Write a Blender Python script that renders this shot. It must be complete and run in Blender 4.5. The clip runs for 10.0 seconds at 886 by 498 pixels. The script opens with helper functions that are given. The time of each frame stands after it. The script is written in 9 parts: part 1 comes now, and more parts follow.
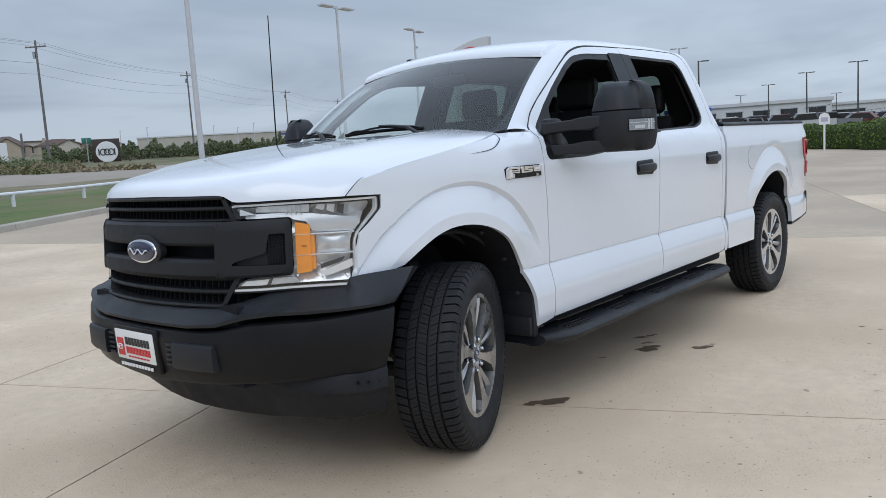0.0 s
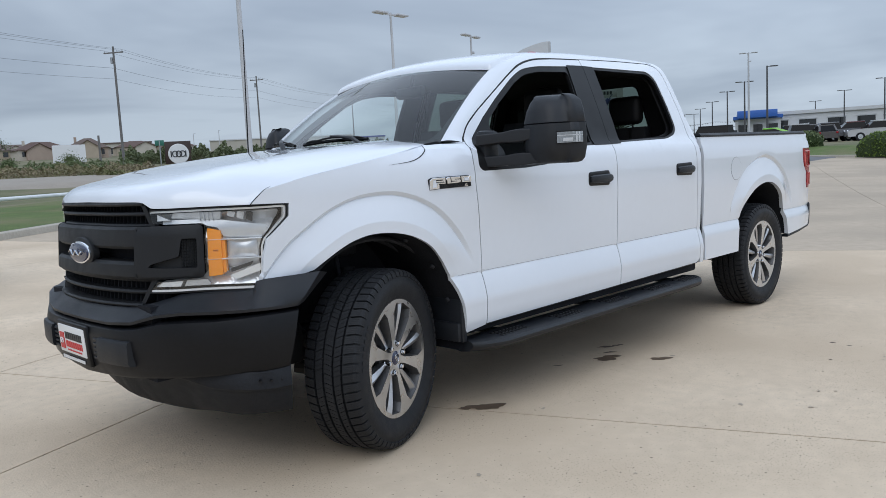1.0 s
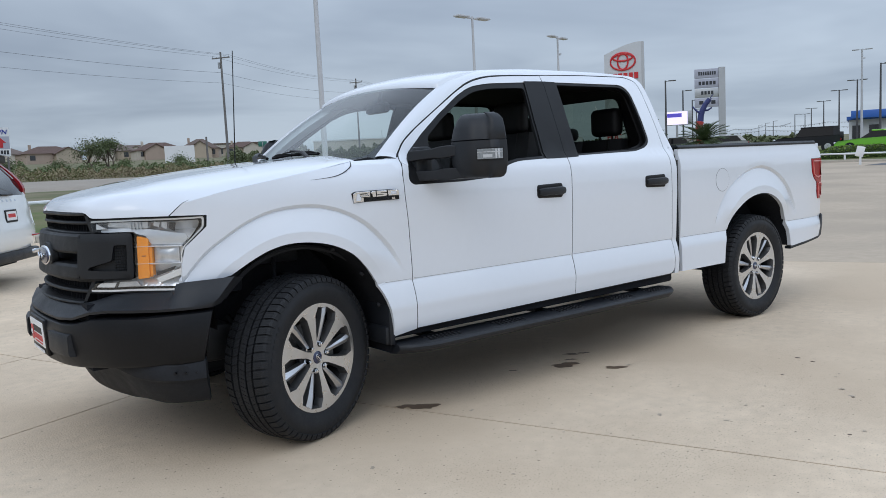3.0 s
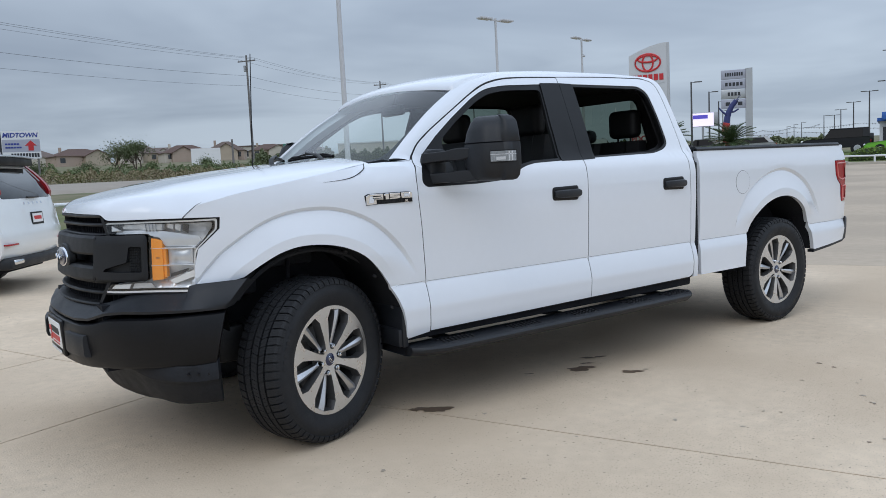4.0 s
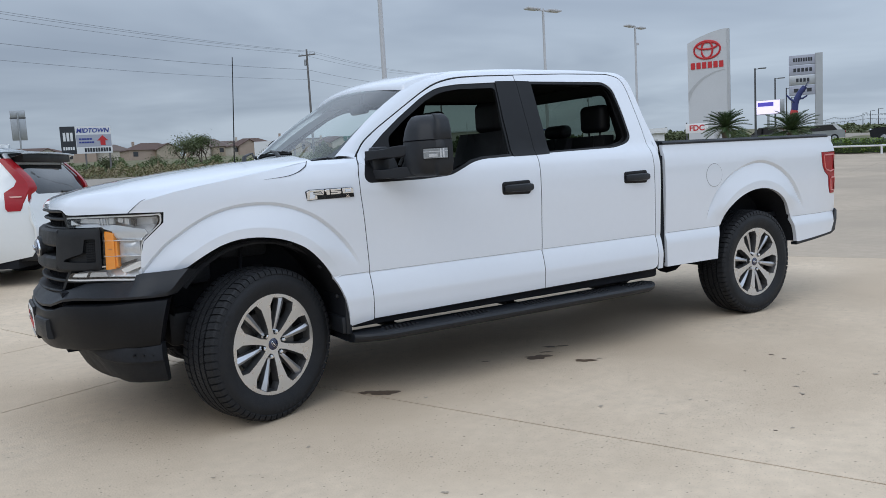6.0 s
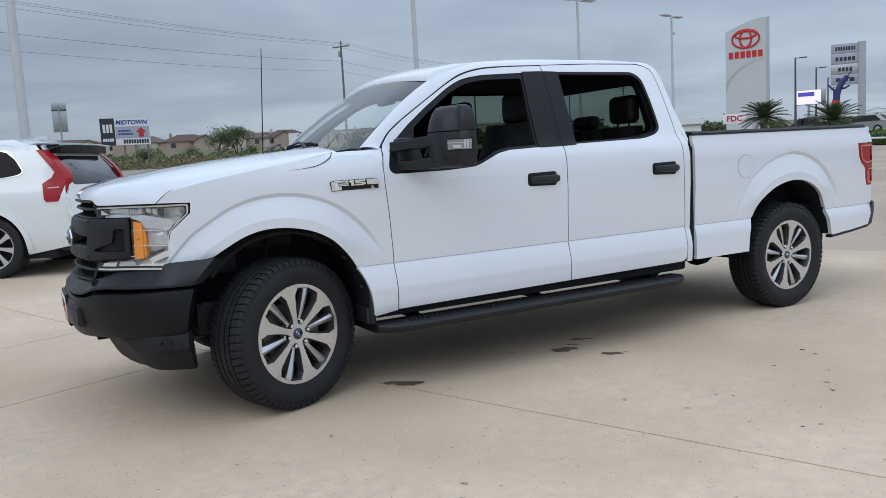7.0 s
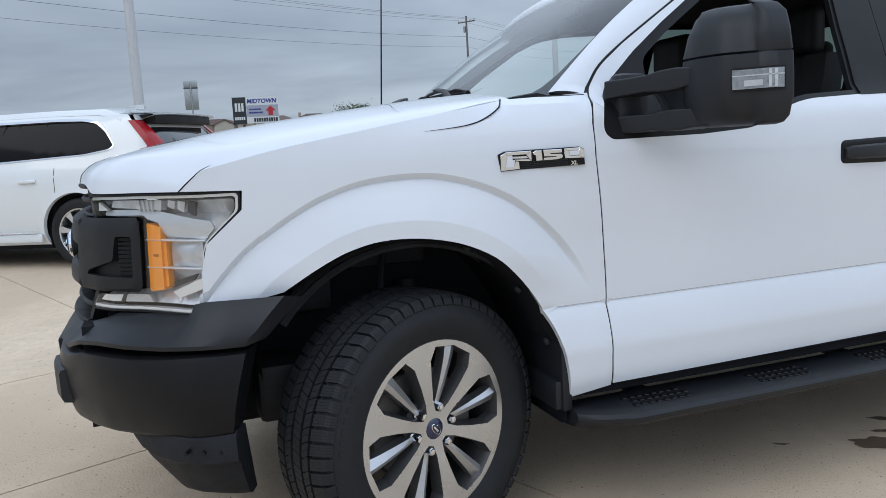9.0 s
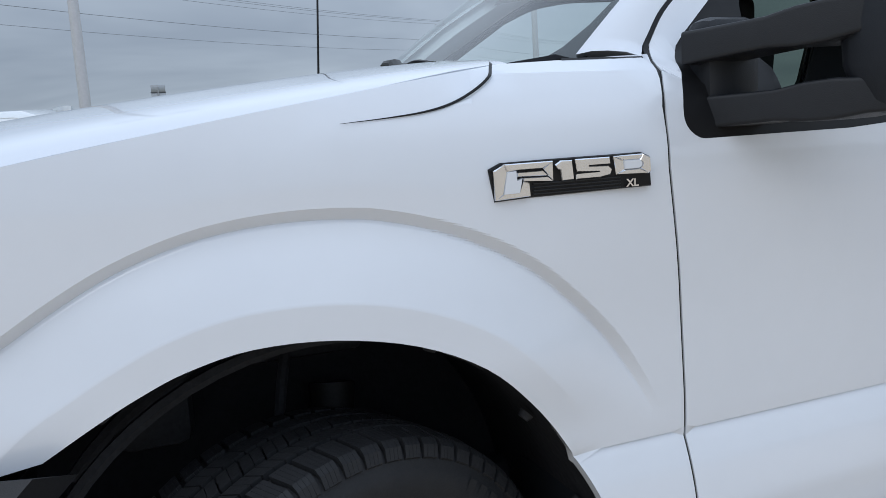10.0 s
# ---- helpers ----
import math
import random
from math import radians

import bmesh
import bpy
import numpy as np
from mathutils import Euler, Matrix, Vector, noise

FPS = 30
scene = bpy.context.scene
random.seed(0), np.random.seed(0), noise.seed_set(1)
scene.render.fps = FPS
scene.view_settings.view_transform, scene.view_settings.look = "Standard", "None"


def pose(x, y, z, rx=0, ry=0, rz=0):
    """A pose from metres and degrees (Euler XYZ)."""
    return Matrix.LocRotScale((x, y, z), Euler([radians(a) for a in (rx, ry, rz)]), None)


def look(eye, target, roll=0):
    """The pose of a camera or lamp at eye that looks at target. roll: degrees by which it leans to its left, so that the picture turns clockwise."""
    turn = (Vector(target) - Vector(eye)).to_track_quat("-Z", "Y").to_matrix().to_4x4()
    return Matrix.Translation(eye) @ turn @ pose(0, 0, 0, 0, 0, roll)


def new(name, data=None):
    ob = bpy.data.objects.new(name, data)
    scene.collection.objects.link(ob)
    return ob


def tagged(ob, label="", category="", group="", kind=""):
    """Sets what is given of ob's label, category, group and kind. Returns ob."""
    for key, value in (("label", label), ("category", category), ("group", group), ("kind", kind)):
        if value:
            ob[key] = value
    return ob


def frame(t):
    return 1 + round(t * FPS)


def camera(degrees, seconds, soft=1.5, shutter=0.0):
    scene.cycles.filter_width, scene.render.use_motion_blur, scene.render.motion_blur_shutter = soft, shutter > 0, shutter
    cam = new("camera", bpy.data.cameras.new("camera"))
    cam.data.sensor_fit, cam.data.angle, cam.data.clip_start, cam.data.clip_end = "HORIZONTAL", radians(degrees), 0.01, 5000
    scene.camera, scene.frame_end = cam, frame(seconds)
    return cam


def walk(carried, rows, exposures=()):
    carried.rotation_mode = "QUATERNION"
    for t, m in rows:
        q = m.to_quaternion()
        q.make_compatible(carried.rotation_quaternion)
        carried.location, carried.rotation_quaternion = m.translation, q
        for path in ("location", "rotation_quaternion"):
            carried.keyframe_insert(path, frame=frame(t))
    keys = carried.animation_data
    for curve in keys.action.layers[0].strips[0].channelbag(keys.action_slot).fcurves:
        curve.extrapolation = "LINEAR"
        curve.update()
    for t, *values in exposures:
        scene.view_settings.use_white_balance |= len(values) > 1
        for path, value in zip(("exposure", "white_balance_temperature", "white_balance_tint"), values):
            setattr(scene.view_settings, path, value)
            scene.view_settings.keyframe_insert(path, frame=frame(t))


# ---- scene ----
cam = camera(59.6, 10.0, soft=0.7)
METRES, EYE, TURN = 5.54, 1.302, -49.5
ROWS = [
    (0.0, 0.0, 0.0, 0.0, -0.44, -6.97, 3.58),
    (0.5, 0.0566, -0.0144, 0.0012, 1.73, -6.67, 3.35),
    (1.0, 0.1177, -0.0195, -0.0013, 4.41, -6.37, 3.04),
    (1.5, 0.1816, -0.0281, 0.0013, 7.06, -6.17, 2.76),
    (2.0, 0.2381, -0.0396, 0.0026, 9.25, -6.09, 2.63),
    (3.5, 0.2831, -0.0404, 0.0041, 12.58, -5.85, 2.87),
    (4.0, 0.2895, -0.0378, 0.0036, 13.52, -5.72, 2.82),
    (4.5, 0.3303, -0.0394, 0.0014, 14.69, -5.69, 2.76),
    (5.0, 0.3682, -0.0366, 0.0011, 16.0, -5.78, 2.78),
    (6.5, 0.4263, -0.0454, 0.0033, 19.24, -6.38, 3.31),
    (7.0, 0.4261, -0.0397, 0.0019, 20.63, -6.64, 3.19),
    (7.5, 0.3968, 0.0069, -0.0017, 22.79, -6.92, 3.01),
    (8.0, 0.3493, 0.0807, -0.0043, 25.5, -7.21, 2.95),
    (8.5, 0.2938, 0.1667, -0.0067, 27.97, -7.52, 3.07),
    (9.0, 0.2317, 0.2604, -0.0079, 29.57, -7.71, 3.2),
    (9.5, 0.1811, 0.3549, -0.0106, 29.76, -7.88, 3.29),
    (10.0, 0.1416, 0.4414, -0.0084, 27.97, -7.48, 3.58),
]
START = pose(-2.639, -2.999, EYE, 0, 0, TURN)
walk(cam, [(t, START @ pose(METRES * x, METRES * y, METRES * z, 90 + pitch, roll, yaw)) for t, x, y, z, yaw, pitch, roll in ROWS],
     [(0.0, 0.0), (4.0, -0.03), (6.5, -0.06), (8.0, -0.04), (9.0, 0.03), (9.5, 0.03), (10.0, -0.06)])

# ---- overcast sky and a weak, wide sun ----
SUN_ELEVATION, SUN_AZIMUTH = 46.0, 210.0
world = bpy.data.worlds.new("overcast")
scene.world = world
world.use_nodes = True
wt = world.node_tree
wt.nodes.clear()


def wn(kind, **values):
    n = wt.nodes.new(kind)
    for k, v in values.items():
        n.inputs[k].default_value = v
    return n


w_out, w_bg = wn("ShaderNodeOutputWorld"), wn("ShaderNodeBackground", Strength=1.0)
w_co, w_sep = wn("ShaderNodeTexCoord"), wn("ShaderNodeSeparateXYZ")
wt.links.new(w_co.outputs["Generated"], w_sep.inputs[0])
# overcast gradient: the zenith is brighter than the horizon
w_grad = wn("ShaderNodeValToRGB")
w_grad.color_ramp.elements[0].position, w_grad.color_ramp.elements[0].color = 0.0, (0.40, 0.475, 0.57, 1)
w_grad.color_ramp.elements[1].position, w_grad.color_ramp.elements[1].color = 1.0, (0.80, 0.95, 1.185, 1)
mid = w_grad.color_ramp.elements.new(0.28)
mid.color = (0.43, 0.515, 0.635, 1)
high = w_grad.color_ramp.elements.new(0.55)
high.color = (0.86, 1.02, 1.265, 1)
low = w_grad.color_ramp.elements.new(0.11)
low.color = (0.365, 0.435, 0.532, 1)
wt.links.new(w_sep.outputs["Z"], w_grad.inputs[0])
# cloud layers stretched flat along the horizon
w_flat = wn("ShaderNodeMath"); w_flat.operation = "MAXIMUM"; w_flat.inputs[1].default_value = 0.0
w_add = wn("ShaderNodeMath"); w_add.operation = "ADD"; w_add.inputs[1].default_value = 0.10
wt.links.new(w_sep.outputs["Z"], w_flat.inputs[0])
wt.links.new(w_flat.outputs[0], w_add.inputs[0])
w_div = wn("ShaderNodeVectorMath"); w_div.operation = "DIVIDE"
w_comb = wn("ShaderNodeCombineXYZ")
for k in range(3):
    wt.links.new(w_add.outputs[0], w_comb.inputs[k])
wt.links.new(w_co.outputs["Generated"], w_div.inputs[0])
wt.links.new(w_comb.outputs[0], w_div.inputs[1])
w_noise = wn("ShaderNodeTexNoise", Scale=0.55, Detail=4.0, Roughness=0.55, Distortion=0.4)
wt.links.new(w_div.outputs[0], w_noise.inputs["Vector"])
w_ramp = wn("ShaderNodeValToRGB")
w_ramp.color_ramp.elements[0].position, w_ramp.color_ramp.elements[0].color = 0.36, (0.80, 0.81, 0.83, 1)
w_ramp.color_ramp.elements[1].position, w_ramp.color_ramp.elements[1].color = 0.62, (1.12, 1.11, 1.09, 1)
wt.links.new(w_noise.outputs["Fac"], w_ramp.inputs[0])
w_mul = wn("ShaderNodeMix"); w_mul.data_type = "RGBA"; w_mul.blend_type = "MULTIPLY"; w_mul.inputs["Factor"].default_value = 1.0
wt.links.new(w_grad.outputs[0], w_mul.inputs["A"])
wt.links.new(w_ramp.outputs[0], w_mul.inputs["B"])
# the cover is thinner towards one side
w_dot = wn("ShaderNodeVectorMath"); w_dot.operation = "DOT_PRODUCT"; w_dot.inputs[1].default_value = (0.90, -0.35, 0.0)
wt.links.new(w_co.outputs["Generated"], w_dot.inputs[0])
w_lean = wn("ShaderNodeMapRange"); w_lean.inputs["From Min"].default_value = -1.0; w_lean.inputs["To Min"].default_value = 0.82; w_lean.inputs["To Max"].default_value = 1.24
wt.links.new(w_dot.outputs["Value"], w_lean.inputs["Value"])
w_mul2 = wn("ShaderNodeMix"); w_mul2.data_type = "RGBA"; w_mul2.blend_type = "MULTIPLY"; w_mul2.inputs["Factor"].default_value = 1.0
wt.links.new(w_mul.outputs["Result"], w_mul2.inputs["A"])
wt.links.new(w_lean.outputs[0], w_mul2.inputs["B"])
# a bright band low in the cover behind the lot's open side
w_back = wn("ShaderNodeVectorMath"); w_back.operation = "DOT_PRODUCT"; w_back.inputs[1].default_value = (0.10, -1.0, -0.55)
wt.links.new(w_co.outputs["Generated"], w_back.inputs[0])
w_band = wn("ShaderNodeMapRange"); w_band.inputs["From Min"].default_value = 0.05; w_band.inputs["From Max"].default_value = 0.9; w_band.inputs["To Min"].default_value = 1.0; w_band.inputs["To Max"].default_value = 1.2
wt.links.new(w_back.outputs["Value"], w_band.inputs["Value"])
w_mul3 = wn("ShaderNodeMix"); w_mul3.data_type = "RGBA"; w_mul3.blend_type = "MULTIPLY"; w_mul3.inputs["Factor"].default_value = 1.0
wt.links.new(w_mul2.outputs["Result"], w_mul3.inputs["A"])
wt.links.new(w_band.outputs[0], w_mul3.inputs["B"])
# a little clear-sky light filters through the cover
w_sky = wt.nodes.new("ShaderNodeTexSky")
w_sky.sky_type, w_sky.sun_disc = "NISHITA", False
w_sky.sun_elevation, w_sky.sun_rotation = radians(SUN_ELEVATION), radians(90 - SUN_AZIMUTH)
w_mix = wn("ShaderNodeMix"); w_mix.data_type = "RGBA"; w_mix.blend_type = "ADD"; w_mix.inputs["Factor"].default_value = 0.006
wt.links.new(w_mul3.outputs["Result"], w_mix.inputs["A"])
wt.links.new(w_sky.outputs[0], w_mix.inputs["B"])
wt.links.new(w_mix.outputs["Result"], w_bg.inputs["Color"])
wt.links.new(w_bg.outputs[0], w_out.inputs[0])

sun = new("sun", bpy.data.lights.new("sun", "SUN"))
sun.data.energy, sun.data.angle, sun.data.color = 0.7, radians(45), (1.0, 0.98, 0.95)
sun.matrix_world = look((40 * math.cos(radians(SUN_AZIMUTH)) * math.cos(radians(SUN_ELEVATION)), 40 * math.sin(radians(SUN_AZIMUTH)) * math.cos(radians(SUN_ELEVATION)), 40 * math.sin(radians(SUN_ELEVATION))), (0, 0, 0))

# ---- materials ----
def rgb(c):
    return (c[0], c[1], c[2], 1.0)


def material(name, color, rough=0.5, metal=0.0, vary=0.0, scale=4.0, bump=0.0, bump_scale=40.0, coat=0.0, rough_vary=0.0, spec=0.5, second=None, mix_scale=0.6):
    """A principled material with two scales of colour variation, roughness wear and fine relief, in object metres."""
    m = bpy.data.materials.new(name)
    m.use_nodes = True
    t = m.node_tree
    b = t.nodes["Principled BSDF"]
    b.inputs["Base Color"].default_value = rgb(color)
    b.inputs["Roughness"].default_value, b.inputs["Metallic"].default_value = rough, metal
    b.inputs["Coat Weight"].default_value, b.inputs["Coat Roughness"].default_value = coat, 0.03
    b.inputs["Specular IOR Level"].default_value = spec
    co = t.nodes.new("ShaderNodeNewGeometry")
    if vary or second:
        big, fine = t.nodes.new("ShaderNodeTexNoise"), t.nodes.new("ShaderNodeTexNoise")
        for n, s, d in ((big, scale, 4.0), (fine, scale * 14, 5.0)):
            n.inputs["Scale"].default_value, n.inputs["Detail"].default_value = s, d
            t.links.new(co.outputs["Position"], n.inputs["Vector"])
        add = t.nodes.new("ShaderNodeMath")
        add.operation = "ADD"
        t.links.new(big.outputs["Fac"], add.inputs[0])
        t.links.new(fine.outputs["Fac"], add.inputs[1])
        ramp = t.nodes.new("ShaderNodeMapRange")
        ramp.inputs["From Min"].default_value, ramp.inputs["From Max"].default_value = 0.6, 1.4
        ramp.inputs["To Min"].default_value, ramp.inputs["To Max"].default_value = 1 - vary, 1 + vary
        t.links.new(add.outputs[0], ramp.inputs["Value"])
        mul = t.nodes.new("ShaderNodeMix")
        mul.data_type, mul.blend_type = "RGBA", "MULTIPLY"
        mul.inputs["Factor"].default_value = 1.0
        mul.inputs["A"].default_value = rgb(color)
        t.links.new(ramp.outputs[0], mul.inputs["B"])
        out = mul.outputs["Result"]
        if second:
            patch = t.nodes.new("ShaderNodeTexNoise")
            patch.inputs["Scale"].default_value, patch.inputs["Detail"].default_value = mix_scale, 6.0
            t.links.new(co.outputs["Position"], patch.inputs["Vector"])
            pr = t.nodes.new("ShaderNodeMapRange")
            pr.inputs["From Min"].default_value, pr.inputs["From Max"].default_value = 0.42, 0.62
            t.links.new(patch.outputs["Fac"], pr.inputs["Value"])
            mm = t.nodes.new("ShaderNodeMix")
            mm.data_type = "RGBA"
            mm.inputs["B"].default_value = rgb(second)
            t.links.new(pr.outputs[0], mm.inputs["Factor"])
            t.links.new(out, mm.inputs["A"])
            out = mm.outputs["Result"]
        t.links.new(out, b.inputs["Base Color"])
    if rough_vary:
        rn, rr = t.nodes.new("ShaderNodeTexNoise"), t.nodes.new("ShaderNodeMapRange")
        rn.inputs["Scale"].default_value, rn.inputs["Detail"].default_value = scale * 2, 5.0
        t.links.new(co.outputs["Position"], rn.inputs["Vector"])
        rr.inputs["From Min"].default_value, rr.inputs["From Max"].default_value = 0.3, 0.7
        rr.inputs["To Min"].default_value, rr.inputs["To Max"].default_value = max(0.02, rough - rough_vary), min(1, rough + rough_vary)
        t.links.new(rn.outputs["Fac"], rr.inputs["Value"])
        t.links.new(rr.outputs[0], b.inputs["Roughness"])
    if bump:
        bn, bb = t.nodes.new("ShaderNodeTexNoise"), t.nodes.new("ShaderNodeBump")
        bn.inputs["Scale"].default_value, bn.inputs["Detail"].default_value = bump_scale, 4.0
        t.links.new(co.outputs["Position"], bn.inputs["Vector"])
        bb.inputs["Strength"].default_value, bb.inputs["Distance"].default_value = bump, 0.01
        t.links.new(bn.outputs["Fac"], bb.inputs["Height"])
        t.links.new(bb.outputs[0], b.inputs["Normal"])
    return m


def glass(name, tint, rough=0.0, alpha=1.0):
    """Thin tinted pane: clear transmission with a mirror gloss on it."""
    m = bpy.data.materials.new(name)
    m.use_nodes = True
    t = m.node_tree
    t.nodes.clear()
    o, mix = t.nodes.new("ShaderNodeOutputMaterial"), t.nodes.new("ShaderNodeMixShader")
    tr, gl, lw = t.nodes.new("ShaderNodeBsdfTransparent"), t.nodes.new("ShaderNodeBsdfGlossy"), t.nodes.new("ShaderNodeLayerWeight")
    pw, fr = t.nodes.new("ShaderNodeMath"), t.nodes.new("ShaderNodeMapRange")
    tr.inputs["Color"].default_value = rgb(tint)
    gl.inputs["Color"].default_value, gl.inputs["Roughness"].default_value = (1, 1, 1, 1), rough
    lw.inputs["Blend"].default_value = 0.5
    pw.operation, pw.inputs[1].default_value = "POWER", 5.0
    t.links.new(lw.outputs["Facing"], pw.inputs[0])
    fr.inputs["To Min"].default_value, fr.inputs["To Max"].default_value = 0.06, 0.9
    t.links.new(pw.outputs[0], fr.inputs["Value"])
    t.links.new(fr.outputs[0], mix.inputs[0])
    t.links.new(tr.outputs[0], mix.inputs[1])
    t.links.new(gl.outputs[0], mix.inputs[2])
    t.links.new(mix.outputs[0], o.inputs[0])
    return m


def glow(name, color, strength):
    m = bpy.data.materials.new(name)
    m.use_nodes = True
    b = m.node_tree.nodes["Principled BSDF"]
    b.inputs["Base Color"].default_value = rgb(color)
    b.inputs["Emission Color"].default_value, b.inputs["Emission Strength"].default_value = rgb(color), strength
    return m


WHITE = material("white_paint", (0.705, 0.74, 0.795), 0.22, coat=1.0, vary=0.012, scale=1.5, rough_vary=0.05)
PLASTIC = material("black_textured_plastic", (0.010, 0.0118, 0.0155), 0.48, vary=0.14, scale=3, bump=0.12, bump_scale=700, rough_vary=0.08, spec=0.42)
SATIN = material("black_satin_trim", (0.007, 0.007, 0.008), 0.40, vary=0.1, scale=3, rough_vary=0.08, spec=0.25)
BLACK = material("dark_underbody", (0.015, 0.016, 0.0195), 0.85, vary=0.3, scale=5, bump=0.2, bump_scale=60, spec=0.15)
RUBBER = material("tyre_rubber", (0.0145, 0.0155, 0.0180), 0.62, vary=0.2, scale=9, bump=0.15, bump_scale=220, rough_vary=0.1, spec=0.3)
ALLOY = material("machined_alloy", (0.66, 0.67, 0.685), 0.32, 1.0, vary=0.05, scale=12, rough_vary=0.08)
ALLOY_DARK = material("painted_alloy_recess", (0.035, 0.035, 0.036), 0.5, 0.4, vary=0.1, scale=10)
CHROME = material("chrome", (0.80, 0.81, 0.83), 0.08, 1.0, vary=0.02, scale=6)
LAMP_SILVER = material("lamp_reflector", (0.84, 0.86, 0.89), 0.22, 0.6, vary=0.05, scale=30)
AMBER = material("amber_reflector", (0.90, 0.29, 0.008), 0.22, vary=0.1, scale=40, coat=0.6)
RED = material("red_lamp_lens", (0.33, 0.008, 0.014), 0.2, vary=0.1, scale=30, coat=0.25, spec=0.3)
BLUE = material("blue_enamel", (0.008, 0.015, 0.055), 0.2, vary=0.05, scale=30, coat=0.7)
CLEAR = glass("clear_lens", (0.97, 0.98, 0.98))
WINDSHIELD = glass("windshield_glass", (0.74, 0.82, 0.80))
SIDE_GLASS = glass("side_glass", (0.93, 0.95, 0.94))
TINT = glass("privacy_glass", (0.165, 0.21, 0.18))
DARK_GLASS = material("dark_car_glass", (0.012, 0.014, 0.016), 0.06, vary=0.1, scale=2, coat=0.5)
CLOTH = material("dark_seat_vinyl", (0.009, 0.009, 0.010), 0.55, vary=0.15, scale=6, bump=0.15, bump_scale=300, spec=0.3)
CONCRETE = material("light_concrete", (0.655, 0.53, 0.395), 0.85, spec=0.2, vary=0.15, scale=0.9, bump=0.3, bump_scale=90, second=(0.555, 0.44, 0.32), mix_scale=0.5)
# sparse dark pits in the slab's surface
ct = CONCRETE.node_tree
c_geo, c_pit, c_map, c_mul = ct.nodes.new("ShaderNodeNewGeometry"), ct.nodes.new("ShaderNodeTexNoise"), ct.nodes.new("ShaderNodeMapRange"), ct.nodes.new("ShaderNodeMix")
c_pit.inputs["Scale"].default_value, c_pit.inputs["Detail"].default_value = 55.0, 2.0
c_map.inputs["From Min"].default_value, c_map.inputs["From Max"].default_value = 0.675, 0.75
c_mul.data_type = "RGBA"
c_mul.inputs["B"].default_value = (0.13, 0.10, 0.075, 1)
ct.links.new(c_geo.outputs["Position"], c_pit.inputs["Vector"])
ct.links.new(c_pit.outputs["Fac"], c_map.inputs["Value"])
c_bsdf = ct.nodes["Principled BSDF"]
ct.links.new(c_bsdf.inputs["Base Color"].links[0].from_socket, c_mul.inputs["A"])
# two sizes of pit, thicker in some areas than in others
c_fine, c_fmap, c_area, c_amap, c_sum = (ct.nodes.new(k) for k in ("ShaderNodeTexNoise", "ShaderNodeMapRange", "ShaderNodeTexNoise", "ShaderNodeMapRange", "ShaderNodeMath"))
c_fine.inputs["Scale"].default_value, c_fine.inputs["Detail"].default_value = 130.0, 2.0
c_area.inputs["Scale"].default_value, c_area.inputs["Detail"].default_value = 1.1, 3.0
c_fmap.inputs["From Min"].default_value, c_fmap.inputs["From Max"].default_value, c_fmap.inputs["To Max"].default_value = 0.605, 0.70, 0.75
c_amap.inputs["From Min"].default_value, c_amap.inputs["From Max"].default_value = 0.40, 0.62
for c_node in (c_fine, c_area):
    ct.links.new(c_geo.outputs["Position"], c_node.inputs["Vector"])
ct.links.new(c_fine.outputs["Fac"], c_fmap.inputs["Value"])
ct.links.new(c_area.outputs["Fac"], c_amap.inputs["Value"])
c_sum.operation, c_sum.use_clamp = "MULTIPLY_ADD", True
ct.links.new(c_fmap.outputs[0], c_sum.inputs[0])
ct.links.new(c_amap.outputs[0], c_sum.inputs[1])
ct.links.new(c_map.outputs[0], c_sum.inputs[2])
ct.links.new(c_sum.outputs[0], c_mul.inputs["Factor"])
ct.links.new(c_mul.outputs["Result"], c_bsdf.inputs["Base Color"])
OLD_CONCRETE = material("weathered_concrete", (0.47, 0.385, 0.295), 0.88, spec=0.2, vary=0.12, scale=0.5, bump=0.25, bump_scale=80, second=(0.40, 0.33, 0.255), mix_scale=0.3)
JOINT = material("joint_filler", (0.07, 0.06, 0.05), 0.9, vary=0.2, scale=4)
KERB = material("kerb_concrete", (0.42, 0.38, 0.32), 0.88, vary=0.16, scale=1.5, bump=0.3, bump_scale=60)
STAIN = material("oil_stain", (0.135, 0.092, 0.060), 0.55, vary=0.35, scale=9)
GRASS = material("grass_ground", (0.105, 0.11, 0.045), 0.95, vary=0.35, scale=0.6, bump=0.6, bump_scale=25, second=(0.20, 0.165, 0.10), mix_scale=0.16)
ROAD = material("road_asphalt", (0.30, 0.26, 0.215), 0.9, vary=0.12, scale=0.8, bump=0.2, bump_scale=60)

# ---- mesh helpers ----
from mathutils import geometry


def mesh_from(bm, material_, name="mesh", sharp=35):
    me = bpy.data.meshes.new(name)
    bm.normal_update()
    bm.to_mesh(me)
    bm.free()
    for p in me.polygons:
        p.use_smooth = True
    me.set_sharp_from_angle(angle=radians(sharp))
    if material_:
        me.materials.append(material_)
    return me


def part(name, bm, material_, parent=None, label="", sharp=35, m=None):
    """Links a bmesh as one mesh object, under a thing or a part."""
    ob = new(name, mesh_from(bm, material_, name, sharp))
    if parent is not None:
        ob.parent = parent
    if m is not None:
        ob.matrix_basis = m
    if label:
        ob["label"] = label
    return ob


def thing(name, label, category, m=None, group="", kind=""):
    """An empty at a thing's base, which parents its parts."""
    ob = new(name)
    ob.empty_display_size = 0.2
    if m is not None:
        ob.matrix_basis = m
    return tagged(ob, label, category, group, kind)


def bm_new():
    return bmesh.new()


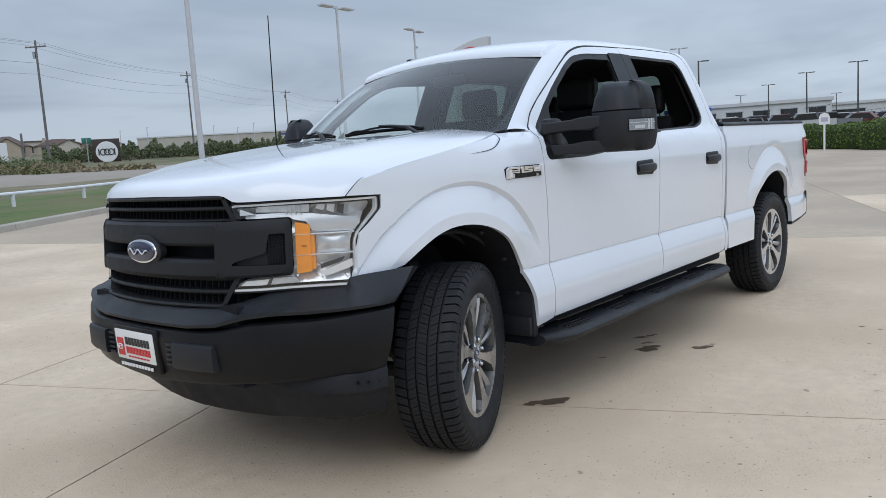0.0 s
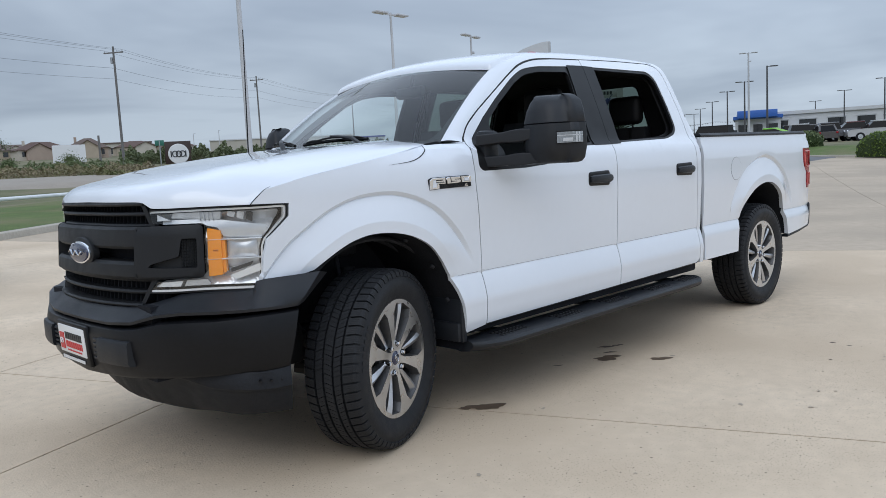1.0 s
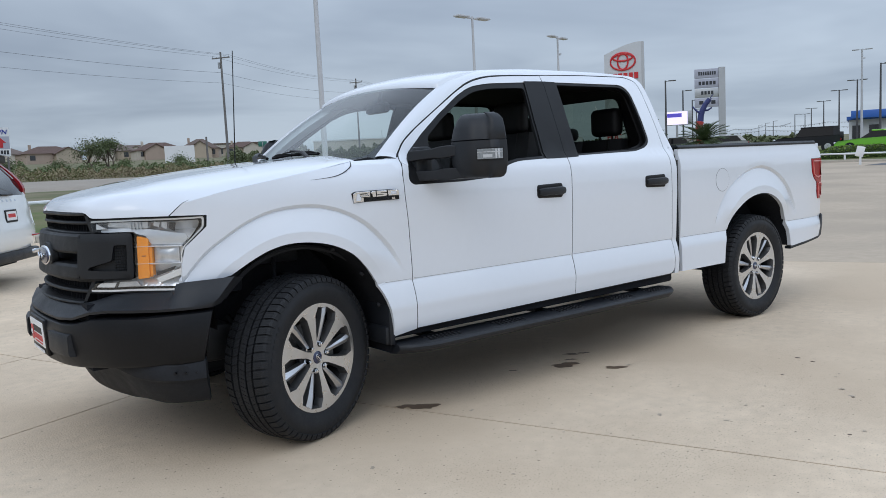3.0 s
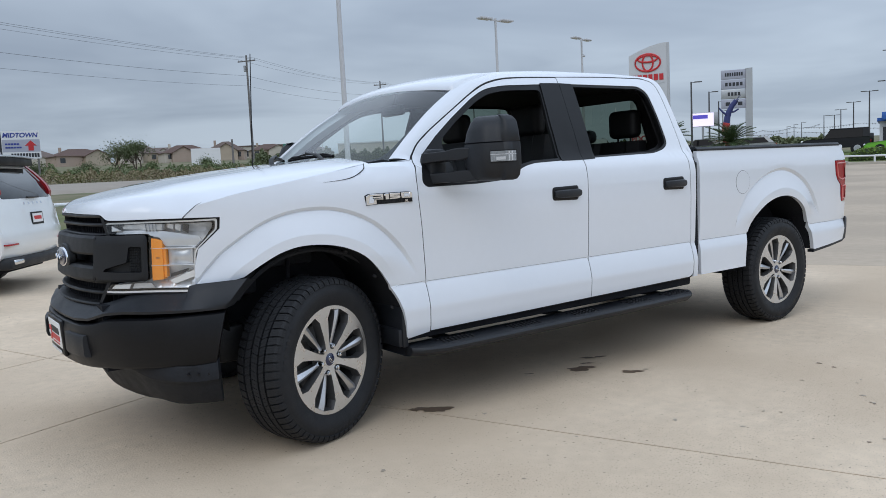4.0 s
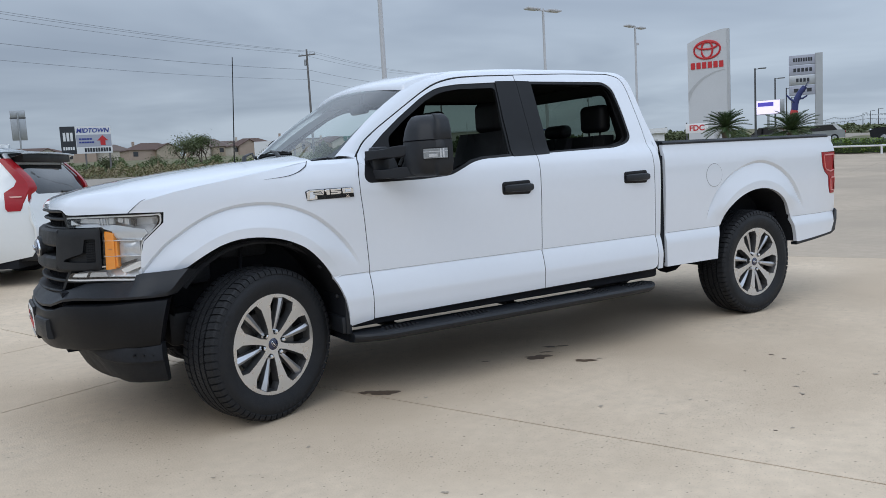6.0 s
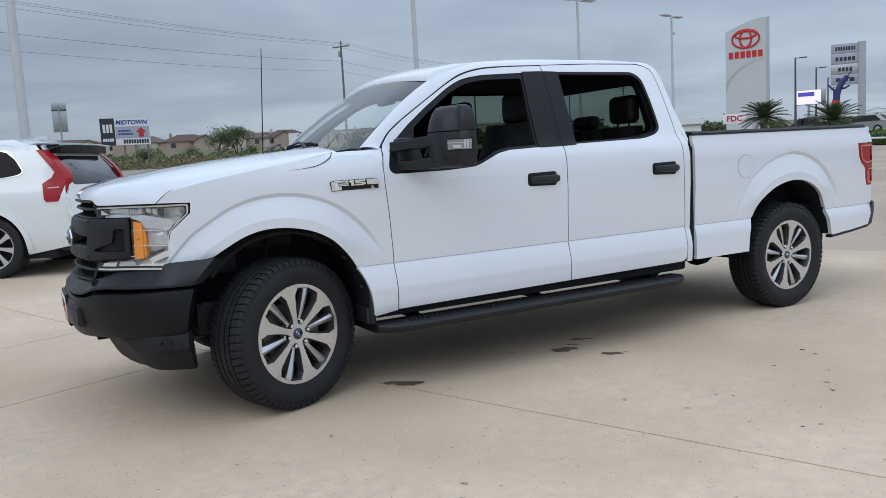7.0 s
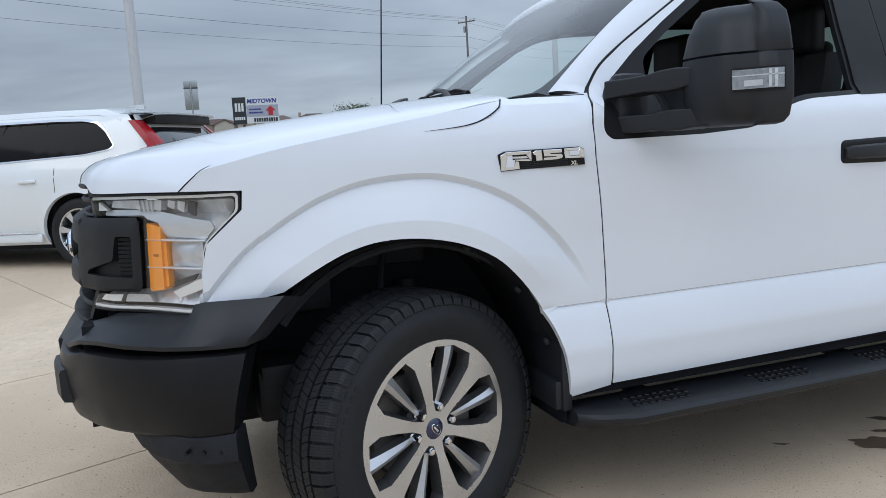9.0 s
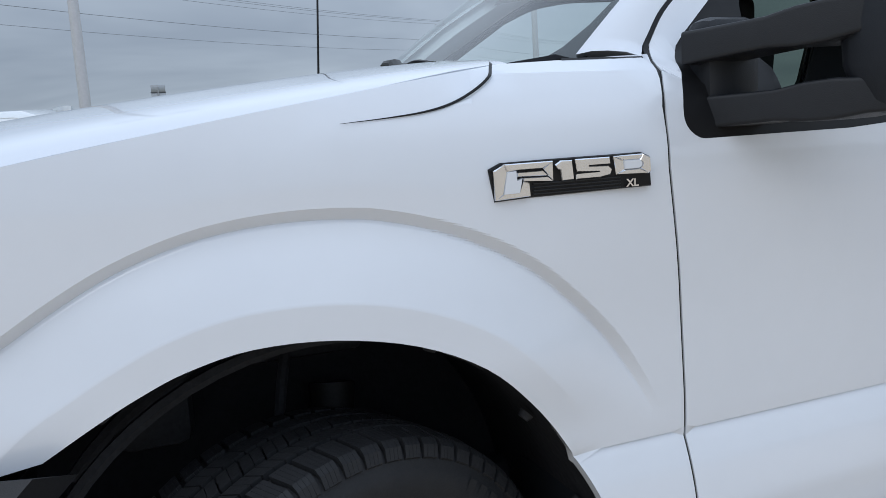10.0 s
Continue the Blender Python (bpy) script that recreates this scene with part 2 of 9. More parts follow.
def add_box(bm, x0, x1, y0, y1, z0, z1, bevel=0.0, m=None, segments=2):
    r = bmesh.ops.create_cube(bm, size=1.0)
    vs = r["verts"]
    for v in vs:
        v.co = Vector(((x0 + x1) / 2 + v.co.x * (x1 - x0), (y0 + y1) / 2 + v.co.y * (y1 - y0), (z0 + z1) / 2 + v.co.z * (z1 - z0)))
    if bevel:
        es = list({e for v in vs for e in v.link_edges})
        out = bmesh.ops.bevel(bm, geom=es, offset=bevel, segments=segments, affect="EDGES", profile=0.5)
        vs = list({v for f in out["faces"] for v in f.verts} | {v for v in vs if v.is_valid})
    if m is not None:
        for v in vs:
            v.co = m @ v.co
    return vs


def add_cyl(bm, p0, p1, r0, r1=None, sides=16, caps=True):
    p0, p1 = Vector(p0), Vector(p1)
    r1 = r0 if r1 is None else r1
    q = (p1 - p0).to_track_quat("Z", "Y")
    rings = []
    for p, r in ((p0, r0), (p1, r1)):
        rings.append([bm.verts.new(p + q @ Vector((r * math.cos(a), r * math.sin(a), 0))) for a in [2 * math.pi * k / sides for k in range(sides)]])
    for k in range(sides):
        bm.faces.new((rings[0][k], rings[0][(k + 1) % sides], rings[1][(k + 1) % sides], rings[1][k]))
    if caps:
        bm.faces.new(rings[0][::-1])
        bm.faces.new(rings[1])


def add_tube(bm, points, r, sides=8, flat=1.0, taper=1.0):
    """A tube along points; flat squeezes it upright."""
    points = [Vector(p) for p in points]
    rings = []
    for k, p in enumerate(points):
        d = (points[min(k + 1, len(points) - 1)] - points[max(k - 1, 0)]).normalized()
        side = d.cross(Vector((0, 0, 1)))
        side = side.normalized() if side.length > 1e-4 else Vector((1, 0, 0))
        up = side.cross(d)
        rr = r * (1 + (taper - 1) * k / max(1, len(points) - 1))
        rings.append([bm.verts.new(p + rr * (math.cos(a) * side + flat * math.sin(a) * up)) for a in [2 * math.pi * j / sides for j in range(sides)]])
    for a, b in zip(rings, rings[1:]):
        for j in range(sides):
            bm.faces.new((a[j], a[(j + 1) % sides], b[(j + 1) % sides], b[j]))
    bm.faces.new(rings[0][::-1])
    bm.faces.new(rings[-1])


def add_rings(bm, rings, close=True, caps=(False, False)):
    """A skin over rings of points."""
    vs = [[bm.verts.new(p) for p in ring] for ring in rings]
    n = len(vs[0])
    for a, b in zip(vs, vs[1:]):
        for j in range(n if close else n - 1):
            bm.faces.new((a[j], a[(j + 1) % n], b[(j + 1) % n], b[j]))
    if caps[0]:
        bm.faces.new(vs[0][::-1])
    if caps[1]:
        bm.faces.new(vs[-1])
    return vs


def revolve(bm, profile, axis="y", sides=48, centre=(0, 0, 0)):
    """Turns (radius, along) points round the axis."""
    c = Vector(centre)
    rings = []
    for k in range(sides):
        a = 2 * math.pi * k / sides
        ca, sa = math.cos(a), math.sin(a)
        rings.append([c + (Vector((r * ca, s, r * sa)) if axis == "y" else Vector((r * ca, r * sa, s))) for r, s in profile])
    vs = [[bm.verts.new(p) for p in ring] for ring in rings]
    for k in range(sides):
        a, b = vs[k], vs[(k + 1) % sides]
        for j in range(len(profile) - 1):
            bm.faces.new((a[j], a[j + 1], b[j + 1], b[j]))


def flip_out(bm):
    bmesh.ops.recalc_face_normals(bm, faces=bm.faces[:])


def lerp_table(table, x):
    xs, ys = zip(*table)
    return float(np.interp(x, xs, ys))


def smooth_table(table, x):
    """Monotone smooth interpolation through a table."""
    xs, ys = zip(*table)
    if x <= xs[0]:
        return ys[0]
    if x >= xs[-1]:
        return ys[-1]
    k = max(i for i in range(len(xs) - 1) if xs[i] <= x)
    h = xs[k + 1] - xs[k]
    d = [(ys[i + 1] - ys[i]) / (xs[i + 1] - xs[i]) for i in range(len(xs) - 1)]

    def slope(i):
        if i == 0:
            return d[0]
        if i == len(xs) - 1:
            return d[-1]
        return 0.0 if d[i - 1] * d[i] <= 0 else 2 * d[i - 1] * d[i] / (d[i - 1] + d[i])

    t = (x - xs[k]) / h
    return (2 * t**3 - 3 * t**2 + 1) * ys[k] + (t**3 - 2 * t**2 + t) * h * slope(k) + (-2 * t**3 + 3 * t**2) * ys[k + 1] + (t**3 - t**2) * h * slope(k + 1)


def densify(outline, step):
    out = []
    for a, b in zip(outline, outline[1:] + outline[:1]):
        n = max(1, math.ceil(math.dist(a, b) / step))
        out += [(a[0] + (b[0] - a[0]) * k / n, a[1] + (b[1] - a[1]) * k / n) for k in range(n)]
    return out


def rounded(outline, radius, only=None, segments=5):
    """Rounds the corners of a closed outline."""
    out, n = [], len(outline)
    for k, p in enumerate(outline):
        r = radius if only is None else only.get(k, 0.0)
        if r <= 0:
            out.append(p)
            continue
        a, p, b = Vector(outline[k - 1]), Vector(p), Vector(outline[(k + 1) % n])
        da, db = (a - p), (b - p)
        r = min(r, 0.49 * da.length, 0.49 * db.length)
        s, e = p + da.normalized() * r, p + db.normalized() * r
        for j in range(segments + 1):
            t = j / segments
            q = (1 - t) ** 2 * s + 2 * t * (1 - t) * p + t * t * e
            out.append((q.x, q.y))
    return out


def spline(points, per=6):
    """A smooth open curve through 2D points."""
    out, n = [], len(points)
    for k in range(n - 1):
        p0, p1, p2, p3 = (Vector(points[max(0, min(n - 1, i))]) for i in (k - 1, k, k + 1, k + 2))
        for j in range(per):
            t = j / per
            q = 0.5 * (2 * p1 + (p2 - p0) * t + (2 * p0 - 5 * p1 + 4 * p2 - p3) * t * t + (3 * p1 - p0 - 3 * p2 + p3) * t**3)
            out.append(tuple(q))
    return out + [tuple(points[-1])]


def inside(points, poly):
    pts, poly = np.asarray(points, float), np.asarray(poly, float)
    a, b = poly, np.roll(poly, -1, 0)
    x, y = pts[:, 0, None], pts[:, 1, None]
    cross = (a[:, 1] > y) != (b[:, 1] > y)
    with np.errstate(divide="ignore", invalid="ignore"):
        at = (b[:, 0] - a[:, 0]) * (y - a[:, 1]) / (b[:, 1] - a[:, 1]) + a[:, 0]
    return (cross & (x < at)).sum(1) % 2 == 1


def away(points, poly):
    pts, poly = np.asarray(points, float), np.asarray(poly, float)
    a, b = poly[None], np.roll(poly, -1, 0)[None]
    d = b - a
    t = (((pts[:, None] - a) * d).sum(-1) / np.maximum((d * d).sum(-1), 1e-12)).clip(0, 1)
    return np.sqrt((((a + t[..., None] * d) - pts[:, None]) ** 2).sum(-1).min(1))


def sheet(outline, surf, thick=0.014, holes=(), extra=(), step=0.05, edge_step=0.02, skip=None, back=False):
    """A curved panel: a plane outline with holes, laid on surf(a, b) -> point, with its rims turned in by thick."""
    loops = [densify(list(outline), edge_step)] + [densify(list(h), edge_step) for h in holes]
    verts, edges = [], []
    for loop in loops:
        n0 = len(verts)
        verts += loop
        edges += [(n0 + k, n0 + (k + 1) % len(loop)) for k in range(len(loop))]
    o = np.array(loops[0])
    (x0, y0), (x1, y1) = o.min(0), o.max(0)
    grid = [(x, y) for x in np.arange(x0 + step / 2, x1, step) for y in np.arange(y0 + step / 2, y1, step)]
    if skip:
        grid = [g for g in grid if not skip(*g)]
    grid += list(extra)
    if grid:
        keep = inside(grid, loops[0])
        for loop in loops[1:]:
            keep &= ~inside(grid, loop)
        for loop in loops:
            keep &= away(grid, loop) > edge_step * 0.45
        verts = verts + [tuple(map(float, g)) for g, k in zip(grid, keep) if k]
    vs, _, faces, *_ = geometry.delaunay_2d_cdt([Vector(v) for v in verts], edges, [], 0, 1e-6)
    vs = [tuple(v) for v in vs]
    mids = [tuple(np.mean([vs[i] for i in f], 0)) for f in faces]
    ok = inside(mids, loops[0])
    for loop in loops[1:]:
        ok &= ~inside(mids, loop)
    bm = bm_new()

    def normal(a, b):
        e = 1e-3
        p = surf(a, b)
        n = (surf(a + e, b) - p).cross(surf(a, b + e) - p)
        return p, (n.normalized() if n.length > 0 else Vector((0, 0, 1)))

    places = [normal(*v) for v in vs]
    top = [bm.verts.new(p) for p, _ in places]
    for f, k in zip(faces, ok):
        if k:
            bm.faces.new([top[i] for i in f])
    rim = [e for e in bm.edges if len(e.link_faces) == 1]
    index = {v: i for i, v in enumerate(top)}
    low = {}
    for e in rim:
        f = e.link_faces[0]
        a, b = e.verts
        loop = [l.vert for l in f.loops]
        i = loop.index(a)
        if loop[(i + 1) % len(loop)] is b:
            a, b = b, a
        for v in (a, b):
            if v not in low:
                p, n = places[index[v]]
                low[v] = bm.verts.new(p - n * thick)
        bm.faces.new((a, b, low[b], low[a]))
    if back:
        under = {}
        for f in [f for f in bm.faces if all(v in index for v in f.verts)]:
            for v in f.verts:
                if v not in under:
                    p, n = places[index[v]]
                    under[v] = low.get(v) or bm.verts.new(p - n * thick)
            bm.faces.new([under[v] for v in reversed(f.verts)])
    for v in [v for v in bm.verts if not v.link_faces]:
        bm.verts.remove(v)
    return bm


def mirrored(bm):
    """A copy of a bmesh on the other side of y = 0."""
    c = bm.copy()
    for v in c.verts:
        v.co.y = -v.co.y
    bmesh.ops.reverse_faces(c, faces=c.faces[:])
    return c


def both(name, bm, material_, parent, label="", sharp=35):
    """A part on the driver's side and its mirror image."""
    c = mirrored(bm)
    return part(name, bm, material_, parent, label, sharp), part(name, c, material_, parent, label, sharp)

# ---- ground: the lot is level under the truck and rises gently beyond it ----
def height(x, y):
    d = max(0.0, y - 2.0)
    h = 0.02 * (math.sqrt(d * d + 1.0) - 1.0)
    h += 0.011 * min(max(0.0, y - 2.5), 6.0)
    if y > 50:
        h += 0.016 * (y - 50)
    if x > 30:
        h += 0.008 * (x - 30)
    # the neighbouring car lot lies half a metre higher
    rise = min(1.0, max(0.0, (x - 48) / 5)) * min(1.0, max(0.0, (60 - y) / 15))
    return h + 0.45 * rise * rise * (3 - 2 * rise)


KERB_LINE = [(-80, 30), (-40, 21.5), (-20, 16.6), (-8, 13.4), (-3, 12.1), (0, 12.1), (2.14, 12.9), (6.5, 16.3), (12, 20.6), (25, 30.8), (38, 41.0), (52, 36.0), (60, 33.0), (56, 26.0), (46, 19.5), (47, 15.0), (44, 8.0), (38, 1.0), (34, -8), (34, -40), (34, -120)]


def kerb_y(x):
    return float(np.interp(x, [p[0] for p in KERB_LINE[:11]], [p[1] for p in KERB_LINE[:11]]))


LOT = np.array(KERB_LINE + [(-80, -120)], float)


def in_lot(x, y):
    return bool(inside([(x, y)], LOT)[0])


# the ground sheet, dense near the lot and coarse to the horizon
xs = sorted(set([-1500, -900, -500, -300, -200, -140] + list(np.arange(-100, 161, 4.0)) + [200, 260, 340, 500, 900, 1500]))
ys = sorted(set([-1500, -700, -300, -150] + list(np.arange(-100, 181, 4.0)) + [220, 280, 360, 500, 900, 1500]))
grid = [(x, y) for y in ys for x in xs]
lot_mask = inside(grid, LOT) & (away(grid, LOT) > 0.5)
bm = bm_new()
gv = []
for (x, y), lot_ in zip(grid, lot_mask):
    z = height(min(x, 400), min(y, 400))
    gv.append(bm.verts.new((x, y, z - 0.35 if lot_ else z + 0.02 + (0.25 * noise.noise(Vector((x, y, 0)) * 0.08) if y > 40 else 0.0))))
nx = len(xs)
for j in range(len(ys) - 1):
    for i in range(nx - 1):
        k = j * nx + i
        bm.faces.new((gv[k], gv[k + 1], gv[k + 1 + nx], gv[k + nx]))
tagged(part("ground", bm, GRASS), "rough green and straw-coloured verge running to the horizon", "ground", kind="structure")

# verge: close-cropped grass just behind the kerb
bm = bm_new()
rings = []
KERB_D = []
for a, b in zip(KERB_LINE, KERB_LINE[1:]):
    n = max(1, int(math.dist(a, b) / 1.0))
    KERB_D += [(a[0] + (b[0] - a[0]) * k / n, a[1] + (b[1] - a[1]) * k / n) for k in range(n)]


def offset_line(line, d):
    """A polyline moved d metres to the left of its way."""
    out = []
    for k, p in enumerate(line):
        a, b = line[max(0, k - 2)], line[min(len(line) - 1, k + 2)]
        t = Vector((b[0] - a[0], b[1] - a[1])).normalized()
        out.append((p[0] - t.y * d, p[1] + t.x * d))
    return out


offs = [(0.16, 0.15), (0.6, 0.16), (1.6, 0.17), (3.2, 0.18), (5.0, 0.16), (8.0, 0.06), (10.0, -0.10)]
lines = [offset_line(KERB_D, d) for d, _ in offs]
for k in range(len(KERB_D)):
    rings.append([Vector((l[k][0], l[k][1], height(*l[k]) + dz)) for l, (_, dz) in zip(lines, offs)])
add_rings(bm, rings, close=False)
bmesh.ops.recalc_face_normals(bm, faces=bm.faces[:])
LAWN = material("mown_grass", (0.085, 0.125, 0.026), 0.95, vary=0.3, scale=1.2, bump=0.7, bump_scale=40, second=(0.14, 0.135, 0.055), mix_scale=0.35)
tagged(part("verge", bm, LAWN), "mown green grass verge behind the kerb", "grass", kind="structure")

# kerb stones
kerb = thing("kerb", "weathered concrete kerb round the lot", "kerb", kind="structure")
prof = [(-0.02, -0.2), (-0.02, 0.0), (0.0, 0.125), (0.03, 0.148), (0.15, 0.15), (0.17, -0.1)]
lines = [offset_line(KERB_D, d) for d, _ in prof]
step = 3
for k0 in range(0, len(KERB_D) - 1, step):
    k1 = min(len(KERB_D) - 1, k0 + step)
    if KERB_D[k0][1] < -30 or KERB_D[k0][0] < -45:
        continue
    b = bm_new()
    rings = [[Vector((l[k][0], l[k][1], height(*KERB_D[k]) + dz)) for l, (_, dz) in zip(lines, prof)] for k in range(k0, k1 + 1)]
    t = (rings[1][0] - rings[0][0]).normalized() * 0.006
    rings[0] = [p + t for p in rings[0]]
    rings[-1] = [p - t for p in rings[-1]]
    add_rings(b, rings, close=True, caps=(True, True))
    flip_out(b)
    part("kerb_stone", b, KERB, kerb)

# two-lane road across the way, and the far weeds
def band(name, line, offs, mt, label, category, lift=0.03):
    """A flat way along a line, with its edges bedded in the soil."""
    b = bm_new()
    offs = [offs[0] - 1.2] + list(offs) + [offs[-1] + 1.2]
    drop = [0.6] + [0.0] * (len(offs) - 2) + [0.6]
    ls = [offset_line(line, d) for d in offs]
    add_rings(b, [[Vector((l[k][0], l[k][1], height(min(l[k][0], 400), min(l[k][1], 400)) + lift - d)) for l, d in zip(ls, drop)] for k in range(len(line))], close=False)
    bmesh.ops.recalc_face_normals(b, faces=b.faces[:])
    if sum(f.normal.z for f in b.faces) < 0:
        bmesh.ops.reverse_faces(b, faces=b.faces[:])
    return tagged(part(name, b, mt), label, category, kind="structure")


ROAD_LINE = [(-140 + 7 * k, 58.0 + 0.06 * (-140 + 7 * k) + 0.0012 * max(0, -140 + 7 * k - 30) ** 2) for k in range(40)]
band("road", ROAD_LINE, (-8.5, -4.0, 0.0, 4.0, 8.5), ROAD, "worn tan asphalt road beyond the verge", "road", 0.22)
ENTRY = [(41.0, 13.2), (45.0, 13.6), (50, 13.4), (58, 12.2), (74, 9.0)]
band("drive", ENTRY, (-1.3, 0, 1.3), material("drive_asphalt", (0.13, 0.13, 0.135), 0.85, vary=0.12, scale=0.8), "grey asphalt entrance drive", "road", 0.02)

# ---- the pickup truck: x runs from its front axle to its tail, the driver's side is at -y ----
truck = thing("pickup_truck", "white crew-cab pickup truck with black bumpers parked on concrete", "pickup truck")
WHEELS, AXLE_Z, TYRE_R = (-0.01, 3.984), 0.40, 0.402

SIDE = [(0.40, 0.905), (0.43, 0.930), (0.455, 0.945), (0.485, 0.9555), (0.52, 0.9615), (0.56, 0.9640), (0.595, 0.9672), (0.605, 0.9665), (0.65, 0.9595), (0.69, 0.9500), (0.72, 0.9405), (0.7320, 0.9360), (0.7375, 0.9325), (0.7415, 0.9400), (0.80, 0.944), (0.95, 0.951), (1.10, 0.958),
        (1.22, 0.958), (1.30, 0.948), (1.35, 0.925), (1.385, 0.897), (1.42, 0.884), (1.50, 0.857), (1.65, 0.800), (1.80, 0.737), (1.85, 0.714), (1.885, 0.693), (1.912, 0.664), (1.935, 0.61)]
# wheel openings, as radius by angle round the arch's own centre
ARCH_F = [(0.430, 0.44), (0.420, 0.55), (0.385, 0.67), (0.330, 0.770), (0.269, 0.847), (0.190, 0.919), (0.085, 0.970), (-0.035, 0.996), (-0.148, 0.998), (-0.235, 0.979), (-0.297, 0.953), (-0.36, 0.919), (-0.426, 0.878)]
ARCH_R = [(4.50, 0.53), (4.485, 0.62), (4.44, 0.74), (4.37, 0.85), (4.27, 0.935), (4.15, 0.985), (4.02, 1.0), (3.89, 0.985), (3.76, 0.94), (3.65, 0.865), (3.58, 0.765), (3.54, 0.65), (3.52, 0.49)]
HUB_F, HUB_R = (-0.02, 0.46), (4.0, 0.44)


def polar(points, hub):
    out = sorted((math.atan2(z - hub[1], x - hub[0]), math.dist((x, z), hub)) for x, z in points)
    return out


POLAR_F, POLAR_R = polar(spline(ARCH_F + [(-0.52, 0.78), (-0.56, 0.70), (-0.60, 0.55)], 3), HUB_F), polar(spline(ARCH_R, 3), HUB_R)
FLARE_F = [(-1.2, 0.10), (0.4, 0.152), (0.8, 0.166), (1.5, 0.170), (2.2, 0.146), (2.7, 0.132), (3.2, 0.124)]
FLARE_R = [(-0.5, 0.10), (0.4, 0.16), (1.5, 0.20), (2.6, 0.16), (3.2, 0.10)]


def flare_at(x, z, hub, table, widths):
    """How far out the wheel arch's flare stands at a place of the side, and where in it the place lies."""
    a = math.atan2(z - hub[1], x - hub[0])
    if a < -1.5:
        a += 2 * math.pi
    r, r0 = math.dist((x, z), hub), lerp_table(table, a)
    t = (r - r0) / lerp_table(widths, a)
    h = lerp_table([(0.0, 0.0235), (0.31, 0.0215), (0.335, 0.0200), (0.98, -0.0130), (1.01, -0.0170), (1.115, 0.0), (1.15, 0.0)], t)
    fade = min(1.0, max(0.0, (z - 0.765) / 0.17))
    return h * fade * fade * (3 - 2 * fade), t


def side_y(x, z):
    """Half the body's width."""
    y = smooth_table(SIDE, z)
    if x < 0.45:
        y -= 0.078 * (0.45 - x) ** 2
    if x < 1.1 and z > 1.36:
        y -= 0.085 * (1.1 - max(x, 0.4)) * min(1.0, (z - 1.36) / 0.05)
    if x > 2.95:
        y = min(y, 0.955) - 0.006
        if z > 1.30:
            y = max(y, 0.925)
        if x > 4.7:
            y -= 0.05 * ((x - 4.7) / 0.45) ** 2
    if x < 1.2:
        y += flare_at(x, z, HUB_F, POLAR_F, FLARE_F)[0]
    if x > 3.0:
        y += flare_at(x, z, HUB_R, POLAR_R, FLARE_R)[0]
    return y


def side(x, z):
    return Vector((x, -side_y(x, z), z))


def arc_points(hub, table, widths, a0, a1):
    out = []
    for t in (0.15, 0.295, 0.31, 0.335, 0.35, 0.50, 0.66, 0.80, 0.91, 0.965, 0.98, 0.995, 1.01, 1.025, 1.06, 1.10, 1.115, 1.13, 1.18, 1.26):
        for k in range(90):
            a = a0 + (a1 - a0) * k / 89
            r = lerp_table(table, a) + t * lerp_table(widths, a)
            if hub[1] + r * math.sin(a) > 0.785:
                out.append((hub[0] + r * math.cos(a), hub[1] + r * math.sin(a)))
    return out


CREASE = [(x, z) for x in np.arange(0.3, 5.1, 0.05) for z in (0.485, 0.51, 0.535, 0.56, 0.58, 0.595, 0.605, 0.62, 0.65, 0.675, 0.70, 0.720, 0.7320, 0.7375, 0.7415, 0.7435, 0.755, 0.775)]
SHOULDER_ROWS = [(x, z) for x in np.arange(-0.6, 3.0, 0.06) for z in (1.30, 1.33, 1.35, 1.37, 1.39, 1.41)]

# front fender, with its lower edge on the bumper and its front edge round the headlight
SHOULDER = [(-0.61, 1.225), (-0.45, 1.262), (-0.2, 1.305), (0.05, 1.345), (0.28, 1.381), (0.572, 1.394)]
FENDER = [(0.437, 0.445), (0.576, 0.465), (0.574, 0.64), (0.569, 0.80), (0.556, 1.0), (0.538, 1.20), (0.536, 1.30), (0.552, 1.362), (0.572, 1.394)] + SHOULDER[::-1][1:] + [(-0.675, 1.172), (-0.512, 1.165), (-0.517, 1.113), (-0.616, 1.025), (-0.634, 0.95), (-0.640, 0.835)] + spline(ARCH_F[::-1], 4)
bm = sheet(FENDER, side, 0.02, extra=arc_points(HUB_F, POLAR_F, FLARE_F, -0.1, 3.0) + CREASE, step=0.045, skip=lambda x, z: -0.1 < flare_at(x, z, HUB_F, POLAR_F, FLARE_F)[1] < 1.3 and z > 0.78 or (x > 0.3 and 0.47 < z < 0.79))
both("front_fender", bm, WHITE, truck, sharp=24)

# doors with their window frames
PILLAR = material("black_pillar_film", (0.009, 0.0095, 0.011), 0.42, vary=0.08, scale=3, rough_vary=0.05, spec=0.22)


